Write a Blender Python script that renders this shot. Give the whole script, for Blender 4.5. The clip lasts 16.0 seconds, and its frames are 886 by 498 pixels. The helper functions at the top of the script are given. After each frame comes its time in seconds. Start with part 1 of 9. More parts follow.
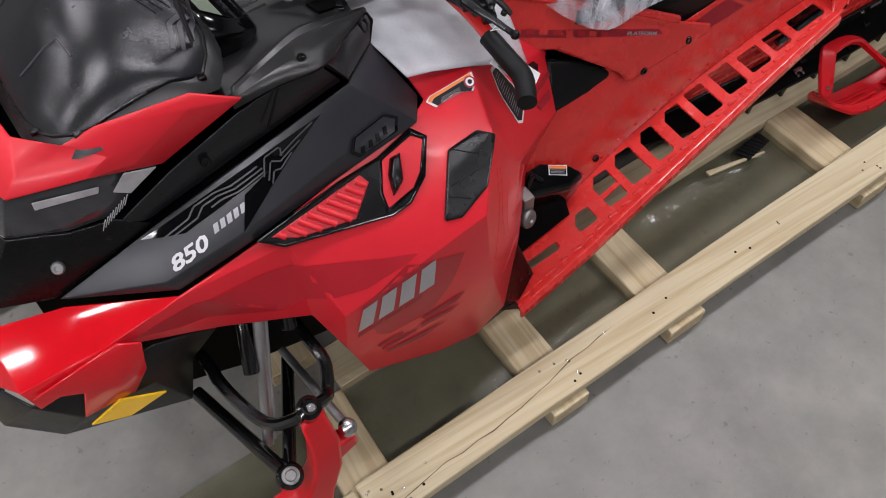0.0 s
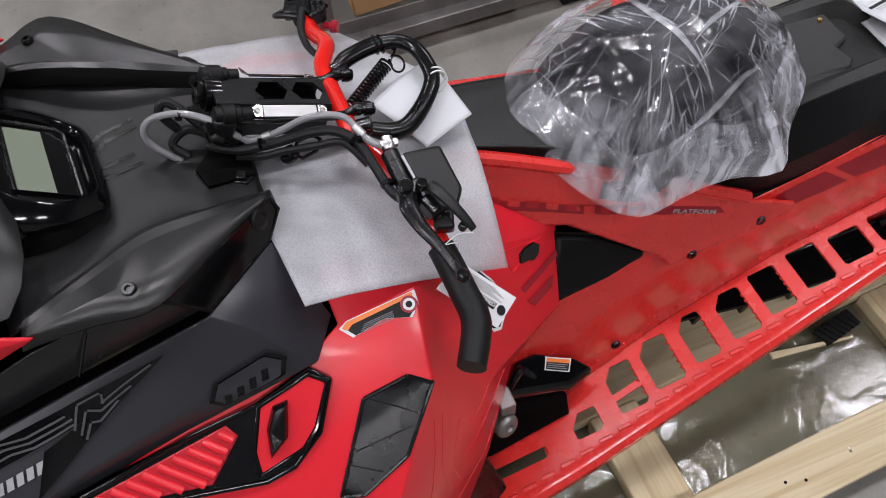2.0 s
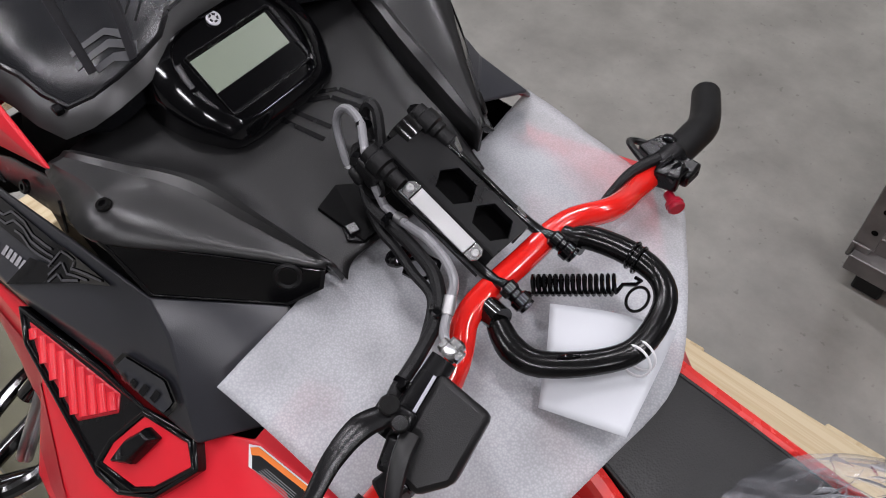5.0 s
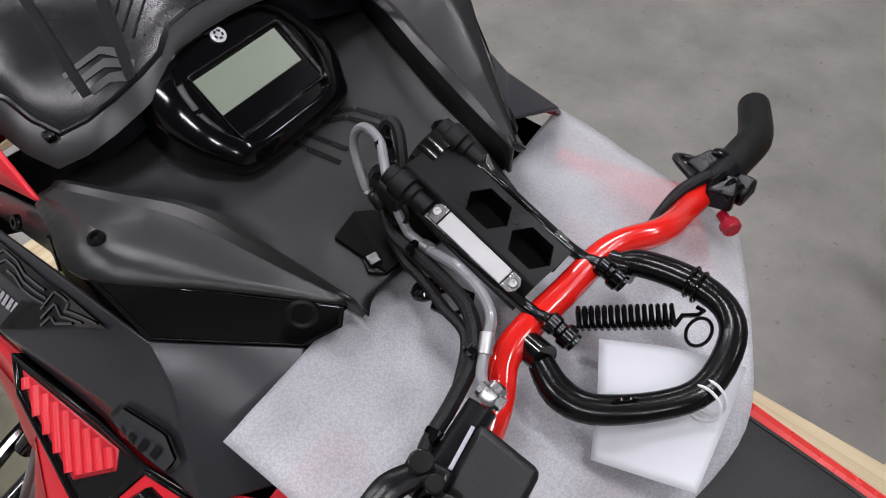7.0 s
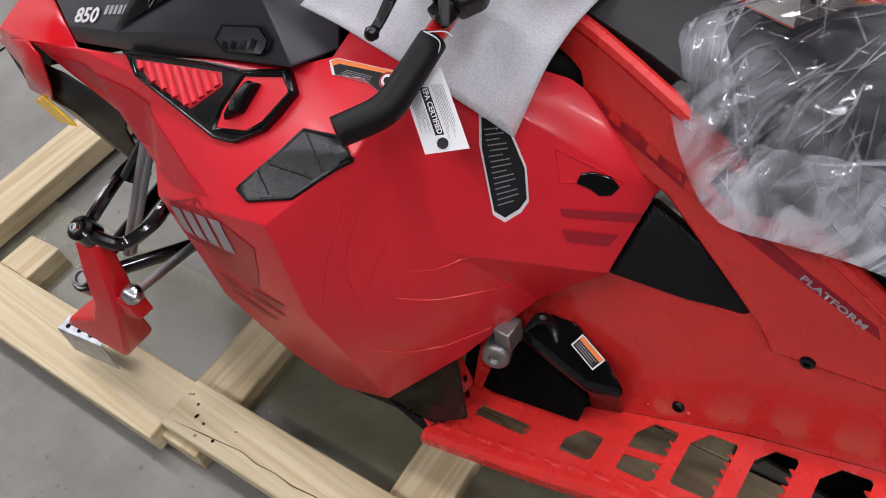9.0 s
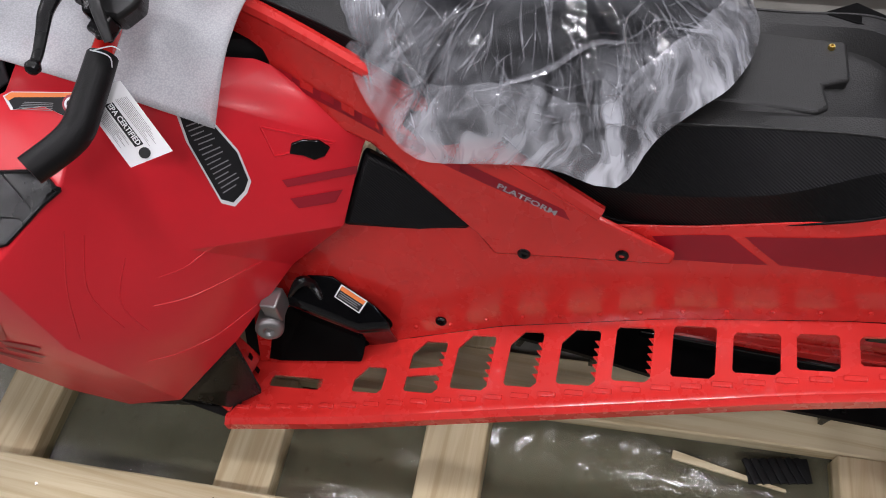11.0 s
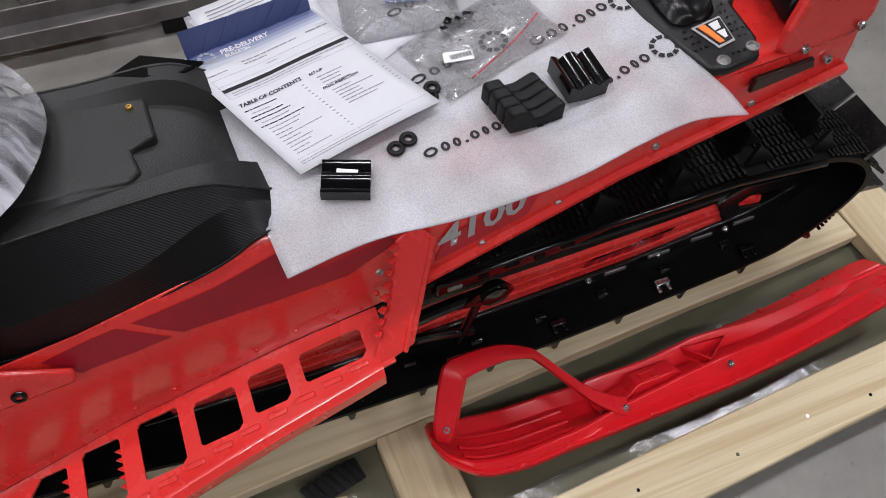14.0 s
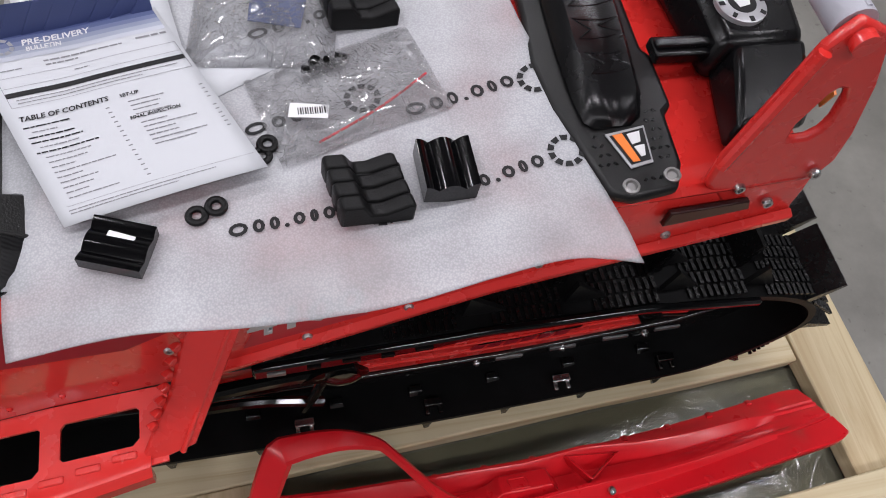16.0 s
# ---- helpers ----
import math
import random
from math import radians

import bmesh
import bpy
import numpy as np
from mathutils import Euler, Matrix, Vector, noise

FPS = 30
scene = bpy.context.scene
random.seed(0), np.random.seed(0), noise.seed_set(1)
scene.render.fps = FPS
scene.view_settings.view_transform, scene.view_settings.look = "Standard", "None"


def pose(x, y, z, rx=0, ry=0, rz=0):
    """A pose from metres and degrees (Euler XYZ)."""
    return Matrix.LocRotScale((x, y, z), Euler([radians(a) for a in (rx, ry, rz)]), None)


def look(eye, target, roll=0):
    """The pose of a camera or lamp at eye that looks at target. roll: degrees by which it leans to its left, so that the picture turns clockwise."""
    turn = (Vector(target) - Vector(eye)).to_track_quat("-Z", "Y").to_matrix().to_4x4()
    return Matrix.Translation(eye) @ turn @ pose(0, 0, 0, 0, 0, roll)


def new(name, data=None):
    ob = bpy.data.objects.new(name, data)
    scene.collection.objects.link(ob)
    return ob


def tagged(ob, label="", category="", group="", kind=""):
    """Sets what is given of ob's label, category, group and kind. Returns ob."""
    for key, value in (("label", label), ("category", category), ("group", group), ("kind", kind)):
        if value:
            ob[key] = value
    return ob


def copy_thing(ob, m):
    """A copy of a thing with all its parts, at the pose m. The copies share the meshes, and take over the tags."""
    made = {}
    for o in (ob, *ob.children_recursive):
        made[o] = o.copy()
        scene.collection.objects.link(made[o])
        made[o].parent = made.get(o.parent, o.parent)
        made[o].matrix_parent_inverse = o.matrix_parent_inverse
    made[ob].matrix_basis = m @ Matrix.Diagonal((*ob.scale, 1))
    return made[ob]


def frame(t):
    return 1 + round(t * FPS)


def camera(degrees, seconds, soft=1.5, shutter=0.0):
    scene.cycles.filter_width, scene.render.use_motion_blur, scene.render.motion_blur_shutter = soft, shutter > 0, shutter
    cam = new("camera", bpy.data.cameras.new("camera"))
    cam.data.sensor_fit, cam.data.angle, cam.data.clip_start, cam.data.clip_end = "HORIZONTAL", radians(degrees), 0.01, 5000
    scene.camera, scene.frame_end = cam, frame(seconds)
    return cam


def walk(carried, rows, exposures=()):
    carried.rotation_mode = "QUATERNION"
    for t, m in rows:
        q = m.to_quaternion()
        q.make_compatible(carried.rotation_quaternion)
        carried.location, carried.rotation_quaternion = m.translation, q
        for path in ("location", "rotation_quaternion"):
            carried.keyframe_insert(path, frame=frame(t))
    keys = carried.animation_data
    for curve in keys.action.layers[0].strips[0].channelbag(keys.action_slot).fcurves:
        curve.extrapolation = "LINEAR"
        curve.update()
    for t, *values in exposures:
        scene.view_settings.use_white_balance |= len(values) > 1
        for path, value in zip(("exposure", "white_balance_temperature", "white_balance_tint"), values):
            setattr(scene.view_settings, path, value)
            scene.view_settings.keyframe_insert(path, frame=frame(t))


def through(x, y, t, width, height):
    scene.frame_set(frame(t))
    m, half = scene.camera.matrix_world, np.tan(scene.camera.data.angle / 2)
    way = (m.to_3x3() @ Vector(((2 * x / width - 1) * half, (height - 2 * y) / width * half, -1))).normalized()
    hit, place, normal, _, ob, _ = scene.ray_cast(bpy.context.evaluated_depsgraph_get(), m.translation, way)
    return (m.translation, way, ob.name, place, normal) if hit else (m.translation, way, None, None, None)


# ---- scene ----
cam = camera(60.1, 16.0, soft=1.0)
PATH = [
    (0, (-1.082, -0.642, 1.879), (-0.536, 0.329, 0.219), -2.9),
    (0.5, (-0.936, -0.615, 1.861), (-0.395, 0.37, 0.207), -3.1),
    (1, (-0.821, -0.503, 1.814), (-0.288, 0.479, 0.155), -3.8),
    (1.5, (-0.715, -0.346, 1.785), (-0.195, 0.631, 0.119), -3.6),
    (2, (-0.615, -0.242, 1.754), (-0.28, 0.793, 0.076), -3.7),
    (2.5, (-0.458, -0.182, 1.69), (-0.466, 0.939, 0.034), -3.2),
    (3, (-0.396, -0.106, 1.643), (-0.72, 1.003, 0.01), -3.4),
    (3.5, (-0.356, 0.002, 1.618), (-0.822, 1.087, 0.003), -1.8),
    (4, (-0.291, 0.059, 1.607), (-0.998, 1.017, 0.0), -3.6),
    (4.5, (-0.227, 0.105, 1.584), (-1.046, 0.998, -0.008), -0.5),
    (4.7, (-0.218, 0.129, 1.582), (-1.091, 0.996, 0.005), -2.4),
    (6.8, (-0.305, 0.216, 1.5), (-1.295, 1.107, 0.008), -6.0),
    (7, (-0.269, 0.183, 1.508), (-1.26, 1.064, 0.011), -6.4),
    (7.5, (-0.176, 0.044, 1.488), (-1.181, 0.949, 0.016), -7.0),
    (8, (-0.073, -0.155, 1.475), (-1.1, 0.753, 0.018), -10.7),
    (8.5, (-0.008, -0.267, 1.461), (-0.98, 0.63, -0.04), -14.0),
    (8.7, (0.028, -0.292, 1.457), (-0.928, 0.605, -0.054), -13.9),
    (10.8, (0.159, -0.299, 1.528), (-0.364, 0.676, -0.138), -11.5),
    (11, (0.162, -0.288, 1.529), (-0.246, 0.723, -0.148), -10.3),
    (11.5, (0.196, -0.269, 1.531), (0.083, 0.791, -0.162), -5.6),
    (12, (0.229, -0.254, 1.532), (0.328, 0.805, -0.162), -1.9),
    (12.5, (0.26, -0.248, 1.534), (0.509, 0.794, -0.155), 1.2),
    (13, (0.305, -0.231, 1.532), (0.685, 0.785, -0.148), 3.6),
    (13.5, (0.401, -0.217, 1.521), (0.825, 0.781, -0.159), 3.4),
    (14, (0.512, -0.202, 1.514), (0.983, 0.776, -0.166), 4.9),
    (14.5, (0.607, -0.199, 1.512), (1.104, 0.757, -0.173), 5.9),
    (15, (0.67, -0.192, 1.495), (1.173, 0.74, -0.202), 6.6),
    (15.5, (0.745, -0.122, 1.458), (1.242, 0.768, -0.263), 11.8),
    (16, (0.785, -0.022, 1.445), (1.25, 0.876, -0.28), 17.9),
]
EXPOSURES = [(0.0, -0.25), (1.5, -0.2), (2.5, -0.15), (3.0, 0.0), (3.5, -0.12), (4.5, -0.17), (7.5, -0.17), (8.5, -0.17), (11.5, -0.12), (13.0, -0.13), (14.5, -0.27), (16.0, -0.3)]
walk(cam, [(t, look(eye, target, roll)) for t, eye, target, roll in PATH], EXPOSURES)

# world: closed hall, faint cool ambient background added without a source
world = bpy.data.worlds.new("hall_world")
scene.world = world
world.use_nodes = True
world.node_tree.nodes["Background"].inputs[0].default_value = (0.9, 0.95, 1.0, 1)
world.node_tree.nodes["Background"].inputs[1].default_value = 0.15
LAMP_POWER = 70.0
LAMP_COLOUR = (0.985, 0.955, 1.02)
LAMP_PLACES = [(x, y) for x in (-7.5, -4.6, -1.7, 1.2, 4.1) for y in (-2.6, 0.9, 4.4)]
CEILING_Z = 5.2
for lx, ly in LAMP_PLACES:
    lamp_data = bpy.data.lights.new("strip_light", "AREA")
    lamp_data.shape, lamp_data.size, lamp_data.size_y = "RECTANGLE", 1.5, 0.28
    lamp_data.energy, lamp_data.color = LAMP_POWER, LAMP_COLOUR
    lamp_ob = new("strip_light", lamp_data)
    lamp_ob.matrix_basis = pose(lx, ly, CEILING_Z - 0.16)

# ---- materials ----
def nodes_of(name):
    m = bpy.data.materials.new(name)
    m.use_nodes = True
    nt = m.node_tree
    return m, nt, nt.nodes["Principled BSDF"]


def add(nt, kind, **values):
    n = nt.nodes.new(kind)
    for k, v in values.items():
        n.inputs[k].default_value = v
    return n


def coords(nt, scale=(1, 1, 1), rot=(0, 0, 0)):
    tc, mp = nt.nodes.new("ShaderNodeTexCoord"), nt.nodes.new("ShaderNodeMapping")
    mp.inputs["Scale"].default_value, mp.inputs["Rotation"].default_value = scale, rot
    nt.links.new(tc.outputs["Object"], mp.inputs["Vector"])
    return mp.outputs["Vector"]


def noise_tex(nt, vec, scale, detail=4.0, rough=0.55):
    n = add(nt, "ShaderNodeTexNoise", Scale=scale, Detail=detail, Roughness=rough)
    nt.links.new(vec, n.inputs["Vector"])
    return n.outputs["Fac"]


def ramp(nt, fac, lo, hi, a=0.3, b=0.7):
    r = nt.nodes.new("ShaderNodeValToRGB")
    r.color_ramp.elements[0].position, r.color_ramp.elements[1].position = a, b
    r.color_ramp.elements[0].color, r.color_ramp.elements[1].color = (*lo, 1), (*hi, 1)
    nt.links.new(fac, r.inputs["Fac"])
    return r.outputs["Color"]


def bump(nt, height, bsdf, strength, distance=0.001, after=None):
    b = add(nt, "ShaderNodeBump", Strength=strength, Distance=distance)
    nt.links.new(height, b.inputs["Height"])
    if after:
        nt.links.new(after, b.inputs["Normal"])
    nt.links.new(b.outputs["Normal"], bsdf.inputs["Normal"])
    return b.outputs["Normal"]


def mat(name, col, rough=0.45, metal=0.0, var=0.12, scale=6.0, grain=0.08, gscale=350.0, coat=0.0, rvar=0.08, spec=0.5):
    """Plain surface: large soft variation, fine grain in relief, uneven gloss."""
    m, nt, bs = nodes_of(name)
    vec = coords(nt)
    big = noise_tex(nt, vec, scale)
    lo, hi = [c * (1 - var) for c in col], [min(1, c * (1 + var)) for c in col]
    nt.links.new(ramp(nt, big, lo, hi), bs.inputs["Base Color"])
    bs.inputs["Metallic"].default_value = metal
    bs.inputs["Specular IOR Level"].default_value = spec
    bs.inputs["Coat Weight"].default_value = coat
    bs.inputs["Coat Roughness"].default_value = 0.06
    mr = add(nt, "ShaderNodeMapRange", **{"To Min": rough - rvar, "To Max": rough + rvar})
    nt.links.new(noise_tex(nt, vec, scale * 5), mr.inputs["Value"])
    nt.links.new(mr.outputs["Result"], bs.inputs["Roughness"])
    if grain:
        bump(nt, noise_tex(nt, vec, gscale, 2.0), bs, grain)
    return m


RED = mat("red_panel_plastic", (0.64, 0.016, 0.028), 0.33, var=0.06, scale=3, grain=0.05, coat=0.08, spec=0.4)
RED_GLOSS = mat("red_gloss_plastic", (0.58, 0.005, 0.012), 0.1, var=0.05, grain=0.01, coat=0.3, rvar=0.03)
RED_PAINT = mat("red_painted_aluminium", (0.62, 0.026, 0.022), 0.27, var=0.06, scale=4, grain=0.03, gscale=220, coat=0.45)
RED_SKI = mat("red_ski_plastic", (0.55, 0.0085, 0.0145), 0.3, var=0.1, scale=5, grain=0.06, coat=0.1, spec=0.35)
RED_TUBE = mat("red_handlebar_paint", (0.62, 0.012, 0.008), 0.16, var=0.05, grain=0.0, coat=0.8)
RED_DARK = mat("dark_red_decal", (0.27, 0.006, 0.016), 0.4, var=0.1, grain=0.02)
RED_DARK2 = mat("deep_red_decal", (0.4, 0.008, 0.018), 0.36, var=0.1, grain=0.02)
RED_LABEL = mat("crimson_switch", (0.3, 0.005, 0.02), 0.3, var=0.1)
BLACK = mat("black_textured_plastic", (0.0065, 0.0065, 0.0068), 0.36, var=0.25, grain=0.25, gscale=900, spec=0.35)
BLACK_SATIN = mat("black_satin_plastic", (0.0035, 0.0035, 0.004), 0.26, var=0.2, grain=0.06, gscale=700, spec=0.28)
# one black hood plastic in three tones; the bluish one paints its sheen
GREY_HOOD = mat("charcoal_hood_plastic", (0.0095, 0.0095, 0.0096), 0.3, var=0.08, grain=0.16, gscale=900, spec=0.5, rvar=0.04)
HOOD_SHEEN = mat("sheen_tinted_hood_plastic", (0.021, 0.022, 0.0265), 0.3, var=0.08, grain=0.14, gscale=900, spec=0.55, rvar=0.04)
DOME_GREY = mat("dome_grey_plastic", (0.007, 0.0076, 0.0092), 0.26, var=0.08, grain=0.14, gscale=900, spec=0.45, rvar=0.04)
LENS = mat("headlight_lens", (0.035, 0.036, 0.04), 0.1, var=0.4, scale=14, grain=0.0, coat=0.5, rvar=0.05)
BOWL = mat("headlight_bowl", (0.5, 0.5, 0.52), 0.45, metal=0.3, var=0.2, scale=30)
BLACK_GLOSS = mat("black_gloss_plastic", (0.002, 0.002, 0.0024), 0.1, var=0.1, grain=0.0, coat=0.12, rvar=0.03, spec=0.35)
BLACK_STEEL = mat("black_powder_coat", (0.003, 0.003, 0.003), 0.16, var=0.2, grain=0.04, coat=0.35, spec=0.45)
RUBBER = mat("black_rubber", (0.0055, 0.0055, 0.0057), 0.45, var=0.3, grain=0.3, gscale=500, spec=0.2)
TRACK = mat("track_rubber", (0.003, 0.003, 0.0032), 0.26, var=0.4, scale=20, grain=0.25, gscale=260, spec=0.38)
TRACK_BELT = mat("track_belt_rubber", (0.0026, 0.0026, 0.0028), 0.5, var=0.4, scale=20, grain=0.3, gscale=260, spec=0.12)
STEEL = mat("bright_steel", (0.55, 0.55, 0.55), 0.25, metal=1.0, var=0.1, grain=0.02)
ALU = mat("brushed_aluminium", (0.46, 0.46, 0.46), 0.45, metal=1.0, var=0.12, grain=0.05)
GALV = mat("galvanised_steel", (0.42, 0.44, 0.47), 0.42, metal=0.9, var=0.25, scale=40, grain=0.05)
CAST = mat("cast_aluminium", (0.24, 0.235, 0.23), 0.45, metal=0.8, var=0.2, grain=0.3, gscale=250)
HOSE = mat("grey_hose", (0.2, 0.2, 0.21), 0.3, var=0.1, grain=0.02, coat=0.3)
YELLOW = mat("amber_reflector", (0.95, 0.56, 0.01), 0.25, var=0.05, grain=0.0, coat=0.3)
ORANGE = mat("orange_print", (0.78, 0.2, 0.03), 0.4, var=0.05)
BLUE = mat("blue_print", (0.03, 0.06, 0.2), 0.45, var=0.2)
WHITE = mat("white_label", (0.68, 0.68, 0.69), 0.4, var=0.03, grain=0.02)
PAPER = mat("white_paper", (0.5, 0.515, 0.54), 0.6, var=0.03, grain=0.06, gscale=600)
INK = mat("black_ink", (0.009, 0.009, 0.01), 0.5, var=0.1, spec=0.25)
GREY_INK = mat("grey_ink", (0.2, 0.2, 0.21), 0.5, var=0.1)
SILVER_PRINT = mat("silver_print", (0.42, 0.42, 0.44), 0.35, metal=0.4, var=0.1)
CARD = mat("brown_cardboard", (0.42, 0.26, 0.12), 0.75, var=0.12, grain=0.15, gscale=300)
GRAPHIC_GREY = mat("grey_graphic", (0.05, 0.05, 0.055), 0.4, var=0.1)
RISER_BLACK = mat("black_anodised_riser", (0.0045, 0.0045, 0.005), 0.3, var=0.15, grain=0.03, spec=0.35)
GRAB_RUBBER = mat("shiny_black_rubber", (0.003, 0.003, 0.0032), 0.2, var=0.3, scale=30, grain=0.05, gscale=400, spec=0.3, rvar=0.05)
CLOTH_BLACK = mat("black_braid", (0.006, 0.006, 0.0065), 0.5, var=0.5, scale=300, grain=0.9, gscale=500, spec=0.25)
LCD = mat("grey_green_lcd", (0.17, 0.2, 0.15), 0.3, var=0.05, scale=3, grain=0.0, rvar=0.03)
SMOKE = mat("dark_smoked_lens", (0.02, 0.004, 0.004), 0.3, var=0.1, grain=0.0, spec=0.25, rvar=0.03)
PAD = mat("tie_foam_grey", (0.35, 0.35, 0.39), 0.6, var=0.12, grain=0.2)
CEIL_PAINT = mat("dark_deck_ceiling", (0.16, 0.16, 0.165), 0.6, var=0.15, scale=1.0, grain=0.1, gscale=60)
WALL_PAINT = mat("white_wall_panel", (0.42, 0.42, 0.41), 0.6, var=0.06, scale=1.5, grain=0.1, gscale=120)
CLOTH = mat("grey_cover_cloth", (0.24, 0.24, 0.25), 0.8, var=0.25, scale=5, grain=0.3, gscale=200)
COPPER = mat("rusty_orange_coils", (0.3, 0.1, 0.03), 0.5, var=0.3, scale=30)
# near-black for dark parts, and for shade painted into openings and gaps
DARK_VOID = mat("dark_parts_and_shade", (0.002, 0.002, 0.0021), 0.5, var=0.5, scale=8, spec=0.06)


def carbon_mat():
    m, nt, bs = nodes_of("seat_vinyl_ribbed")
    vec = coords(nt)
    nt.links.new(ramp(nt, noise_tex(nt, vec, 5), (0.004, 0.004, 0.0045), (0.007, 0.007, 0.0075)), bs.inputs["Base Color"])
    bs.inputs["Roughness"].default_value = 0.34
    bs.inputs["Specular IOR Level"].default_value = 0.16
    w = add(nt, "ShaderNodeTexWave", Scale=110.0, Distortion=0.4)
    w.bands_direction = "DIAGONAL"
    nt.links.new(vec, w.inputs["Vector"])
    bump(nt, w.outputs["Fac"], bs, 0.35, 0.001)
    return m


def vinyl_mat():
    m, nt, bs = nodes_of("seat_vinyl")
    vec = coords(nt)
    nt.links.new(ramp(nt, noise_tex(nt, vec, 4), (0.013, 0.013, 0.0128), (0.02, 0.02, 0.0195)), bs.inputs["Base Color"])
    bs.inputs["Roughness"].default_value = 0.4
    bs.inputs["Specular IOR Level"].default_value = 0.32
    v = add(nt, "ShaderNodeTexVoronoi", Scale=420.0)
    nt.links.new(vec, v.inputs["Vector"])
    bump(nt, v.outputs["Distance"], bs, 0.3, 0.0012)
    return m


def foam_mat():
    m, nt, bs = nodes_of("white_pe_foam")
    vec = coords(nt)
    cells = add(nt, "ShaderNodeTexVoronoi", Scale=430.0)
    nt.links.new(vec, cells.inputs["Vector"])
    big = noise_tex(nt, vec, 9, 3)
    c1 = ramp(nt, cells.outputs["Distance"], (0.6, 0.61, 0.63), (0.46, 0.47, 0.49), 0.1, 0.75)
    c2 = ramp(nt, big, (0.86, 0.86, 0.87), (1, 1, 1))
    mx = nt.nodes.new("ShaderNodeMix")
    mx.data_type, mx.blend_type = "RGBA", "MULTIPLY"
    mx.inputs["Factor"].default_value = 1.0
    nt.links.new(c1, mx.inputs["A"])
    nt.links.new(c2, mx.inputs["B"])
    nt.links.new(mx.outputs["Result"], bs.inputs["Base Color"])
    bs.inputs["Roughness"].default_value = 0.42
    bs.inputs["Subsurface Weight"].default_value = 0.0
    n1 = bump(nt, cells.outputs["Distance"], bs, 0.25, 0.001)
    bump(nt, big, bs, 0.35, 0.006, n1)
    tr = nt.nodes.new("ShaderNodeBsdfTransparent")
    mix = nt.nodes.new("ShaderNodeMixShader")
    thin = ramp(nt, noise_tex(nt, vec, 6, 2), (0.24, 0.24, 0.24), (0.56, 0.56, 0.56), 0.4, 0.64)
    nt.links.new(thin, mix.inputs[0])
    out = nt.nodes["Material Output"]
    nt.links.new(bs.outputs[0], mix.inputs[1])
    nt.links.new(tr.outputs[0], mix.inputs[2])
    nt.links.new(mix.outputs[0], out.inputs[0])
    return m


def bag_mat(name, low=0.03, high=0.5, milky=0.4, centre=(0.05, 0.56, 0.9)):
    """Thin polythene: clear and crinkled, glossy, milky along its folds and towards the gathered rim."""
    m, nt, bs = nodes_of(name)
    bs.inputs["Base Color"].default_value = (0.8, 0.82, 0.88, 1)
    bs.inputs["Roughness"].default_value = 0.25

    def vmath(op, a, b=None, scale=None):
        n = nt.nodes.new("ShaderNodeVectorMath")
        n.operation = op
        nt.links.new(a, n.inputs[0])
        if isinstance(b, tuple):
            n.inputs[1].default_value = b
        elif b is not None:
            nt.links.new(b, n.inputs[1])
        if scale is not None:
            n.inputs["Scale"].default_value = scale
        return n.outputs["Value" if op == "LENGTH" else "Vector"]

    def fmath(op, a, b):
        n = nt.nodes.new("ShaderNodeMath")
        n.operation = op
        nt.links.new(a, n.inputs[0])
        if isinstance(b, (int, float)):
            n.inputs[1].default_value = b
        else:
            nt.links.new(b, n.inputs[1])
        return n.outputs[0]

    raw = coords(nt)
    sub = vmath("SUBTRACT", raw, centre)
    wob = add(nt, "ShaderNodeTexNoise", Scale=6.0, Detail=3.0)
    nt.links.new(raw, wob.inputs["Vector"])
    shift = vmath("SCALE", vmath("SUBTRACT", wob.outputs["Color"], (0.5, 0.5, 0.5)), scale=0.2)
    bent = vmath("ADD", sub, shift)
    unit = vmath("NORMALIZE", vmath("MULTIPLY", bent, (1, 1, 0)))
    # soft crumple, and the rim, where several layers lie on one another
    relief = noise_tex(nt, vmath("MULTIPLY", raw, (0.7, 1.5, 1.0)), 24.0, 2)
    nrm = bump(nt, relief, bs, 0.4, 0.0045)
    reach = vmath("LENGTH", vmath("MULTIPLY", bent, (3.2, 4.3, 0)))
    rim_fac = add(nt, "ShaderNodeMapRange", **{"From Min": 0.6, "From Max": 1.0, "To Min": 0.0, "To Max": milky})
    nt.links.new(reach, rim_fac.inputs["Value"])
    streak = ramp(nt, noise_tex(nt, vmath("ADD", vmath("SCALE", unit, scale=5.0), vmath("SCALE", sub, scale=6.0)), 1.6, 3), (0.1, 0.1, 0.1), (1, 1, 1), 0.4, 0.6)
    split = nt.nodes.new("ShaderNodeSeparateXYZ")
    nt.links.new(raw, split.inputs[0])
    gathered = add(nt, "ShaderNodeMapRange", **{"From Min": -0.2, "From Max": 0.12, "To Min": 0.3, "To Max": 1.0})
    nt.links.new(split.outputs["X"], gathered.inputs["Value"])
    haze = fmath("MULTIPLY", fmath("MULTIPLY", rim_fac.outputs["Result"], streak), gathered.outputs["Result"])
    band = ramp(nt, noise_tex(nt, coords(nt, (5.0, 14.0, 9.0), (0, 0, -0.6)), 1.0, 3), (low, low, low), (high, high, high), 0.45, 0.68)
    cover = fmath("MINIMUM", fmath("ADD", band, haze), 0.8)
    tr = nt.nodes.new("ShaderNodeBsdfTransparent")
    mix = nt.nodes.new("ShaderNodeMixShader")
    nt.links.new(cover, mix.inputs[0])
    nt.links.new(tr.outputs[0], mix.inputs[1])
    nt.links.new(bs.outputs[0], mix.inputs[2])
    gl = add(nt, "ShaderNodeBsdfGlossy", Roughness=0.07)
    fr = add(nt, "ShaderNodeFresnel", IOR=1.45)
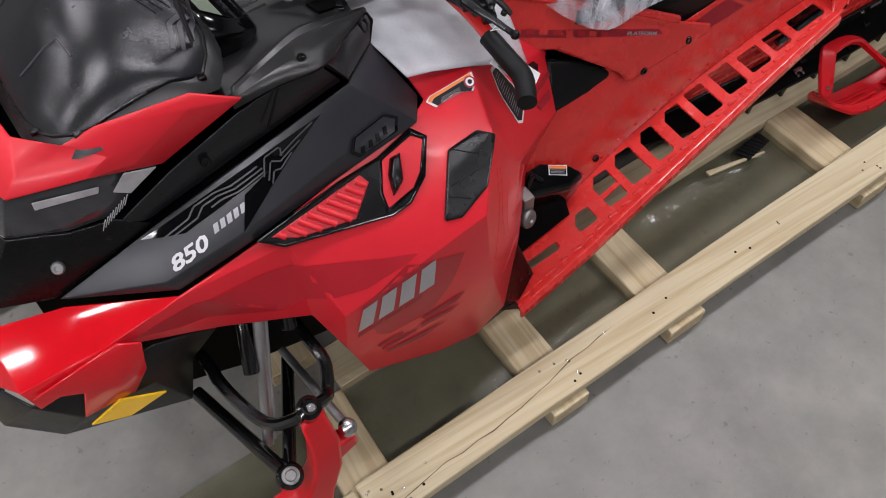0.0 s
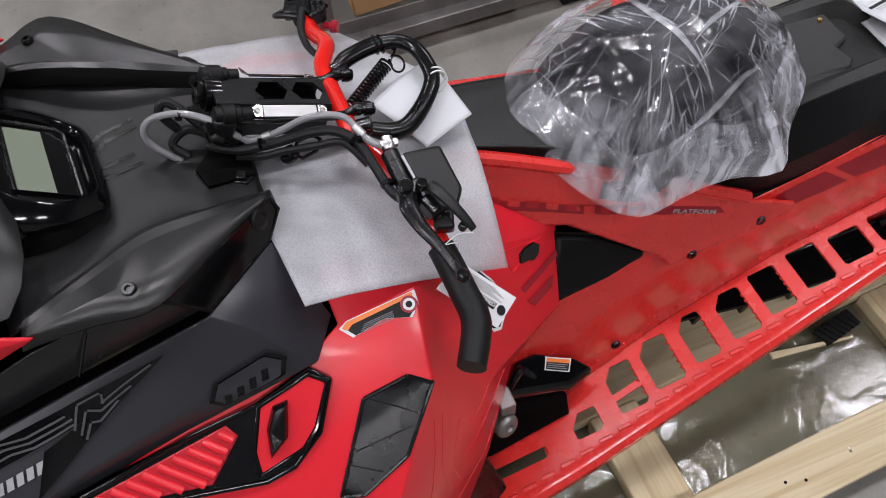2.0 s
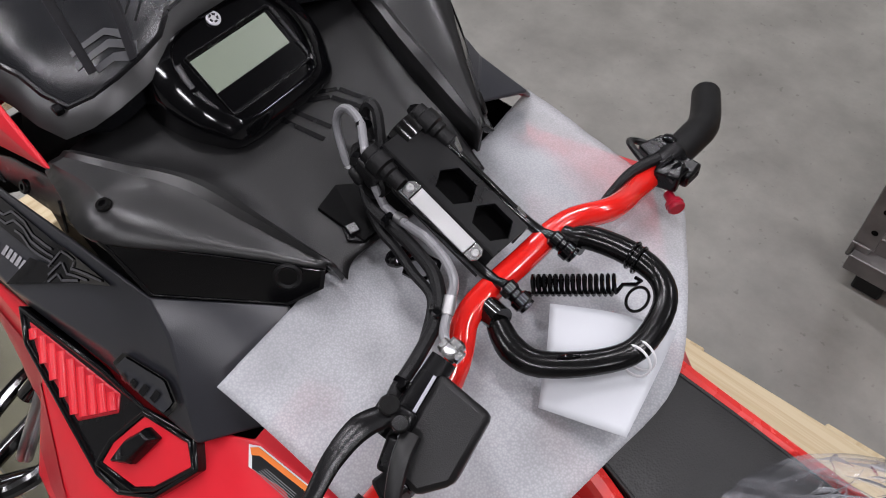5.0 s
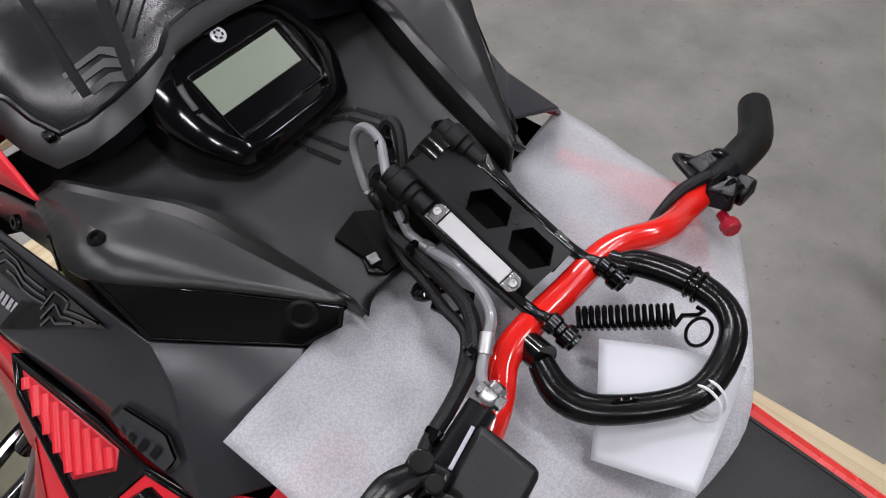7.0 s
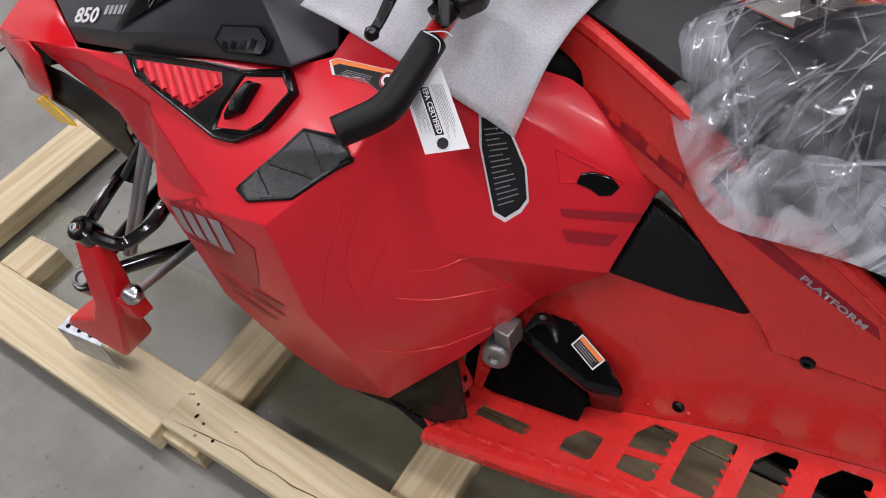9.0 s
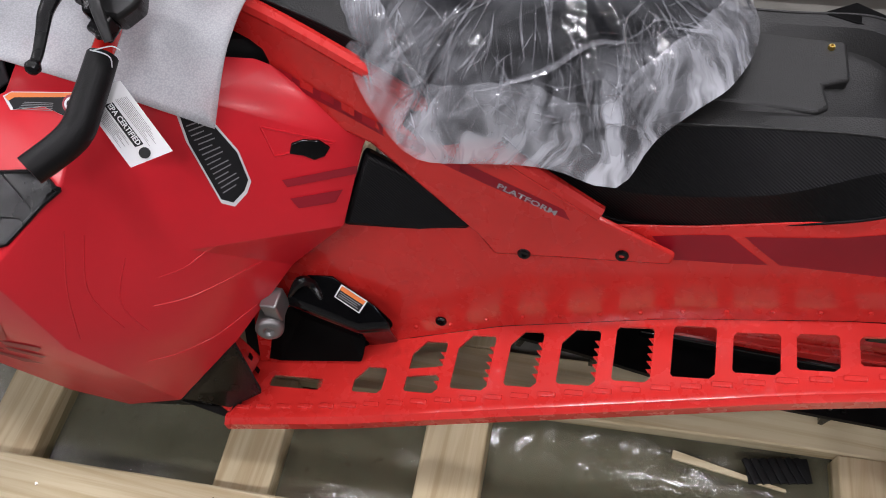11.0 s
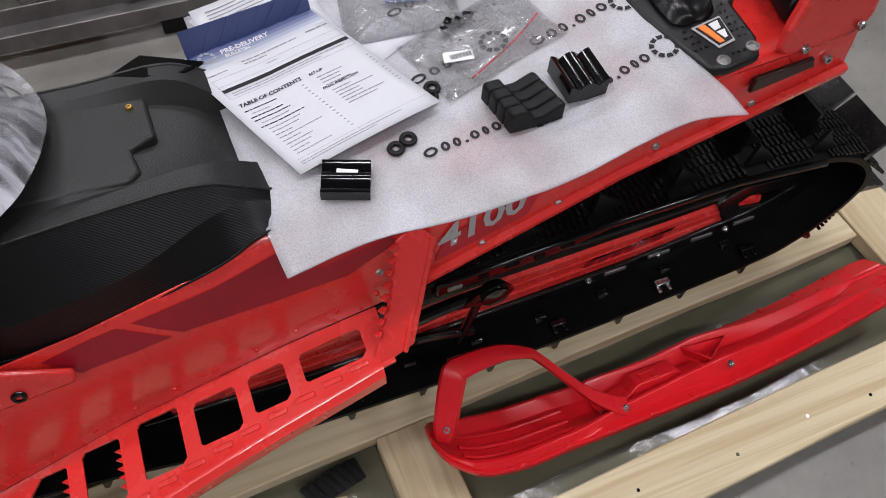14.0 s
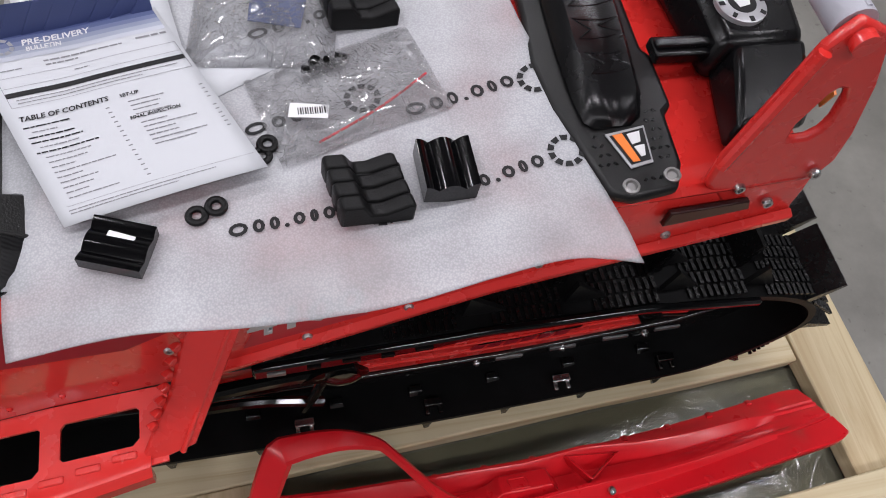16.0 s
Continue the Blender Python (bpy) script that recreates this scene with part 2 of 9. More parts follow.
    nt.links.new(nrm, gl.inputs["Normal"])
    nt.links.new(nrm, fr.inputs["Normal"])
    mix2 = nt.nodes.new("ShaderNodeMixShader")
    nt.links.new(fr.outputs[0], mix2.inputs[0])
    nt.links.new(mix.outputs[0], mix2.inputs[1])
    nt.links.new(gl.outputs[0], mix2.inputs[2])
    nt.links.new(mix2.outputs[0], nt.nodes["Material Output"].inputs[0])
    return m


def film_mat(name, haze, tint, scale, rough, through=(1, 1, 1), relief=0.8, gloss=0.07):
    """Thin clear film: mostly transparent, glossy, whitish along its creases, where glints are painted too."""
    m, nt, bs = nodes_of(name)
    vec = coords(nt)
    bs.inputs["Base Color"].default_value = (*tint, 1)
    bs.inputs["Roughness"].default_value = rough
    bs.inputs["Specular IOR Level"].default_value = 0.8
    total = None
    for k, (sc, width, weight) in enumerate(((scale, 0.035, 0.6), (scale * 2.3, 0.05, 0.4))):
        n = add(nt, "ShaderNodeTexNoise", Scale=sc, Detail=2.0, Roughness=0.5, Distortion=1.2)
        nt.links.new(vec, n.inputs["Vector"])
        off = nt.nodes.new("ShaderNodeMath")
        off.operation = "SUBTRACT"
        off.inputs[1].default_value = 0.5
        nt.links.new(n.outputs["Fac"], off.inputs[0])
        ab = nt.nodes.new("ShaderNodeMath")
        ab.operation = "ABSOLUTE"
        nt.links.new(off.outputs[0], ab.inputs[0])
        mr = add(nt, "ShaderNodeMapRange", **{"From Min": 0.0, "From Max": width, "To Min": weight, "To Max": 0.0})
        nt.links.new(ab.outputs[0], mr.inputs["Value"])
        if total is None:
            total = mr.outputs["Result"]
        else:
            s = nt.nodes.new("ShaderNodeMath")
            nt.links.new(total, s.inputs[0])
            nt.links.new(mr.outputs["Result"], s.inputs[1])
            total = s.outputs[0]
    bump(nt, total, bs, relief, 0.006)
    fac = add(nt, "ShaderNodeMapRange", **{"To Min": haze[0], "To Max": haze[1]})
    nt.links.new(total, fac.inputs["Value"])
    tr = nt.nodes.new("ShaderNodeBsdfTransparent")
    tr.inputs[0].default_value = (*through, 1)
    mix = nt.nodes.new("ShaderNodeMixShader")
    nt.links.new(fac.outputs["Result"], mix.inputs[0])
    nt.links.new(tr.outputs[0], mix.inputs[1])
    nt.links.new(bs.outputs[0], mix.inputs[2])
    gl = add(nt, "ShaderNodeBsdfGlossy", Roughness=gloss)
    fr = add(nt, "ShaderNodeFresnel", IOR=1.45)
    for l in list(nt.links):
        if l.to_node == bs and l.to_socket.name == "Normal":
            nt.links.new(l.from_socket, gl.inputs["Normal"])
            nt.links.new(l.from_socket, fr.inputs["Normal"])
    mix2 = nt.nodes.new("ShaderNodeMixShader")
    nt.links.new(fr.outputs[0], mix2.inputs[0])
    nt.links.new(mix.outputs[0], mix2.inputs[1])
    nt.links.new(gl.outputs[0], mix2.inputs[2])
    nt.links.new(mix2.outputs[0], nt.nodes["Material Output"].inputs[0])
    return m


def wood_mat(name, light, dark, stretch):
    m, nt, bs = nodes_of(name)
    vec = coords(nt, stretch)
    inf = nt.nodes.new("ShaderNodeObjectInfo")
    shift = nt.nodes.new("ShaderNodeVectorMath")
    shift.operation = "ADD"
    nt.links.new(vec, shift.inputs[0])
    nt.links.new(inf.outputs["Random"], shift.inputs[1])
    v = shift.outputs[0]
    grain = add(nt, "ShaderNodeTexNoise", Scale=1.0, Detail=6.0, Roughness=0.6, Distortion=0.6)
    nt.links.new(v, grain.inputs["Vector"])
    c = ramp(nt, grain.outputs["Fac"], dark, light, 0.36, 0.56)
    knots = add(nt, "ShaderNodeTexVoronoi", Scale=0.35)
    nt.links.new(v, knots.inputs["Vector"])
    k = ramp(nt, knots.outputs["Distance"], (0.35, 0.2, 0.08), (1, 1, 1), 0.03, 0.09)
    mx = nt.nodes.new("ShaderNodeMix")
    mx.data_type, mx.blend_type = "RGBA", "MULTIPLY"
    mx.inputs["Factor"].default_value = 1.0
    nt.links.new(c, mx.inputs["A"])
    nt.links.new(k, mx.inputs["B"])
    nt.links.new(mx.outputs["Result"], bs.inputs["Base Color"])
    bs.inputs["Roughness"].default_value = 0.65
    bump(nt, grain.outputs["Fac"], bs, 0.4, 0.003)
    return m


def concrete_mat():
    m, nt, bs = nodes_of("polished_concrete")
    vec = coords(nt)
    big, mid, fine = noise_tex(nt, vec, 0.7, 5), noise_tex(nt, vec, 5, 6, 0.65), noise_tex(nt, vec, 90, 3)
    c1 = ramp(nt, big, (0.166, 0.162, 0.144), (0.226, 0.22, 0.198))
    c2 = ramp(nt, mid, (0.68, 0.68, 0.67), (1.1, 1.1, 1.1), 0.28, 0.7)
    mx = nt.nodes.new("ShaderNodeMix")
    mx.data_type, mx.blend_type = "RGBA", "MULTIPLY"
    mx.inputs["Factor"].default_value = 1.0
    nt.links.new(c1, mx.inputs["A"])
    nt.links.new(c2, mx.inputs["B"])
    nt.links.new(mx.outputs["Result"], bs.inputs["Base Color"])
    specks = ramp(nt, noise_tex(nt, vec, 38, 2), (1, 1, 1), (0.55, 0.54, 0.52), 0.66, 0.74)
    mx2 = nt.nodes.new("ShaderNodeMix")
    mx2.data_type, mx2.blend_type = "RGBA", "MULTIPLY"
    mx2.inputs["Factor"].default_value = 0.7
    nt.links.new(mx.outputs["Result"], mx2.inputs["A"])
    nt.links.new(specks, mx2.inputs["B"])
    nt.links.new(mx2.outputs["Result"], bs.inputs["Base Color"])
    mr = add(nt, "ShaderNodeMapRange", **{"To Min": 0.32, "To Max": 0.55})
    nt.links.new(mid, mr.inputs["Value"])
    nt.links.new(mr.outputs["Result"], bs.inputs["Roughness"])
    bump(nt, fine, bs, 0.08, 0.001)
    return m


VINYL, CARBON, FOAM = vinyl_mat(), carbon_mat(), foam_mat()
FILM_BAG = bag_mat("clear_poly_bag", 0.012, 0.1, 0.46)
FILM_HEM = bag_mat("milky_poly_hem", 0.04, 0.2, 0.6)
FILM_FOLD = bag_mat("folded_poly", 0.12, 0.5, 0.2)
# through: olive film tint that also stands in for shade on the floor
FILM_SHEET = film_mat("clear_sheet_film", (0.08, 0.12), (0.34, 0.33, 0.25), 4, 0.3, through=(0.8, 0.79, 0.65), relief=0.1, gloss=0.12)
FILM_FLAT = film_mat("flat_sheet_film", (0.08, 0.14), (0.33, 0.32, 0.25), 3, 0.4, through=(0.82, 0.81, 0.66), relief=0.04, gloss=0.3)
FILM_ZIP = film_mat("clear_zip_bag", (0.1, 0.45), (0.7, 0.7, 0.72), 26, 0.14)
WOOD_X = wood_mat("pine_board", (0.57, 0.49, 0.32), (0.45, 0.35, 0.2), (1.2, 44, 44))
WOOD_Y = wood_mat("pine_slat", (0.55, 0.46, 0.29), (0.43, 0.33, 0.19), (38, 1.4, 38))
CONCRETE = concrete_mat()

from mathutils.bvhtree import BVHTree
from mathutils import geometry


# ---- building helpers ----
def B():
    return bmesh.new()


HOME = {}


def thing(name, at, label, category, group="", kind=""):
    ob = new(name)
    ob.empty_display_size = 0.1
    ob.location = at
    HOME[ob.name] = Vector(at)
    return tagged(ob, label, category, group, kind)


def finish(ob, material, smooth=True, bevel=0.0, solid=0.0, sub=0, angle=32):
    me = ob.data
    if material:
        me.materials.append(material)
    if smooth:
        for p in me.polygons:
            p.use_smooth = True
        me.set_sharp_from_angle(angle=radians(angle))
    if solid:
        s = ob.modifiers.new("thickness", "SOLIDIFY")
        s.thickness, s.offset = solid, -1
    if sub:
        s = ob.modifiers.new("rounding", "SUBSURF")
        s.levels = s.render_levels = sub
    if bevel:
        b = ob.modifiers.new("edges", "BEVEL")
        b.width, b.segments, b.limit_method, b.angle_limit = bevel, 2, "ANGLE", radians(24)
        b.harden_normals = False
    return ob


def part(name, bm, material, parent, label="", smooth=True, bevel=0.0, solid=0.0, sub=0, angle=32, fix=True, out=None):
    if fix:
        bmesh.ops.recalc_face_normals(bm, faces=bm.faces)
    if out is not None:
        for f in bm.faces:
            f.normal_update()
        if sum((f.normal * f.calc_area() for f in bm.faces), Vector()).dot(V(out)) < 0:
            bmesh.ops.reverse_faces(bm, faces=bm.faces)
    me = bpy.data.meshes.new(name)
    bm.to_mesh(me)
    bm.free()
    ob = new(name, me)
    if parent is not None:
        ob.parent = parent
        ob.matrix_parent_inverse = Matrix.Translation(-HOME.get(parent.name, Vector()))
    finish(ob, material, smooth, bevel, solid, sub, angle)
    return tagged(ob, label)


def single(name, bm, material, label, category, group="", kind="", **kw):
    return tagged(part(name, bm, material, None, **kw), label, category, group, kind)


def V(p):
    return Vector(p)


def face(bm, pts):
    return bm.faces.new([bm.verts.new(p) for p in pts])


def cage(bm, verts, faces):
    vs = [bm.verts.new(v) for v in verts]
    for f in faces:
        bm.faces.new([vs[i] for i in f])
    return vs


def normal_of(pts):
    n = Vector()
    for i in range(len(pts)):
        a, b = V(pts[i]), V(pts[(i + 1) % len(pts)])
        n += a.cross(b)
    return n.normalized()


def plate(bm, pts, th, n=None):
    """A plate: the outline's face, its back th behind it, and the rim."""
    pts = [V(p) for p in pts]
    n = V(n).normalized() if n else normal_of(pts)
    top = [bm.verts.new(p) for p in pts]
    bot = [bm.verts.new(p - n * th) for p in pts]
    bm.faces.new(top)
    bm.faces.new(bot[::-1])
    k = len(pts)
    for i in range(k):
        bm.faces.new((top[i], bot[i], bot[(i + 1) % k], top[(i + 1) % k]))


def ring_plate(bm, outer, inner, th, n=None):
    """A flat frame between two outlines of equal count."""
    outer, inner = [V(p) for p in outer], [V(p) for p in inner]
    n = V(n).normalized() if n else normal_of(outer)
    rows = [[bm.verts.new(p) for p in ps] for ps in (outer, inner, [p - n * th for p in inner], [p - n * th for p in outer])]
    k = len(outer)
    for r in range(4):
        a, b = rows[r], rows[(r + 1) % 4]
        for i in range(k):
            bm.faces.new((a[i], a[(i + 1) % k], b[(i + 1) % k], b[i]))


def box(bm, c, size, m=None):
    m = m or Matrix()
    sx, sy, sz = [s / 2 for s in size]
    vs = [bm.verts.new(V(c) + m.to_3x3() @ V((x, y, z))) for x in (-sx, sx) for y in (-sy, sy) for z in (-sz, sz)]
    for f in ((0, 1, 3, 2), (4, 6, 7, 5), (0, 4, 5, 1), (2, 3, 7, 6), (0, 2, 6, 4), (1, 5, 7, 3)):
        bm.faces.new([vs[i] for i in f])


def frame_of(d):
    d = V(d).normalized()
    u = d.cross(V((0, 0, 1)) if abs(d.z) < 0.9 else V((1, 0, 0))).normalized()
    return u, d.cross(u).normalized(), d


def spline(pts, per=6, closed=False):
    pts = [V(p) for p in pts]
    out, k = [], len(pts)
    segs = k if closed else k - 1
    for i in range(segs):
        p = [pts[(i + j) % k] if closed else pts[min(max(i + j, 0), k - 1)] for j in (-1, 0, 1, 2)]
        for s in range(per):
            t = s / per
            out.append(0.5 * (2 * p[1] + (p[2] - p[0]) * t + (2 * p[0] - 5 * p[1] + 4 * p[2] - p[3]) * t * t
                              + (3 * p[1] - p[0] - 3 * p[2] + p[3]) * t ** 3))
    if not closed:
        out.append(pts[-1])
    return out


def tube(bm, pts, r, n=10, per=6, closed=False, smooth=True, cap=True, flat=1.0):
    """A round bar along a smooth path; r is one radius or one for each given point."""
    k0 = len(pts)
    path = spline(pts, per, closed) if smooth else [V(p) for p in pts]
    radii = [r] * len(path) if not hasattr(r, "__len__") else [float(np.interp(i / (len(path) - 1) * (k0 - 1), range(k0), r)) for i in range(len(path))]
    rings, u = [], None
    for i, p in enumerate(path):
        a, b = (path[i - 1], path[(i + 1) % len(path)]) if closed else (path[max(i - 1, 0)], path[min(i + 1, len(path) - 1)])
        d = (b - a).normalized()
        u = frame_of(d)[0] if u is None else (u - d * u.dot(d)).normalized()
        v = d.cross(u)
        rings.append([bm.verts.new(p + radii[i] * (math.cos(w) * u + flat * math.sin(w) * v)) for w in [2 * math.pi * j / n for j in range(n)]])
    for i in range(len(rings) if closed else len(rings) - 1):
        a, b = rings[i], rings[(i + 1) % len(rings)]
        for j in range(n):
            bm.faces.new((a[j], a[(j + 1) % n], b[(j + 1) % n], b[j]))
    if cap and not closed:
        bm.faces.new(rings[0][::-1])
        bm.faces.new(rings[-1])


def cyl(bm, p0, p1, r, n=16, r2=None):
    tube(bm, [p0, p1], [r, r if r2 is None else r2], n, per=1, smooth=False)


def lathe(bm, c, axis, prof, n=24):
    """Rings of (radius, height) round an axis through c."""
    u, v, d = frame_of(axis)
    rings = [[bm.verts.new(V(c) + d * h + r * (math.cos(w) * u + math.sin(w) * v)) for w in [2 * math.pi * j / n for j in range(n)]] for r, h in prof]
    for a, b in zip(rings, rings[1:]):
        for j in range(n):
            bm.faces.new((a[j], a[(j + 1) % n], b[(j + 1) % n], b[j]))
    bm.faces.new(rings[0][::-1])
    bm.faces.new(rings[-1])


def grid(bm, rows):
    """A surface through rows of points."""
    vs = [[bm.verts.new(p) for p in row] for row in rows]
    for a, b in zip(vs, vs[1:]):
        for i in range(len(a) - 1):
            bm.faces.new((a[i], a[i + 1], b[i + 1], b[i]))
    return vs


def loft(bm, rings, cap=True):
    vs = [[bm.verts.new(p) for p in ring] for ring in rings]
    k = len(vs[0])
    for a, b in zip(vs, vs[1:]):
        for i in range(k):
            bm.faces.new((a[i], a[(i + 1) % k], b[(i + 1) % k], b[i]))
    if cap:
        bm.faces.new(vs[0][::-1])
        bm.faces.new(vs[-1])
    return vs


def fine(rows, a=4, b=4):
    """Rows of points made finer both ways by smooth interpolation."""
    cols = [spline(r, a) for r in rows]
    out = [spline([c[j] for c in cols], b) for j in range(len(cols[0]))]
    return [list(x) for x in zip(*out)]


def mirrored(p, cy):
    return (p[0], 2 * cy - p[1], p[2])


def bvh_of(ob):
    from_mesh = bmesh.new()
    from_mesh.from_mesh(ob.data)
    tree = BVHTree.FromBMesh(from_mesh)
    from_mesh.free()
    return tree


def drape(bm, tree, n, off):
    n = V(n).normalized()
    for v in bm.verts:
        hit = tree.ray_cast(v.co + n * 0.08, -n, 0.2)
        if hit[0] is not None:
            v.co = hit[0] + n * off
    return bm


def decal(name, pts, tree, material, parent, label="", n=None, off=0.0012, cuts=5, step=0.03):
    bm = B()
    nn = V(n).normalized() if n else normal_of([V(p) for p in pts])
    f = face(bm, pts)
    bmesh.ops.triangulate(bm, faces=[f])
    for _ in range(cuts):
        long = [e for e in bm.edges if e.calc_length() > step]
        if not long:
            break
        bmesh.ops.subdivide_edges(bm, edges=long, cuts=1)
        bmesh.ops.triangulate(bm, faces=[f for f in bm.faces if len(f.verts) > 3])
    drape(bm, tree, nn, off)
    return part(name, bm, material, parent, label, fix=False)


FONTS = {}


def letters(text, size, shear=0.0, spacing=1.0):
    key = (text, size, shear, spacing)
    if key not in FONTS:
        cu = bpy.data.curves.new("writing", "FONT")
        cu.body, cu.size, cu.shear, cu.space_character = text, size, shear, spacing
        cu.resolution_u, cu.offset = 2, size * 0.026
        tmp = bpy.data.objects.new("writing_tmp", cu)
        FONTS[key] = bpy.data.meshes.new_from_object(tmp)
        bpy.data.objects.remove(tmp)
    bm = B()
    bm.from_mesh(FONTS[key])
    return bm


def writing(name, text, at, xdir, ydir, size, material, parent, label="", shear=0.0, spacing=1.0, tree=None, off=0.0014, stretch=1.0):
    """Built-in font, laid from at along xdir with ydir up the letters."""
    bm = letters(text, size, shear, spacing)
    x, y = V(xdir).normalized(), V(ydir)
    y = (y - x * y.dot(x)).normalized()
    n = x.cross(y)
    for v in bm.verts:
        v.co = V(at) + x * v.co.x * stretch + y * v.co.y + n * off
    if tree:
        drape(bm, tree, n, off)
    return part(name, bm, material, parent, label, smooth=False, fix=False)


SHARED = {}


def bolt(parent, at, n, r=0.009, material=None, name="bolt", cap=0.004):
    """A round-headed screw with a sunk drive, shared by size."""
    material = material or BLACK_GLOSS
    key = (round(r, 4), material.name, cap)
    if key not in SHARED:
        bm = B()
        lathe(bm, (0, 0, 0), (0, 0, 1), [(r, -0.002), (r, cap * 0.3), (r * 0.8, cap), (r * 0.45, cap), (r * 0.38, cap * 0.3), (r * 0.1, cap * 0.3)], 14)
        me = bpy.data.meshes.new("bolt")
        bm.to_mesh(me)
        bm.free()
        me.materials.append(material)
        for p in me.polygons:
            p.use_smooth = True
        me.set_sharp_from_angle(angle=radians(40))
        SHARED[key] = me
    ob = new(name, SHARED[key])
    u, v, d = frame_of(n)
    m = Matrix((u, v, d)).transposed().to_4x4()
    m.translation = V(at)
    ob.parent = parent
    ob.matrix_parent_inverse = Matrix.Translation(-HOME.get(parent.name, Vector()))
    ob.matrix_basis = m
    return ob


# ---- the hall ----
bm = B()
grid(bm, [[(x, y, 0) for x in (-9, -3, 0, 3, 9)] for y in (-7, -2, 1, 4, 9)])
floor = single("floor", bm, CONCRETE, "grey polished concrete warehouse floor with faint stains", "floor", kind="structure", smooth=False)
for pts in (((3.05, -7, 0.004), (3.058, -7, 0.004), (3.058, 9, 0.004), (3.05, 9, 0.004)), ((-2.85, -7, 0.004), (-2.842, -7, 0.004), (-2.842, 9, 0.004), (-2.85, 9, 0.004))):
    bm = B()
    plate(bm, pts, 0.003)
    part("floor_joint", bm, DARK_VOID, floor, "dark saw-cut joint", smooth=False)
for nm, c, s in (("wall_north", (0, 9.1, 2.6), (18.4, 0.2, 5.2)), ("wall_south", (0, -7.1, 2.6), (18.4, 0.2, 5.2)),
                 ("wall_east", (9.1, 1, 2.6), (0.2, 16, 5.2)), ("wall_west", (-9.1, 1, 2.6), (0.2, 16, 5.2))):
    bm = B()
    box(bm, c, s)
    single(nm, bm, WALL_PAINT, "plain off-white warehouse wall panels", "wall", kind="structure", smooth=False)
bm = B()
box(bm, (0, 1, CEILING_Z + 0.1), (18.4, 16.4, 0.2))
single("ceiling", bm, CEIL_PAINT, "plain dark grey warehouse ceiling deck", "ceiling", kind="structure", smooth=False)
GLOW, gnt, gbs = nodes_of("lit_diffuser")
gbs.inputs["Emission Color"].default_value = (*LAMP_COLOUR, 1)
gbs.inputs["Emission Strength"].default_value = 6.0
first_light = None
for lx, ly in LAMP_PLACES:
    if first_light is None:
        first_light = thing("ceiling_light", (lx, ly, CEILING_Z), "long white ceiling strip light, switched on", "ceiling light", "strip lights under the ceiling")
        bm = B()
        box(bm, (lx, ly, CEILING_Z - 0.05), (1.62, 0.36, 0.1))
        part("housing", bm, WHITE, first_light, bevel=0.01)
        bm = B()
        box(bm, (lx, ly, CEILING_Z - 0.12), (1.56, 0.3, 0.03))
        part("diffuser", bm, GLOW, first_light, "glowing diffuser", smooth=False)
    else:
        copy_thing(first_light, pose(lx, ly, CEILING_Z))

# ---- the pallet ----
YAW = radians(3.0)


def pl(x, y, z=0.0):
    return (x * math.cos(YAW) - y * math.sin(YAW), x * math.sin(YAW) + y * math.cos(YAW), z)


pallet = thing("pallet", pl(0.0, 0.5, 0.0), "raw pine shipping pallet of boards and cross slats", "pallet")


def board(name, x0, x1, y0, y1, z0, z1, material, label="", skew=0.0):
    """A sawn board with slightly uneven, softened edges."""
    bm = B()
    length = max(x1 - x0, y1 - y0)
    k = max(2, int(length / 0.22))
    rnd = random.Random(hash((round(x0 * 100), round(y0 * 100))) % 1000)
    rings = []
    for i in range(k + 1):
        t = i / k
        j = [rnd.uniform(-0.0025, 0.0025) for _ in range(8)]
        if x1 - x0 >= y1 - y0:
            x = x0 + (x1 - x0) * t
            ring = [(x, y0 + j[0], z0), (x, y1 + j[1], z0), (x, y1 + j[2], z1 + j[3] * 0.5), (x, y0 + j[4], z1 + j[5] * 0.5)]
        else:
            y = y0 + (y1 - y0) * t
            ring = [(x0 + j[0], y, z0), (x0 + j[4], y, z1 + j[5] * 0.5), (x1 + j[2], y, z1 + j[3] * 0.5), (x1 + j[1], y, z0)]
        rings.append([pl(*p) for p in ring])
    loft(bm, rings)
    return part(name, bm, material, pallet, label, bevel=0.004, angle=50)


ZS, ZB = 0.022, 0.06
near_board = board("long_board", -1.02, 1.96, -0.113, 0.003, ZB + 0.001, 0.1, WOOD_X, "pale pine side board with a long split")
board("long_board", -2.06, -1.025, -0.15, 0.0, 0.022, 0.085, WOOD_X, "rough pine side board")
board("long_board", -0.915, 1.87, 0.25, 0.375, ZS, 0.061, WOOD_X, "pine runner under the track")
board("long_board", -0.915, 1.87, 0.68, 0.80, ZS, 0.061, WOOD_X, "pine runner under the track")
board("long_board", -2.06, 1.96, 1.03, 1.165, ZB + 0.001, 0.1, WOOD_X, "pale pine side board")
for xc, w in ((-0.985, 0.065), (-0.465, 0.058), (-0.06, 0.062), (0.71, 0.062)):
    board("cross_slat", xc - w, xc + w, -0.13, 0.248, 0.0, ZB, WOOD_Y)
    board("cross_slat", xc - w, xc + w, 0.377, 0.678, 0.0, ZB - 0.004, WOOD_Y)
    board("cross_slat", xc - w, xc + w, 0.802, 1.2, 0.0, ZB, WOOD_Y)
board("end_board", -2.06, -1.905, 0.003, 1.02, 0.022, 0.085, WOOD_Y)
board("end_board", 1.875, 2.02, 0.003, 1.02, 0.022, 0.066, WOOD_Y)
board("end_block", 1.7, 1.87, 0.377, 0.5, 0.022, 0.07, WOOD_Y)
board("corner_block", -1.8, -1.68, 0.0, 0.11, 0.0, 0.07, WOOD_Y)
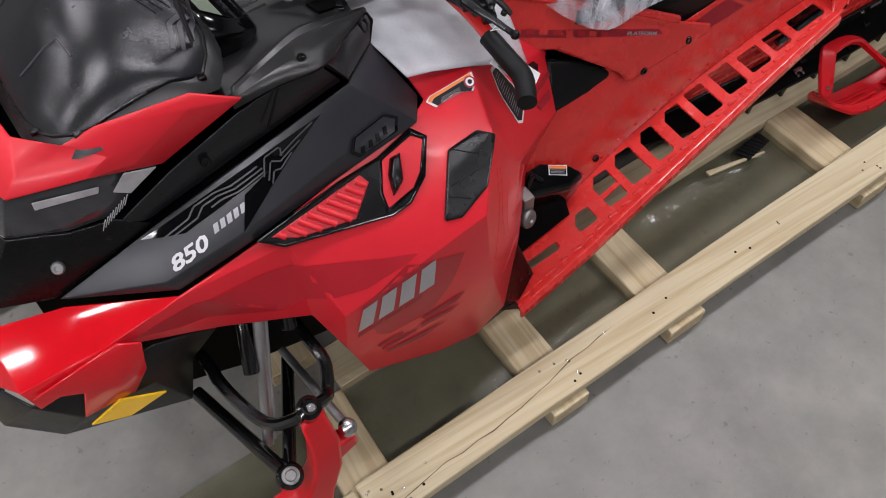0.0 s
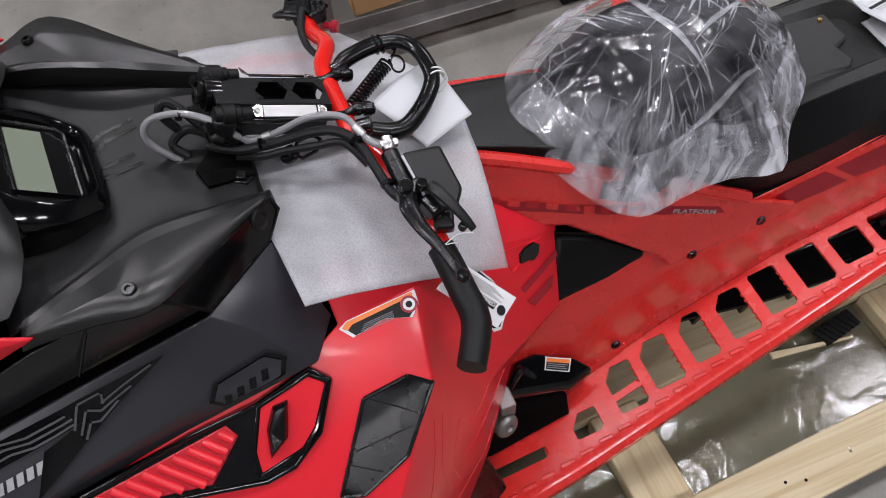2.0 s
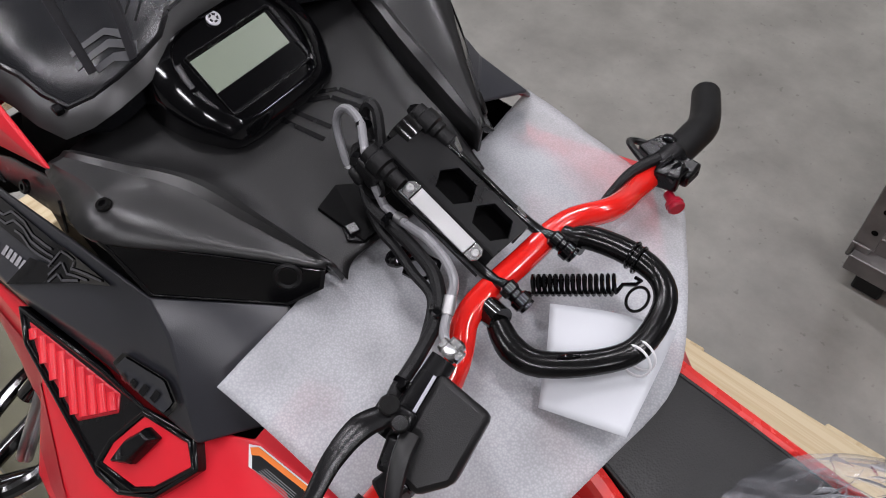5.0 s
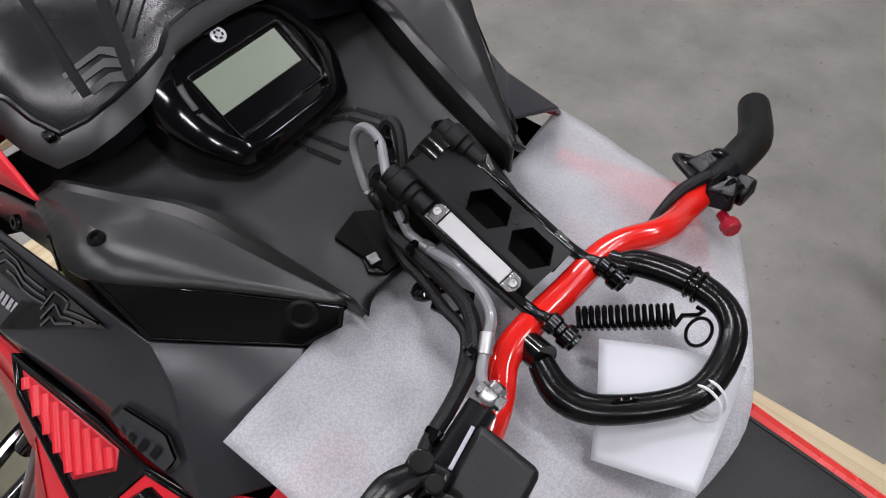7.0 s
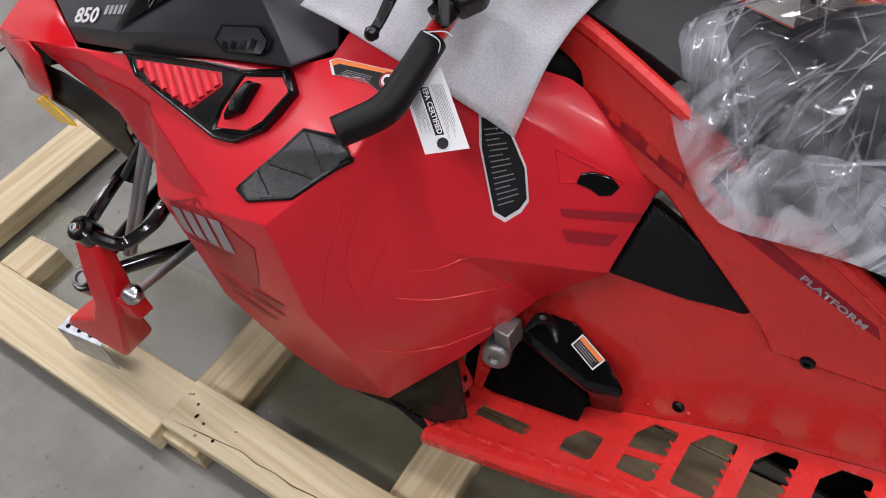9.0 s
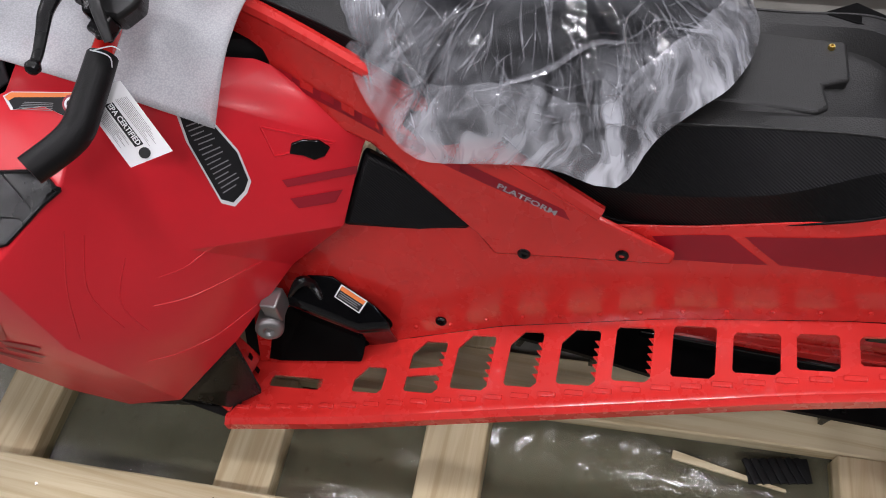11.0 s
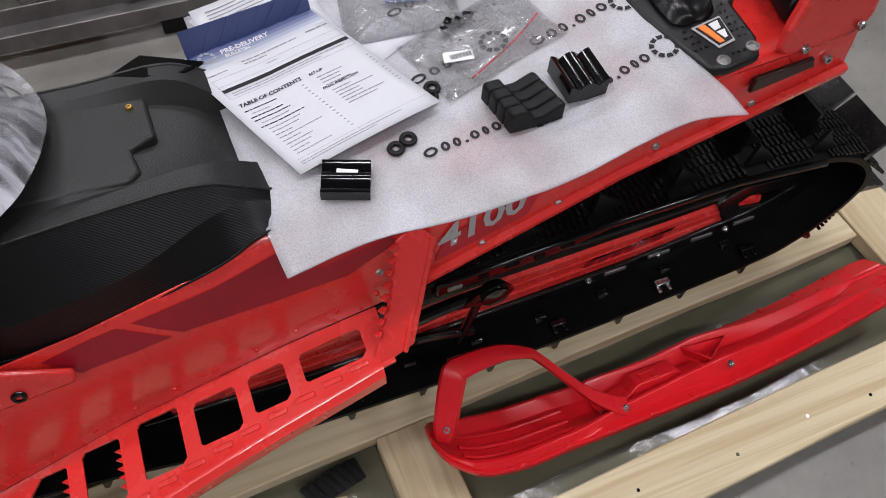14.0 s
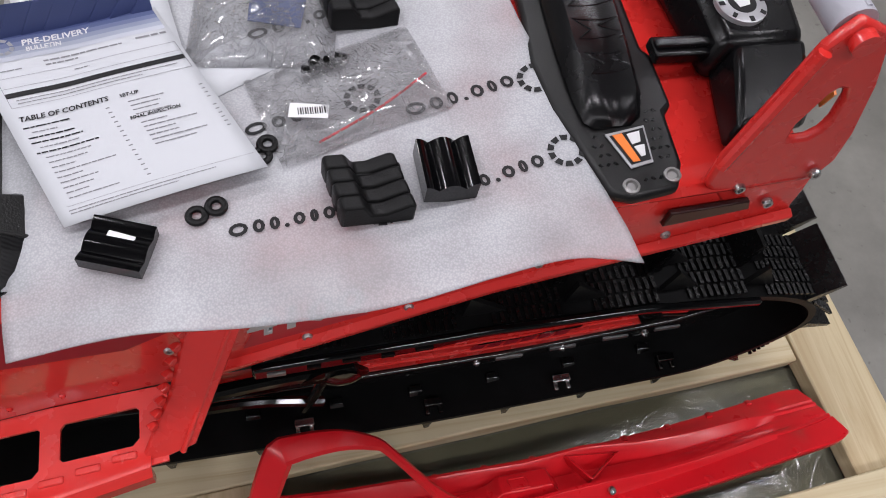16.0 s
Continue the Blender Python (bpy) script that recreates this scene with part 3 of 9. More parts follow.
rnd = random.Random(5)
for i in range(34):
    xx = rnd.choice((-0.985, -0.465, -0.06, 0.71, -0.9)) + rnd.uniform(-0.06, 0.06) if i < 22 else rnd.uniform(-1, 1.9)
    bolt(near_board, pl(xx, rnd.uniform(-0.1, -0.02), 0.0995), (0, 0, 1), 0.0035, DARK_VOID if i % 3 else STEEL, "nail", 0.002)
# split along the near board
bm = B()
crack = [pl(-1.0 + 0.74 * t, -0.1 + 0.06 * t + 0.008 * math.sin(9 * t) + rnd.uniform(-0.004, 0.004), 0.1012) for t in [i / 16 for i in range(17)]]
half = [0.0001] + [0.0005 + 0.0009 * rnd.random() for _ in crack[1:-1]] + [0.0001]
grid(bm, [[V((p[0], p[1] + s * w, p[2])) for p, w in zip(crack, half)] for s in (-1, 1)])
part("split", bm, mat("split_shadow_wood", (0.09, 0.055, 0.028), 0.8, var=0.3), near_board, "dark split in the wood", smooth=False)


# clear film laid over the slats
def sheet_z(x, y):
    n1 = noise.noise(V((x * 3, y * 4, 1.7))) * 0.004
    n2 = noise.ridged_multi_fractal(V((x * 4 + 3, y * 6, 0.2)), 1.0, 2.0, 4, 1.0, 2.0) * 0.004
    calm = 0.0 if x < -0.5 else 0.12 if x < 0.7 else 0.2
    # the film is bunched up against the slat under the track
    t = min(1.0, max(0.0, (y - 0.15) / 0.08))
    bunch = 0.0 if x < -0.1 or x > 0.7 else t * t * (3 - 2 * t) * (0.012 * (1 - abs(noise.noise(V((x * 9, y * 3, 4.0)))) * 1.6) + 0.004 * noise.noise(V((x * 26, y * 8, 2.0))))
    return 0.026 + calm * (n1 + n2) + bunch


for nm, x0, x1, y0, y1 in (("a", -0.92, -0.53, 0.006, 0.245), ("b", -0.4, -0.125, 0.006, 0.245), ("c", 0.005, 0.645, 0.006, 0.245),
                           ("d", 0.775, 1.87, 0.006, 0.245), ("e", -1.9, -1.055, 0.006, 0.245)):
    bm = B()
    nx, ny = int((x1 - x0) / 0.016), int((y1 - y0) / 0.016)
    rows = [[pl(x0 + (x1 - x0) * i / nx, y0 + (y1 - y0) * j / ny, sheet_z(x0 + (x1 - x0) * i / nx, y0 + (y1 - y0) * j / ny)) for i in range(nx + 1)] for j in range(ny + 1)]
    grid(bm, rows)
    single("plastic_sheet", bm, FILM_FLAT if x1 < -0.5 else FILM_SHEET, "crinkled clear plastic film lying between pallet slats", "plastic sheet", "film on the pallet", angle=80)


# ---- the snowmobile ----
CY = 0.522
sled = thing("snowmobile", (0.2, CY, 0.07), "red and black mountain snowmobile without skis, strapped on a pine pallet", "snowmobile")

# left side panel: faceted plastic shell
SP = [(-1.28, 0.14, 0.765), (-1.136, 0.152, 0.788), (-0.99, 0.167, 0.808), (-0.947, 0.152, 0.785), (-0.745, 0.108, 0.766), (-0.622, 0.168, 0.812),
      (-0.638, 0.228, 0.866), (-0.607, 0.245, 0.873), (-0.497, 0.257, 0.875), (-0.512, 0.158, 0.812), (-0.6, 0.043, 0.742), (-1.106, 0.150, 0.65),
      (-0.955, 0.095, 0.628), (-0.915, 0.06, 0.5), (-0.885, 0.052, 0.378), (-0.72, 0.04, 0.318), (-0.59, 0.035, 0.55), (-0.525, 0.068, 0.295),
      (-0.42, 0.165, 0.385), (-0.33, 0.272, 0.482), (-0.231, 0.303, 0.574), (-0.208, 0.39, 0.665), (-0.40, 0.33, 0.80), (-0.42, 0.19, 0.63), (-0.47, 0.12, 0.5),
      (-0.905, 0.052, 0.64), (-0.745, 0.042, 0.70), (-0.62, 0.045, 0.285), (-0.47, 0.41, 0.86), (-0.33, 0.42, 0.785), (-0.20, 0.398, 0.68), (-0.61, 0.32, 0.893)]
SF = [(0, 11, 1), (1, 11, 12, 3), (1, 3, 2), (3, 12, 25), (3, 25, 26, 4), (4, 26, 10), (12, 13, 25), (25, 13, 16, 26), (26, 16, 10), (13, 14, 15, 16), (15, 27, 16), (27, 17, 16),
      (2, 3, 4, 5, 6), (4, 10, 9, 5), (5, 9, 8, 7, 6),
      (9, 10, 23), (8, 9, 23, 22), (22, 23, 20, 21), (10, 16, 24, 23), (16, 17, 18, 24), (24, 18, 19, 23), (23, 19, 20), (8, 22, 29, 28), (22, 21, 30, 29), (7, 8, 28, 31)]
bm = B()
cage(bm, SP, SF)
side_panel = part("side_panel", bm, RED, sled, "satin red faceted side panel with dark red graphics", solid=0.006, bevel=0.012, angle=50, out=(0, -1, 0.3))
SIDE = bvh_of(side_panel)
bm = B()
cage(bm, [mirrored(p, 0.49) for p in SP], [f[::-1] for f in SF])
part("side_panel", bm, RED, sled, "satin red faceted side panel", solid=0.006, bevel=0.012, angle=50, out=(0, 1, 0.3))

# hood: side panel, sunk channel, top panel with a ridge, gloss insert
HD = [(-1.136, 0.158, 0.796), (-0.99, 0.17, 0.815), (-0.82, 0.19, 0.842), (-0.645, 0.203, 0.872),
      (-1.15, 0.165, 0.82), (-1.0, 0.167, 0.847), (-0.80, 0.199, 0.882), (-0.71, 0.214, 0.888),
      (-1.31, 0.235, 0.815), (-1.12, 0.232, 0.885), (-0.93, 0.243, 0.932), (-0.744, 0.252, 0.979), (-0.715, 0.244, 0.945), (-0.652, 0.348, 0.95), (-0.61, 0.262, 0.872)]
HF = [(0, 1, 5, 4), (1, 2, 6, 5), (2, 3, 7, 6), (0, 4, 8), (4, 9, 8), (4, 5, 10, 9), (5, 6, 12, 11, 10), (6, 7, 12), (7, 3, 12), (11, 12, 13), (12, 3, 14), (12, 14, 13)]
CH = [(-1.125, 0.238, 0.893), (-0.93, 0.249, 0.94), (-0.75, 0.257, 0.984), (-1.06, 0.25, 0.962), (-0.93, 0.257, 1.01), (-0.862, 0.252, 1.033), (-0.785, 0.247, 1.042), (-1.19, 0.24, 0.90)]
CF = [(0, 1, 4, 3), (1, 2, 6, 5), (1, 5, 4), (0, 3, 7)]
# edge over the channel and insert, crown, outer and inner line of the ridge, foot of the ridge
HT = [[(-0.935, 0.262, 1.016), (-0.86, 0.251, 1.038), (-0.782, 0.242, 1.048), (-0.708, 0.315, 1.02), (-0.634, 0.388, 0.989)],
      [(-0.932, 0.27, 1.027), (-0.858, 0.276, 1.045), (-0.798, 0.282, 1.05), (-0.712, 0.332, 1.022), (-0.636, 0.39, 0.99)],
      [(-0.928, 0.281, 1.03), (-0.854, 0.305, 1.041), (-0.785, 0.338, 1.036), (-0.715, 0.362, 1.016), (-0.638, 0.392, 0.99)],
      [(-0.925, 0.287, 1.035), (-0.852, 0.314, 1.044), (-0.781, 0.349, 1.041), (-0.71, 0.37, 1.02), (-0.636, 0.3945, 0.993)],
      [(-0.922, 0.294, 1.033), (-0.85, 0.323, 1.041), (-0.777, 0.36, 1.036), (-0.706, 0.38, 1.012), (-0.633, 0.398, 0.988)],
      [(-0.92, 0.299, 1.012), (-0.848, 0.33, 1.014), (-0.775, 0.368, 1.01), (-0.704, 0.389, 0.985), (-0.632, 0.405, 0.96)]]


def far_hood(p):
    """The far half of the hood, swept forward towards its outer edge."""
    x, y, z = p
    q = V((x, 1.01 - y + 0.138 * (x + 0.78), z))
    return V((q.x - 0.02 - 0.36 * max(0.0, q.y - 0.645), q.y, q.z))


for flip in (False, True):
    f = far_hood if flip else V
    side = 1 if flip else -1
    bm = B()
    hd = HD[:13] + [(-0.672, 0.335, 0.962), (-0.6345, 0.254, 0.928)] if flip else HD
    cage(bm, [f(p) for p in hd], HF)
    part("hood_side_panel", bm, HOOD_SHEEN, sled, "black hood side panel, its bluish sheen tinted into the colour", solid=0.006, out=(0, side, 0.5), bevel=0.007, angle=30)
    bm = B()
    cage(bm, [V(f(p)) + V((0, -side * 0.006, -0.004)) for p in CH], CF)
    part("hood_channel", bm, DOME_GREY, sled, "sunken black channel below the hood top", solid=0.004, out=(0, side, 0.5), bevel=0.002, angle=30)
    bm = B()
    tube(bm, [V(f(p)) for p in ((-0.862, 0.248, 1.034), (-0.9, 0.2435, 0.962))], 0.0018, 6, per=1, smooth=False)
    part("channel_rib", bm, BLACK_GLOSS, sled)
    bm = B()
    dense = [spline([f(p) for p in r], 5) for r in HT]
    grid(bm, dense)
    top_panel = part("hood_top_panel", bm, GREY_HOOD, sled, "grained black hood top panel with a rounded ridge", solid=0.005, out=(0, side, 0.5), angle=17)
    # glossy insert, a facet looking back and outward
    tri = [V(f(p)) for p in ((-0.779, 0.246, 1.045), (-0.708, 0.3165, 1.0165), (-0.636, 0.3885, 0.9855), (-0.63, 0.378, 0.972), (-0.653, 0.349, 0.953), (-0.742, 0.2545, 0.983))]
    gn = V((0.728, side * 0.592, 0.352)) if side < 0 else normal_of(tri) * math.copysign(1, normal_of(tri).y)
    bm = B()
    plate(bm, [p + gn * 0.001 for p in tri], 0.008, gn)
    ins = part("gloss_insert", bm, BLACK_GLOSS, sled, "glossy black hood insert", bevel=0.0025)
    ic0 = sum(tri, V((0, 0, 0))) / 6
    bm = B()
    ring_plate(bm, [p + gn * 0.0025 for p in tri], [ic0 + (p - ic0) * 0.95 + gn * 0.0022 for p in tri], 0.004, gn)
    part("insert_frame", bm, BLACK_SATIN, ins, bevel=0.001)
    for k in range(3):
        bm = B()
        a = V(f((-0.692 + 0.008 * k, 0.318 + 0.009 * k, 0.975 - 0.002 * k))) + gn * 0.0022
        b = V(f((-0.683 + 0.008 * k, 0.3335 + 0.009 * k, 0.983 - 0.002 * k))) + gn * 0.0022
        tube(bm, [a, b], 0.0008, 5, per=1, smooth=False)
        part("insert_mark", bm, GRAPHIC_GREY, ins)
    bm = B()
    lathe(bm, V(f((-0.66, 0.3605, 0.985))) + gn * 0.004, gn, [(0.014, -0.01), (0.0145, 0.002), (0.012, 0.0035), (0.0095, 0.002), (0.008, -0.004)], 20)
    part("hood_grommet", bm, RUBBER, sled, "round black rubber grommet")

# console between the hood halves
CON = [[(-0.95, 0.29, 1.012), (-0.848, 0.331, 1.01), (-0.775, 0.37, 1.005), (-0.704, 0.391, 0.98), (-0.632, 0.408, 0.954)],
       [(-0.95, 0.35, 1.022), (-0.852, 0.375, 1.0), (-0.778, 0.4, 0.992), (-0.70, 0.415, 0.977), (-0.642, 0.425, 0.96)],
       [(-0.95, 0.43, 1.028), (-0.854, 0.44, 0.998), (-0.778, 0.45, 0.988), (-0.69, 0.455, 0.975), (-0.642, 0.46, 0.962)],
       [(-0.95, 0.512, 1.03), (-0.854, 0.512, 0.998), (-0.778, 0.512, 0.985), (-0.69, 0.512, 0.97), (-0.642, 0.512, 0.958)]]
CON += [[mirrored(p, 0.512) for p in r] for r in CON[2::-1]]
bm = B()
grid(bm, fine(CON, 4, 4))
console = part("console", bm, BLACK, sled, "black dashboard console", solid=0.006, out=(0, 0, 1))
CTREE = bvh_of(console)
for poly in (((-0.831, 0.524, 1.004), (-0.816, 0.554, 0.997), (-0.779, 0.571, 0.98)), ((-0.832, 0.543, 1.005), (-0.819, 0.569, 0.999), (-0.779, 0.584, 0.984)),
             ((-0.844, 0.466, 1.01), (-0.828, 0.489, 1.002), (-0.781, 0.505, 0.975)), ((-0.841, 0.486, 1.007), (-0.829, 0.507, 1.002), (-0.787, 0.523, 0.981))):
    for p, r in zip(poly, poly[1:]):
        a, b = V(p), V(r)
        w = V((0, 0, 1)).cross(b - a).normalized() * 0.0065
        decal("moulded_chevron", [a, b, b + w, a + w], CTREE, BLACK_SATIN, console, n=(0.4, 0, 0.9), off=0.0008, step=0.02)

# dark plate just above the console paints the shade of a recess
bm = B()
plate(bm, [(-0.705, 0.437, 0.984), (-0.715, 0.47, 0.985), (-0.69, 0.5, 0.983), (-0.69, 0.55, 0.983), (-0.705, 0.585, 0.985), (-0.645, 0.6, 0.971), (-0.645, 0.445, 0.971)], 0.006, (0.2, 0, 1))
part("steering_shade_plate", bm, DARK_VOID, console, "near-black plate painting the shaded opening round the steering column", smooth=False)

# gauge pod
GC, GU, GV = V((-0.8965, 0.498, 1.047)), V((-0.11, 0.994, -0.01)).normalized(), V((0.76, 0.084, -0.645)).normalized()
GV = (GV - GU * GV.dot(GU)).normalized()
GN = V((0.64, 0.079, 0.765)).normalized()


def gp(u, v, w=0.0):
    return GC + GU * u + GV * v + GN * w


SHIELD = [(-0.055, -0.07), (0.055, -0.07), (0.092, -0.05), (0.105, -0.01), (0.1, 0.03), (0.086, 0.058), (0.066, 0.08), (0.0, 0.083), (-0.066, 0.08), (-0.086, 0.058), (-0.1, 0.03), (-0.105, -0.01), (-0.092, -0.05)]
smooth_shield = [(p.x, p.y) for p in spline([(u, v, 0) for u, v in SHIELD], 4, True)]


def pod_ring(s, w, tilt=0.0):
    return [gp(u * s, 0.004 + (v - 0.004) * s, w + tilt * v) for u, v in smooth_shield]


bm = B()
loft(bm, [pod_ring(1.03, -0.05), pod_ring(1.03, -0.006, 0.12), pod_ring(1.0, 0.002, 0.12), pod_ring(0.97, 0.006, 0.1), pod_ring(0.80, 0.017, 0.06), pod_ring(0.775, 0.018, 0.05), pod_ring(0.755, 0.0155, 0.04), pod_ring(0.73, 0.006, 0.0), pod_ring(0.70, 0.0055, 0.0)])
gauge = part("gauge_pod", bm, BLACK_GLOSS, sled, "glossy black instrument pod", angle=38)
bm = B()
plate(bm, [gp(u * 0.735, 0.004 + (v - 0.004) * 0.735, 0.0075) for u, v in smooth_shield], 0.002, GN)
part("pod_face", bm, BLACK_GLOSS, gauge, "flat black dial face", smooth=False)
bm = B()
ring_plate(bm, [gp(-0.058, -0.029, 0.013), gp(0.062, -0.029, 0.013), gp(0.067, -0.024, 0.013), gp(0.067, 0.046, 0.013), gp(0.062, 0.05, 0.013), gp(-0.058, 0.05, 0.013)],
           [gp(-0.056, -0.0245, 0.0095), gp(0.06, -0.0245, 0.0095), gp(0.0625, -0.022, 0.0095), gp(0.0625, 0.043, 0.0095), gp(0.06, 0.046, 0.0095), gp(-0.056, 0.046, 0.0095)], 0.006, GN)
part("display_frame", bm, BLACK_SATIN, gauge, bevel=0.0015)
bm = B()
plate(bm, [gp(-0.056, -0.0225, 0.0095), gp(0.056, -0.0225, 0.0095), gp(0.056, 0.0205, 0.0095), gp(-0.056, 0.0205, 0.0095)], 0.002, GN)
part("display", bm, LCD, gauge, "blank grey-green display", smooth=False)
for ys in ((-0.027, -0.012, 0.004), (0.007, 0.022, 0.036)):
    bm = B()
    bulge = lambda v: 0.09 - 5.5 * (v - 0.004) ** 2
    loft(bm, [[gp(-bulge(v) + 0.02, v, 0.008), gp(-bulge(v), v, 0.008), gp(-bulge(v) + 0.002, v, 0.0135), gp(-bulge(v) + 0.009, v, 0.0145), gp(-bulge(v) + 0.02, v, 0.012)] for v in ys])
    part("gauge_button", bm, BLACK_SATIN, gauge, "curved black button", bevel=0.0015)
writing("button_letter", "M", gp(-0.083, 0.047, 0.012), GV * -1, GU, 0.009, GRAPHIC_GREY, gauge)
bm = B()
lathe(bm, gp(0.0, -0.047, 0.0085), GN, [(0.0085, 0), (0.0085, 0.0022), (0.0075, 0.0026), (0.0035, 0.0024)], 20)
gb = part("gauge_badge", bm, SILVER_PRINT, gauge, "small round silver badge")
for k in range(5):
    w0 = 2 * math.pi * k / 5
    bm = B()
    plate(bm, [gp(r * math.cos(w), -0.047 + r * math.sin(w), 0.0115) for r, w in ((0.0058, w0), (0.0058, w0 + 0.7), (0.0036, w0 + 0.9), (0.0036, w0 - 0.1))], 0.0006, GN)
    part("badge_mark", bm, INK, gb, smooth=False)

# dome ahead of the gauge, with chevrons moulded in
def half_loop(pts, n=22):
    """A left half outline, evenly resampled and closed with its mirror image."""
    fine_pts = spline(pts, 8)
    at = [0.0]
    for a, b in zip(fine_pts, fine_pts[1:]):
        at.append(at[-1] + (b - a).length)
    half = [V([float(np.interp(at[-1] * i / n, at, [p[k] for p in fine_pts])) for k in range(3)]) for i in range(n + 1)]
    return half + [V(mirrored(p, 0.516)) for p in half[-2:0:-1]]


PANEL = half_loop([(-0.945, 0.516, 1.117), (-0.941, 0.459, 1.114), (-0.927, 0.437, 1.1), (-0.925, 0.366, 1.078), (-0.956, 0.316, 1.056), (-1.0, 0.304, 1.08), (-1.08, 0.287, 1.083), (-1.15, 0.28, 1.075), (-1.205, 0.335, 1.062), (-1.222, 0.44, 1.056), (-1.226, 0.516, 1.054)])
SHOULDER = half_loop([(-0.985, 0.516, 1.136), (-0.98, 0.45, 1.131), (-0.975, 0.4, 1.114), (-0.99, 0.355, 1.1), (-1.06, 0.34, 1.117), (-1.12, 0.335, 1.112), (-1.16, 0.37, 1.1), (-1.17, 0.44, 1.1), (-1.175, 0.516, 1.1)])
CROWN = half_loop([(-1.02, 0.516, 1.147), (-1.015, 0.46, 1.143), (-1.04, 0.41, 1.137), (-1.09, 0.41, 1.135), (-1.12, 0.45, 1.13), (-1.13, 0.516, 1.13)])
bm = B()
rings = [[p + V((0, 0, -0.05)) for p in PANEL], PANEL, [p.lerp(q, 0.16) + V((0, 0, 0.004)) for p, q in zip(PANEL, SHOULDER)], [p.lerp(q, 0.55) + V((0, 0, 0.005)) for p, q in zip(PANEL, SHOULDER)], SHOULDER, [p.lerp(q, 0.5) + V((0, 0, 0.003)) for p, q in zip(SHOULDER, CROWN)], CROWN, [p.lerp(V((-1.075, 0.516, 1.15)), 0.6) for p in CROWN]]
loft(bm, rings)
shroud = part("windshield_base", bm, DOME_GREY, sled, "dark grey ridged dome ahead of the gauge", angle=24)
DOME = bvh_of(shroud)
bm = B()
loft(bm, [[p + V((0, 0, 0.0015)) for p in PANEL], [(p - V((-1.08, 0.516, p.z))) * 1.05 + V((-1.08, 0.516, p.z - 0.006)) for p in PANEL], [(p - V((-1.08, 0.516, p.z))) * 1.11 + V((-1.08, 0.516, p.z - 0.022)) for p in PANEL]], cap=False)
part("dome_frame", bm, GREY_HOOD, shroud, "satin black frame round the dome", angle=40)


def on_dome(pts, n=6):
    path2 = []
    for a, b in zip(pts, pts[1:]):
        for t in range(n):
            h = DOME.ray_cast(V((*a, 1.4)).lerp(V((*b, 1.4)), t / (n - 1)), V((0, 0, -1)), 0.6)
            if h[0] is not None:
                path2.append(h[0] + V((0, 0, 0.0008)))
    return path2


for flip in (False, True):
    m2 = (lambda q: (q[0], 1.032 - q[1])) if flip else (lambda q: q)
    for k in range(3):
        o = 0.012 * k
        bm = B()
        tube(bm, on_dome([m2(q) for q in ((-0.995 + o, 0.448 + 0.004 * k), (-0.972 + o, 0.412 + 0.004 * k))]), 0.0012, 6, smooth=False)
        part("dome_slit", bm, INK, shroud, "short dark moulded line")
        decal("dome_stripe", [(x, y, 1.2) for x, y in [m2(q) for q in ((-0.978 + o * 1.1, 0.352 - o * 0.4), (-0.966 + o * 1.1, 0.392 - o * 0.4), (-0.942 + o * 0.8, 0.408), (-0.937 + o * 0.8, 0.402), (-0.96 + o * 1.1, 0.387 - o * 0.4), (-0.972 + o * 1.1, 0.351 - o * 0.4))]], DOME, GRAPHIC_GREY, shroud, "pale grey chevron stripe", n=(0, 0, 1), off=0.0015, step=0.012)
    bm = B()
    tube(bm, on_dome([m2(q) for q in ((-1.19, 0.43), (-1.118, 0.425), (-1.112, 0.38))]), 0.0016, 6, smooth=False)
    part("chevron", bm, GRAPHIC_GREY, shroud)
bm = B()
tube(bm, PANEL, 0.0035, 6, closed=True, smooth=False)
part("dome_rim", bm, BLACK_SATIN, shroud, "black seam round the dome")
for p in ((-0.957, 0.309, 1.058), (-1.152, 0.277, 1.077), (-1.206, 0.332, 1.064)):
    for q in (p, mirrored(p, 0.516)):
        bm = B()
        box(bm, q, (0.014, 0.01, 0.008))
        part("dome_clip", bm, BLACK_GLOSS, shroud, bevel=0.002)

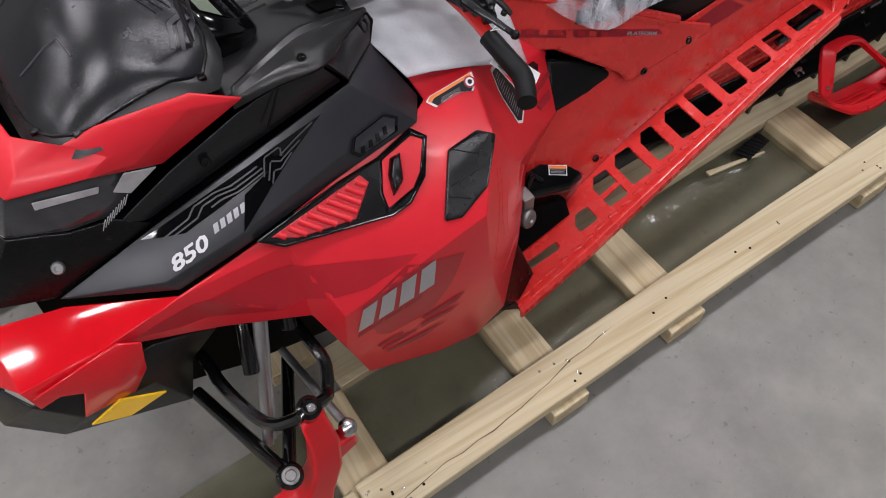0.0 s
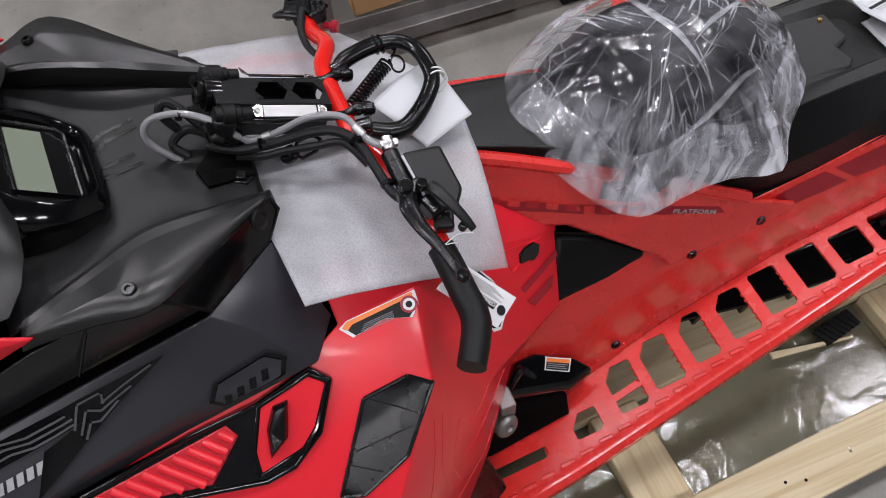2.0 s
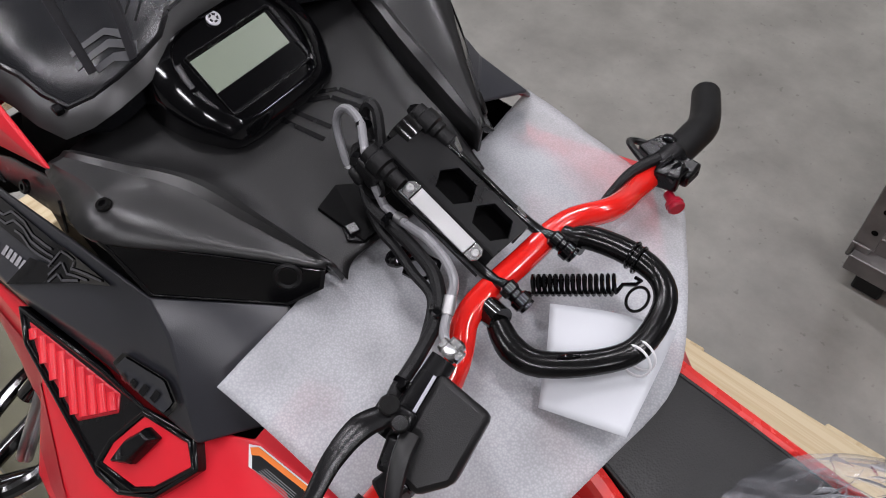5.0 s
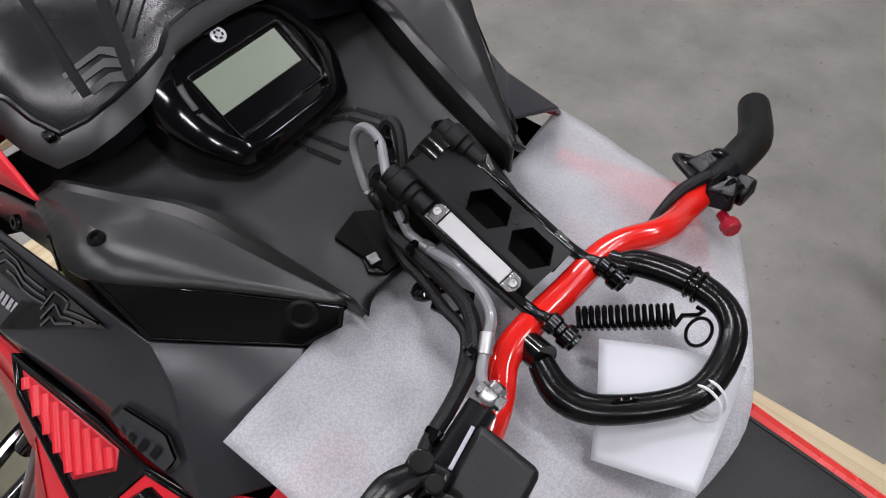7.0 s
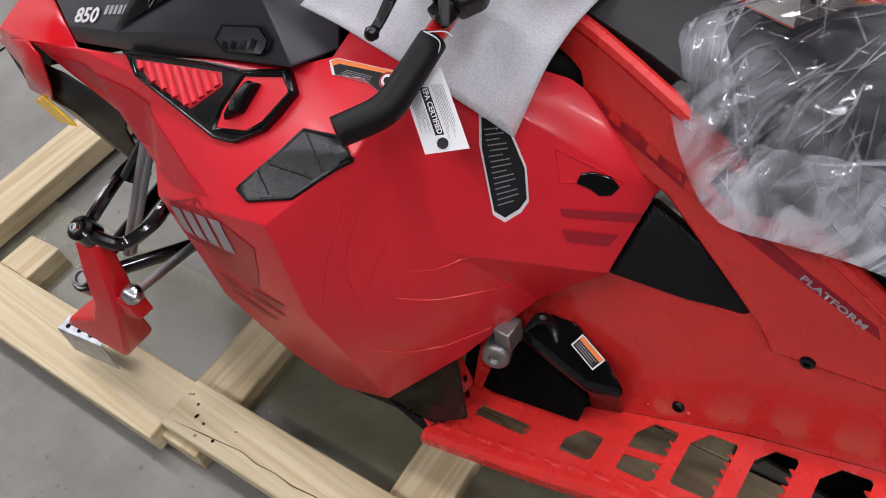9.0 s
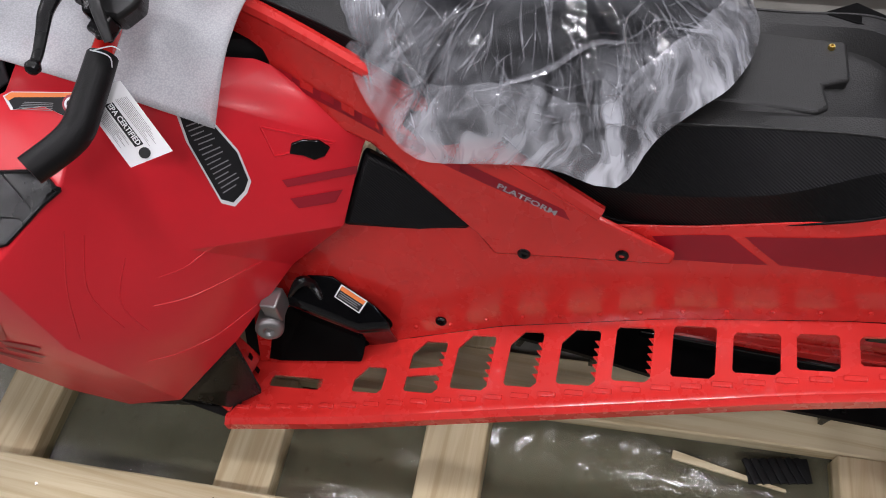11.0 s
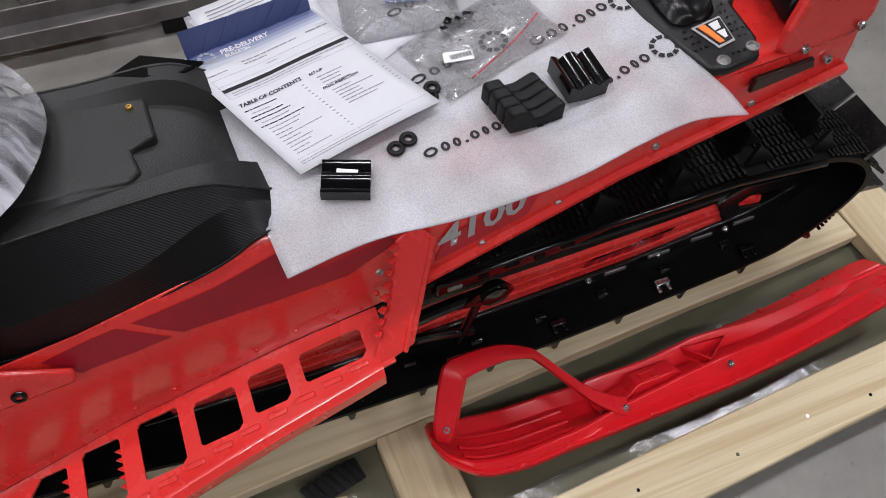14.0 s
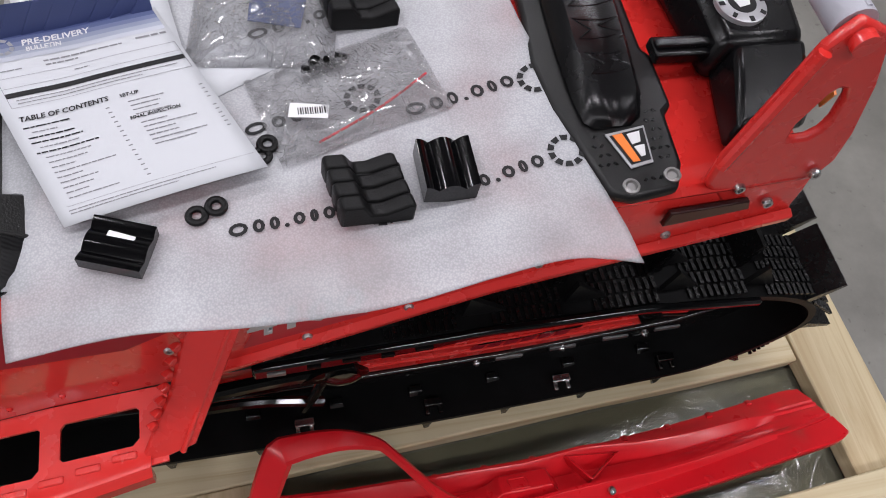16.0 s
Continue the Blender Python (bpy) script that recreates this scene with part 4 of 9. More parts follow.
# brows, headlights, nose cover, fairing, belly pan, reflector
for flip in (False, True):
    f = (lambda p: mirrored(p, CY - 0.006)) if flip else (lambda p: p)
    side = 1 if flip else -1
    bm = B()
    cage(bm, [f(p) for p in ((-0.915, 0.262, 1.031), (-0.988, 0.264, 1.08), (-1.129, 0.268, 1.087), (-1.182, 0.278, 1.07), (-1.243, 0.36, 1.052), (-1.27, 0.516, 1.047), (-1.066, 0.25, 0.984), (-1.174, 0.243, 1.024), (-1.29, 0.285, 1.01),
                             (-1.37, 0.516, 0.995), (-1.0, 0.252, 1.062), (-1.128, 0.243, 1.047), (-1.26, 0.295, 1.035), (-1.34, 0.516, 1.025), (-1.105, 0.2395, 1.018))],
         [(0, 10, 1), (1, 10, 11, 2), (2, 11, 3), (3, 11, 12, 4), (4, 12, 13, 5), (0, 6, 14, 10), (10, 14, 11), (6, 7, 14), (14, 7, 11), (11, 7, 8, 12), (12, 8, 9, 13)])
    part("headlight_brow", bm, RED, sled, "red brow above the headlight", solid=0.006, out=(0, side, 0.5), bevel=0.004, angle=24)
    bm = B()
    cage(bm, [f(p) for p in ((-1.068, 0.262, 0.982), (-1.174, 0.255, 1.02), (-1.29, 0.297, 1.005), (-1.375, 0.44, 0.99), (-1.172, 0.256, 0.918), (-1.24, 0.262, 0.922), (-1.325, 0.29, 0.935), (-1.39, 0.44, 0.92))],
         [(0, 4, 1), (1, 4, 5, 2), (2, 5, 6), (2, 6, 7, 3)])
    head = part("headlight", bm, LENS, sled, "dark glossy headlight lens with silver reflectors", solid=0.006, out=(0, side, 0.5), bevel=0.003)
    for q in (((-1.078, 0.2545, 0.98), (-1.125, 0.2515, 0.998), (-1.152, 0.2505, 0.972), (-1.13, 0.253, 0.952)), ((-1.165, 0.2495, 0.995), (-1.26, 0.277, 0.992), (-1.262, 0.275, 0.978), (-1.17, 0.2495, 0.983))):
        bm = B()
        plate(bm, [V(f(p)) + V((0, side * 0.003, 0.002)) for p in q], 0.003, (-0.2, side, 0.3))
        part("reflector_bowl", bm, BOWL, head, "silver headlight reflector", bevel=0.001)
    for k in range(9):
        bm = B()
        a = V(f((-1.135 - 0.006 * k, 0.252, 0.955 - 0.004 * k))) + V((0, side * 0.003, 0.002))
        tube(bm, [a, a + V((-0.012, 0, -0.02))], 0.0009, 5, per=1, smooth=False)
        part("lens_flute", bm, BOWL, head)
    bm = B()
    cage(bm, [f(p) for p in ((-1.315, 0.242, 0.812), (-1.125, 0.24, 0.882), (-1.172, 0.248, 0.918), (-1.24, 0.257, 0.922), (-1.325, 0.285, 0.935), (-1.42, 0.29, 0.80), (-1.39, 0.42, 0.92), (-1.47, 0.42, 0.80))],
         [(0, 1, 2, 3), (0, 3, 4, 5), (5, 4, 6, 7)])
    part("nose_cover", bm, BLACK_SATIN, sled, "black nose cover under the headlight", solid=0.005, out=(0, side, 0.5), bevel=0.003, angle=28)
    bolt(sled, V(f((-1.283, 0.2475, 0.871))), (-0.2, side * 0.75, 0.6), 0.011, ALU)
    bm = B()
    cage(bm, [f(p) for p in ((-1.136, 0.154, 0.786), (-1.31, 0.228, 0.802), (-1.44, 0.27, 0.785), (-1.52, 0.516, 0.77), (-1.275, 0.137, 0.772), (-1.43, 0.15, 0.745), (-1.54, 0.3, 0.70), (-1.58, 0.516, 0.68), (-1.27, 0.125, 0.745), (-1.42, 0.135, 0.70))],
         [(0, 4, 1), (1, 4, 5, 2), (2, 5, 6, 3), (3, 6, 7), (4, 8, 9, 5)])
    part("front_fairing", bm, RED_GLOSS, sled, "glossy red lower front fairing", solid=0.006, out=(0, side, 0.5), bevel=0.004, angle=28)
    bm = B()
    cage(bm, [f(p) for p in ((-1.262, 0.126, 0.785), (-1.228, 0.12, 0.765), (-1.245, 0.112, 0.70), (-1.282, 0.111, 0.652), (-1.375, 0.115, 0.645), (-1.35, 0.122, 0.705), (-1.42, 0.135, 0.735), (-1.30, 0.107, 0.715))],
         [(0, 1, 7), (1, 2, 7), (2, 3, 7), (3, 4, 5, 7), (5, 6, 0, 7)])
    part("fairing_corner", bm, RED_GLOSS, sled, "glossy red fairing corner", solid=0.006, out=(0, side, 0.2), bevel=0.003, angle=25)
    bm = B()
    cage(bm, [f(p) for p in ((-1.22, 0.135, 0.72), (-1.11, 0.155, 0.652), (-1.18, 0.165, 0.575), (-1.226, 0.175, 0.42), (-1.44, 0.165, 0.545), (-1.52, 0.22, 0.58), (-1.43, 0.14, 0.71), (-1.25, 0.124, 0.63), (-1.38, 0.122, 0.64), (-1.52, 0.516, 0.45), (-1.58, 0.516, 0.66), (-1.53, 0.3, 0.69))],
         [(0, 7, 2, 1), (7, 3, 2), (7, 8, 4, 3), (0, 6, 8, 7), (8, 6, 5, 4), (5, 11, 10, 9), (6, 11, 5)])
    part("belly_pan", bm, BLACK, sled, "black plastic belly pan", solid=0.006, out=(0, side, 0.5), bevel=0.003, angle=25)
    bm = B()
    plate(bm, [f(p) for p in ((-1.376, 0.111, 0.62), (-1.311, 0.109, 0.655), (-1.243, 0.109, 0.605), (-1.317, 0.109, 0.588))], 0.005, (0, side, -0.1))
    part("side_reflector", bm, YELLOW, sled, "amber side reflector", bevel=0.002)

# seat
def seat_row(x, bottom, mid, crease, rim, floor, centre, half):
    """Half a section of the seat from the skirt's lower edge to the middle, then its other half."""
    near = [(x, SEAT_C - half - w, z) for w, z in (bottom, mid, crease, rim, floor)] + [(x, SEAT_C, centre)]
    return near + [mirrored(p, SEAT_C) for p in near[-2::-1]]


SEAT_C = 0.524
ST = [seat_row(-0.37, (0.0, 0.80), (-0.003, 0.84), (-0.014, 0.88), (-0.04, 0.884), (-0.05, 0.885), 0.885, 0.074),
      seat_row(-0.25, (0.0, 0.755), (-0.003, 0.80), (-0.015, 0.845), (-0.04, 0.85), (-0.05, 0.85), 0.85, 0.092),
      seat_row(-0.08, (0.0, 0.69), (0.0, 0.735), (-0.022, 0.785), (-0.05, 0.788), (-0.07, 0.788), 0.788, 0.124),
      seat_row(0.08, (0.0, 0.632), (-0.002, 0.685), (-0.04, 0.763), (-0.065, 0.763), (-0.085, 0.757), 0.755, 0.154),
      seat_row(0.2, (0.0, 0.604), (-0.003, 0.672), (-0.05, 0.764), (-0.07, 0.762), (-0.09, 0.752), 0.75, 0.166),
      seat_row(0.36, (0.0, 0.645), (-0.006, 0.705), (-0.062, 0.768), (-0.085, 0.767), (-0.1, 0.756), 0.752, 0.17),
      seat_row(0.47, (0.0, 0.685), (-0.03, 0.742), (-0.064, 0.771), (-0.094, 0.772), (-0.112, 0.742), 0.732, 0.172),
      seat_row(0.525, (-0.004, 0.714), (-0.045, 0.738), (-0.065, 0.745), (-0.108, 0.744), (-0.122, 0.712), 0.708, 0.171),
      seat_row(0.562, (-0.01, 0.715), (-0.05, 0.717), (-0.066, 0.72), (-0.118, 0.713), (-0.132, 0.707), 0.705, 0.17)]
bm = B()
rows = [list(c) for c in zip(*[spline([r[i] for r in ST], 5) for i in range(len(ST[0]))])]
grid(bm, [r[2:9] for r in rows])
seat = part("seat", bm, VINYL, sled, "black grained vinyl seat", angle=28)
for lo, hi, nm, lab in ((0, 2, "seat_skirt", "ribbed black seat skirt"), (9, 11, "seat_skirt", "ribbed black seat skirt"), (1, 3, "seat_side", "ribbed slanting seat side"), (8, 10, "seat_side", "ribbed slanting seat side")):
    bm = B()
    grid(bm, [r[lo:hi] for r in rows])
    part(nm, bm, CARBON, seat, lab, angle=28)
for i, r, material in ((2, 0.0022, VINYL), (8, 0.0022, VINYL), (0, 0.0024, BLACK_SATIN)):
    bm = B()
    tube(bm, [rw[i] for rw in rows], r, 8, per=1, smooth=False)
    part("seat_piping", bm, material, seat)
for r in (rows[0], rows[-1]):
    bm = B()
    face(bm, r)
    part("seat_end", bm, VINYL, seat, smooth=False)
# raised pad ending in a notched edge, and a plate for the rear recess
bm = B()
edge = [(0.2, 0.47, 0.754), (0.33, 0.462, 0.7575), (0.4, 0.458, 0.759), (0.416, 0.472, 0.758), (0.409, 0.511, 0.757), (0.443, 0.525, 0.757), (0.441, 0.624, 0.756), (0.415, 0.64, 0.757), (0.33, 0.625, 0.7575), (0.2, 0.6, 0.754)]
plate(bm, edge, 0.024, (0, 0, 1))
part("seat_pad", bm, VINYL, seat, "raised seat pad with a notched rear edge", bevel=0.005)
# near-black plate laid on the seat paints the shade of an opening
bm = B()
plate(bm, [(0.405, 0.632, 0.772), (0.45, 0.655, 0.775), (0.53, 0.645, 0.748), (0.5, 0.615, 0.764), (0.45, 0.612, 0.775)], 0.006, (0.3, 0, 1))
part("strap_slot", bm, DARK_VOID, seat, "near-black plate standing for the shaded storage opening in the seat", bevel=0.002)
bolt(seat, (0.42, 0.58, 0.7575), (0, 0, 1), 0.0048, mat("brass_insert", (0.55, 0.4, 0.12), 0.35, metal=1.0), "brass_insert")

# tunnel sides, top, rear
TS = [[(-0.44, 0.19, 0.228), (-0.44, 0.24, 0.33), (-0.44, 0.3, 0.45), (-0.44, 0.36, 0.6)],
      [(-0.155, 0.257, 0.300), (-0.155, 0.288, 0.36), (-0.155, 0.31, 0.46), (-0.155, 0.36, 0.58)],
      [(0.012, 0.29, 0.345), (0.012, 0.306, 0.4), (0.012, 0.322, 0.48), (0.012, 0.345, 0.58)],
      [(0.28, 0.316, 0.416), (0.28, 0.322, 0.47), (0.28, 0.329, 0.53), (0.28, 0.352, 0.625)],
      [(0.52, 0.322, 0.481), (0.52, 0.328, 0.53), (0.52, 0.335, 0.59), (0.52, 0.352, 0.70)],
      [(0.70, 0.318, 0.53), (0.70, 0.33, 0.57), (0.70, 0.338, 0.62), (0.70, 0.35, 0.722)],
      [(1.05, 0.335, 0.64), (1.05, 0.343, 0.67), (1.05, 0.346, 0.70), (1.05, 0.352, 0.77)],
      [(1.40, 0.34, 0.735), (1.40, 0.348, 0.752), (1.40, 0.35, 0.775), (1.40, 0.355, 0.805)]]
for flip in (False, True):
    bm = B()
    rows = [[mirrored(p, CY) for p in r] for r in TS] if flip else TS
    grid(bm, rows)
    ts = part("tunnel_side", bm, RED_PAINT, sled, "glossy red painted tunnel side", solid=0.004, out=(0, 1 if flip else -1, 0.5), bevel=0.004, angle=25)
    if not flip:
        TUNNEL = bvh_of(ts)
bm = B()
grid(bm, [[(x, y, z) for y in (0.352, 0.40, CY, 0.644, 0.692)] for x, z in ((0.3, 0.63), (0.52, 0.70), (0.70, 0.722), (1.05, 0.77), (1.40, 0.806))])
part("tunnel_top", bm, RED_PAINT, sled, "red tunnel top", solid=0.004, out=(0, 0, 1))
# outward flange along the rear tunnel's lower edge
for flip in (False, True):
    bm = B()
    pts = [(0.72, 0.318, 0.535), (1.05, 0.335, 0.64), (1.40, 0.34, 0.735)]
    rows = [[(x, y + 0.006, z - 0.004), (x, y - 0.004, z - 0.002), (x, y - 0.006, z + 0.012), (x, y + 0.006, z + 0.016)] for x, y, z in pts]
    loft(bm, [[mirrored(p, CY) for p in r] for r in rows] if flip else rows)
    part("edge_flange", bm, RED_PAINT, sled, bevel=0.002)

# frame side cover running from the handlebars down beside the seat
FC = [(-0.42, 0.452, 0.892), (-0.30, 0.434, 0.845), (-0.05, 0.378, 0.738), (0.12, 0.337, 0.655), (0.262, 0.324, 0.590), (0.258, 0.320, 0.566), (0.0, 0.314, 0.536), (-0.025, 0.322, 0.574), (-0.19, 0.38, 0.684), (-0.41, 0.425, 0.735)]
for flip in (False, True):
    bm = B()
    plate(bm, [mirrored(p, CY) for p in FC] if flip else FC, 0.012, (0.2, -0.9 if not flip else 0.9, 0.35))
    fc = part("frame_cover", bm, RED_PAINT, sled, "red frame side cover with dark red lettering", bevel=0.006, angle=45)
    if not flip:
        FCOVER = bvh_of(fc)
    bm = B()
    rr = [(-0.43, 0.458, 0.89), (-0.30, 0.44, 0.845), (-0.05, 0.385, 0.738), (0.15, 0.342, 0.64)]
    tube(bm, [mirrored(p, CY) for p in rr] if flip else rr, 0.012, 8)
    part("frame_tube", bm, RED_PAINT, sled)
bm = B()
kp = [(-0.205, 0.385, 0.658), (-0.12, 0.372, 0.625), (-0.036, 0.345, 0.572), (-0.042, 0.338, 0.556), (-0.12, 0.332, 0.552), (-0.236, 0.306, 0.566)]
plate(bm, kp, 0.03, (0.35, -0.85, 0.4))
part("knee_pad", bm, CARBON, sled, "black ribbed knee pad", bevel=0.008)

# running board: flat sheet with cut-outs
RZ = lambda x: 0.3415 + 0.268 * x
INNER = lambda x: float(np.interp(x, (-0.47, -0.155, 0.012, 0.28, 0.52, 0.66), (0.2, 0.257, 0.29, 0.316, 0.322, 0.318)))
OUTER = lambda x: float(np.interp(x, (-0.47, -0.24, 0.14, 0.45, 0.64), (0.078, 0.102, 0.158, 0.204, 0.226)))
HOLES = [(-0.405, -0.295), (-0.235, -0.178), (-0.138, -0.078), (-0.057, 0.006), (0.033, 0.086), (0.117, 0.177), (0.201, 0.258), (0.286, 0.348), (0.371, 0.435), (0.455, 0.51), (0.534, 0.627)]


def hole_span(i):
    x0, x1 = HOLES[i]
    xm = (x0 + x1) / 2
    lo = OUTER(xm) + (0.055 if i == 0 else 0.042 if i == 1 else 0.036 if i < 5 else 0.033)
    hi = 0.168 if i == 0 else 0.198 if i == 1 else INNER(xm) - (0.012 if i < 8 else 0.022)
    return lo, hi


for flip in (False, True):
    bm = B()
    f = (lambda p: mirrored(p, CY)) if flip else (lambda p: p)
    xs = [-0.47] + [v for h in HOLES for v in h] + [0.66]
    for i in range(len(xs) - 1):
        x0, x1 = xs[i], xs[i + 1]
        quads = [((x0, OUTER(x0)), (x1, OUTER(x1)), (x1, INNER(x1)), (x0, INNER(x0)))]
        if i % 2 == 1:
            lo, hi = hole_span(i // 2)
            quads = [((x0, OUTER(x0)), (x1, OUTER(x1)), (x1, lo), (x0, lo)), ((x0, hi), (x1, hi), (x1, INNER(x1)), (x0, INNER(x0)))]
            c, d = 0.004, 0.026 if 3 <= i <= 11 else 0.006
            quads += [((x0, lo), (x0 + c, lo), (x0, lo + c)), ((x1 - 0.008, lo), (x1, lo), (x1, lo + 0.008)), ((x0, hi - d), (x0 + d * 0.8, hi), (x0, hi)), ((x1 - c, hi), (x1, hi - c), (x1, hi))]
            if i == 5:
                quads.append(((x0, lo + 0.028), (x1, lo + 0.036), (x1, lo + 0.05), (x0, lo + 0.042)))
        else:
            pass
        for q in quads:
            plate(bm, [f((x, y, RZ(x))) for x, y in q], 0.005, (0, 0, 1))
    bmesh.ops.remove_doubles(bm, verts=bm.verts, dist=0.0004)
    rboard = part("running_board", bm, RED_PAINT, sled, "red running board with open cut-outs", smooth=False)
    # rolled outer lip
    bm = B()
    xs = [-0.47 + 1.11 * i / 14 for i in range(15)]
    prof = [(-0.004, -0.002), (0.02, 0.0), (0.02, 0.003), (0.009, 0.003), (0.003, 0.005), (-0.004, 0.004), (-0.008, 0.0), (-0.014, -0.004), (-0.015, -0.026), (-0.01, -0.03), (-0.006, -0.028)]
    loft(bm, [[f((x, OUTER(x) + a, RZ(x) + b)) for a, b in prof] for x in xs])
    part("board_edge", bm, RED_PAINT, rboard, "folded outer edge", angle=30)
    # serrated traction teeth beside the cut-outs
    for i in (0, 2, 3, 4, 5, 6):
        bm = B()
        lo, hi = hole_span(i)
        x1 = HOLES[i][1]
        k = 5
        for j in range(k):
            a, b = lo + (hi - lo) * (0.15 + 0.7 * j / k), lo + (hi - lo) * (0.15 + 0.7 * (j + 0.8) / k)
            plate(bm, [f((x1 + 0.002, a, RZ(x1) - 0.002)), f((x1 + 0.002, b, RZ(x1) - 0.002)), f((x1 - 0.0065, (a + b) / 2, RZ(x1) + 0.005))], 0.003)
        part("traction_teeth", bm, RED_PAINT, rboard, smooth=False)
    # ridged strip along the edge
    bm = B()
    for j in range(26):
        x = -0.44 + 0.042 * j
        if x < 0.62:
            box(bm, f((x, OUTER(x) + 0.018, RZ(x) + 0.003)), (0.03, 0.009, 0.006), Matrix.Rotation(-math.atan(0.268), 4, "Y"))
    part("edge_ribs", bm, RED_PAINT, rboard, bevel=0.002)
    # rear kick bracket
    bm = B()
    KB = [V(f(p)) for p in ((0.625, 0.225, 0.503), (0.692, 0.236, 0.53), (0.758, 0.33, 0.636), (0.73, 0.338, 0.672), (0.70, 0.332, 0.655), (0.672, 0.285, 0.575), (0.648, 0.258, 0.535))]
    kn = V((0.5, 0.7 if flip else -0.7, 0.5))
    plate(bm, KB, 0.006, kn)
    kb = part("kick_bracket", bm, RED_PAINT, sled, "red toothed rear foot stop", bevel=0.003)
    for j in range(8):
        bm = B()
        p, q = KB[6].lerp(KB[4], (j + 0.1) / 8), KB[6].lerp(KB[4], (j + 0.75) / 8)
        out = V((-0.8, 0, 0.25))
        loft(bm, [[p + kn * 0.004, p - kn * 0.004, p + out * 0.006 - kn * 0.002, p + out * 0.006 + kn * 0.008], [p.lerp(q, 0.5) + kn * 0.006, p.lerp(q, 0.5) - kn * 0.004, p.lerp(q, 0.5) + out * 0.014 - kn * 0.002, p.lerp(q, 0.5) + out * 0.014 + kn * 0.012],
                  [q + kn * 0.004, q - kn * 0.004, q + out * 0.006 - kn * 0.002, q + out * 0.006 + kn * 0.008]])
        part("tooth", bm, RED_PAINT, kb, bevel=0.0015)
    bm = B()
    tube(bm, [KB[1].lerp(KB[0], 0.25) + kn * 0.002, KB[2].lerp(KB[4], 0.25) + kn * 0.002], 0.0035, 8, per=1, smooth=False)
    part("bracket_fold", bm, RED_PAINT, kb)

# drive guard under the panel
# near-black sheet over the tunnel side stands in for a shaded opening
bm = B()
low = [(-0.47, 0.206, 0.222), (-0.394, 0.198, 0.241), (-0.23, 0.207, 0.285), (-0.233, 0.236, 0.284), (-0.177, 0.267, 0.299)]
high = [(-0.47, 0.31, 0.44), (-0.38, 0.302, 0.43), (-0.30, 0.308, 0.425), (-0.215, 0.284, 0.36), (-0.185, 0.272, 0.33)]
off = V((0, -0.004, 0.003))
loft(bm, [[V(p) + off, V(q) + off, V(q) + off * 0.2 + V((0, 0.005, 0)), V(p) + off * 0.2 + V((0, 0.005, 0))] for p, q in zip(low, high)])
part("drive_shade_sheet", bm, DARK_VOID, sled, "near-black sheet standing for the shaded opening beside the drive guard", smooth=False)
bm = B()
gt = [V(p) for p in ((-0.322, 0.283, 0.438), (-0.277, 0.288, 0.438), (-0.202, 0.262, 0.407), (-0.171, 0.244, 0.378), (-0.225, 0.227, 0.384), (-0.293, 0.235, 0.401), (-0.355, 0.244, 0.412))]
loft(bm, [[p + V((0, 0.01, -0.1)) for p in gt], [p + V((0, -0.006, -0.014)) for p in gt], gt])
guard = part("drive_guard", bm, BLACK_GLOSS, sled, "black plastic drive guard with a warning sticker", bevel=0.005, angle=30)
bm = B()
tube(bm, [(-0.345, 0.243, 0.42), (-0.325, 0.26, 0.445), (-0.31, 0.268, 0.43), (-0.29, 0.25, 0.415)], [0.003, 0.01, 0.009, 0.004], 8)
part("guard_fin", bm, BLACK_SATIN, guard)

# track
LOOP = [(1.53, 0.155), (1.334, 0.125), (1.144, 0.1), (0.95, 0.088), (0.7, 0.092), (0.45, 0.105), (0.3, 0.14), (0.1, 0.2), (-0.1, 0.23), (-0.19, 0.225), (-0.24, 0.26), (-0.22, 0.30), (-0.14, 0.315), (0.1, 0.355), (0.45, 0.43), (0.62, 0.48), (0.8, 0.512), (1.0, 0.525), (1.3, 0.528), (1.45, 0.513), (1.57, 0.478), (1.645, 0.425), (1.682, 0.36), (1.675, 0.295), (1.635, 0.23), (1.59, 0.185)]
BELT = lambda x: float(np.interp(x, (0.3, 0.45, 0.7, 0.95, 1.144, 1.334, 1.53, 1.6), (0.14, 0.105, 0.092, 0.088, 0.1, 0.125, 0.155, 0.19)))
path = [p for p in spline([(x, 0, z) for x, z in LOOP], 5, True)]
length = [0.0]
for a, b in zip(path, path[1:] + path[:1]):
    length.append(length[-1] + (b - a).length)
TY0, TY1 = 0.332, 0.712


def loop_at(s):
    s = s % length[-1]
    i = max(j for j in range(len(path)) if length[j] <= s)
    a, b = path[i], path[(i + 1) % len(path)]
    t = (s - length[i]) / max(1e-6, (b - a).length)
    d = (b - a).normalized()
    return a.lerp(b, t), d


track = None
bm = B()
N = 150
ringv = []
for i in range(N):
    p, d = loop_at(length[-1] * i / N)
    out = V((d.z, 0, -d.x))
    if out.dot(p - V((0.75, 0, 0.28))) < 0:
        out = -out
    ringv.append([bm.verts.new(V((q.x, y, q.z))) for q, y in ((p, TY0), (p, TY1), (p - out * 0.012, TY1), (p - out * 0.012, TY0))])
for i in range(N):
    a, b = ringv[i], ringv[(i + 1) % N]
    for j in range(4):
        bm.faces.new((a[j], a[(j + 1) % 4], b[(j + 1) % 4], b[j]))
track = part("track", bm, TRACK_BELT, sled, "black rubber drive track with tall paddles", angle=50)
K = int(length[-1] / 0.145)
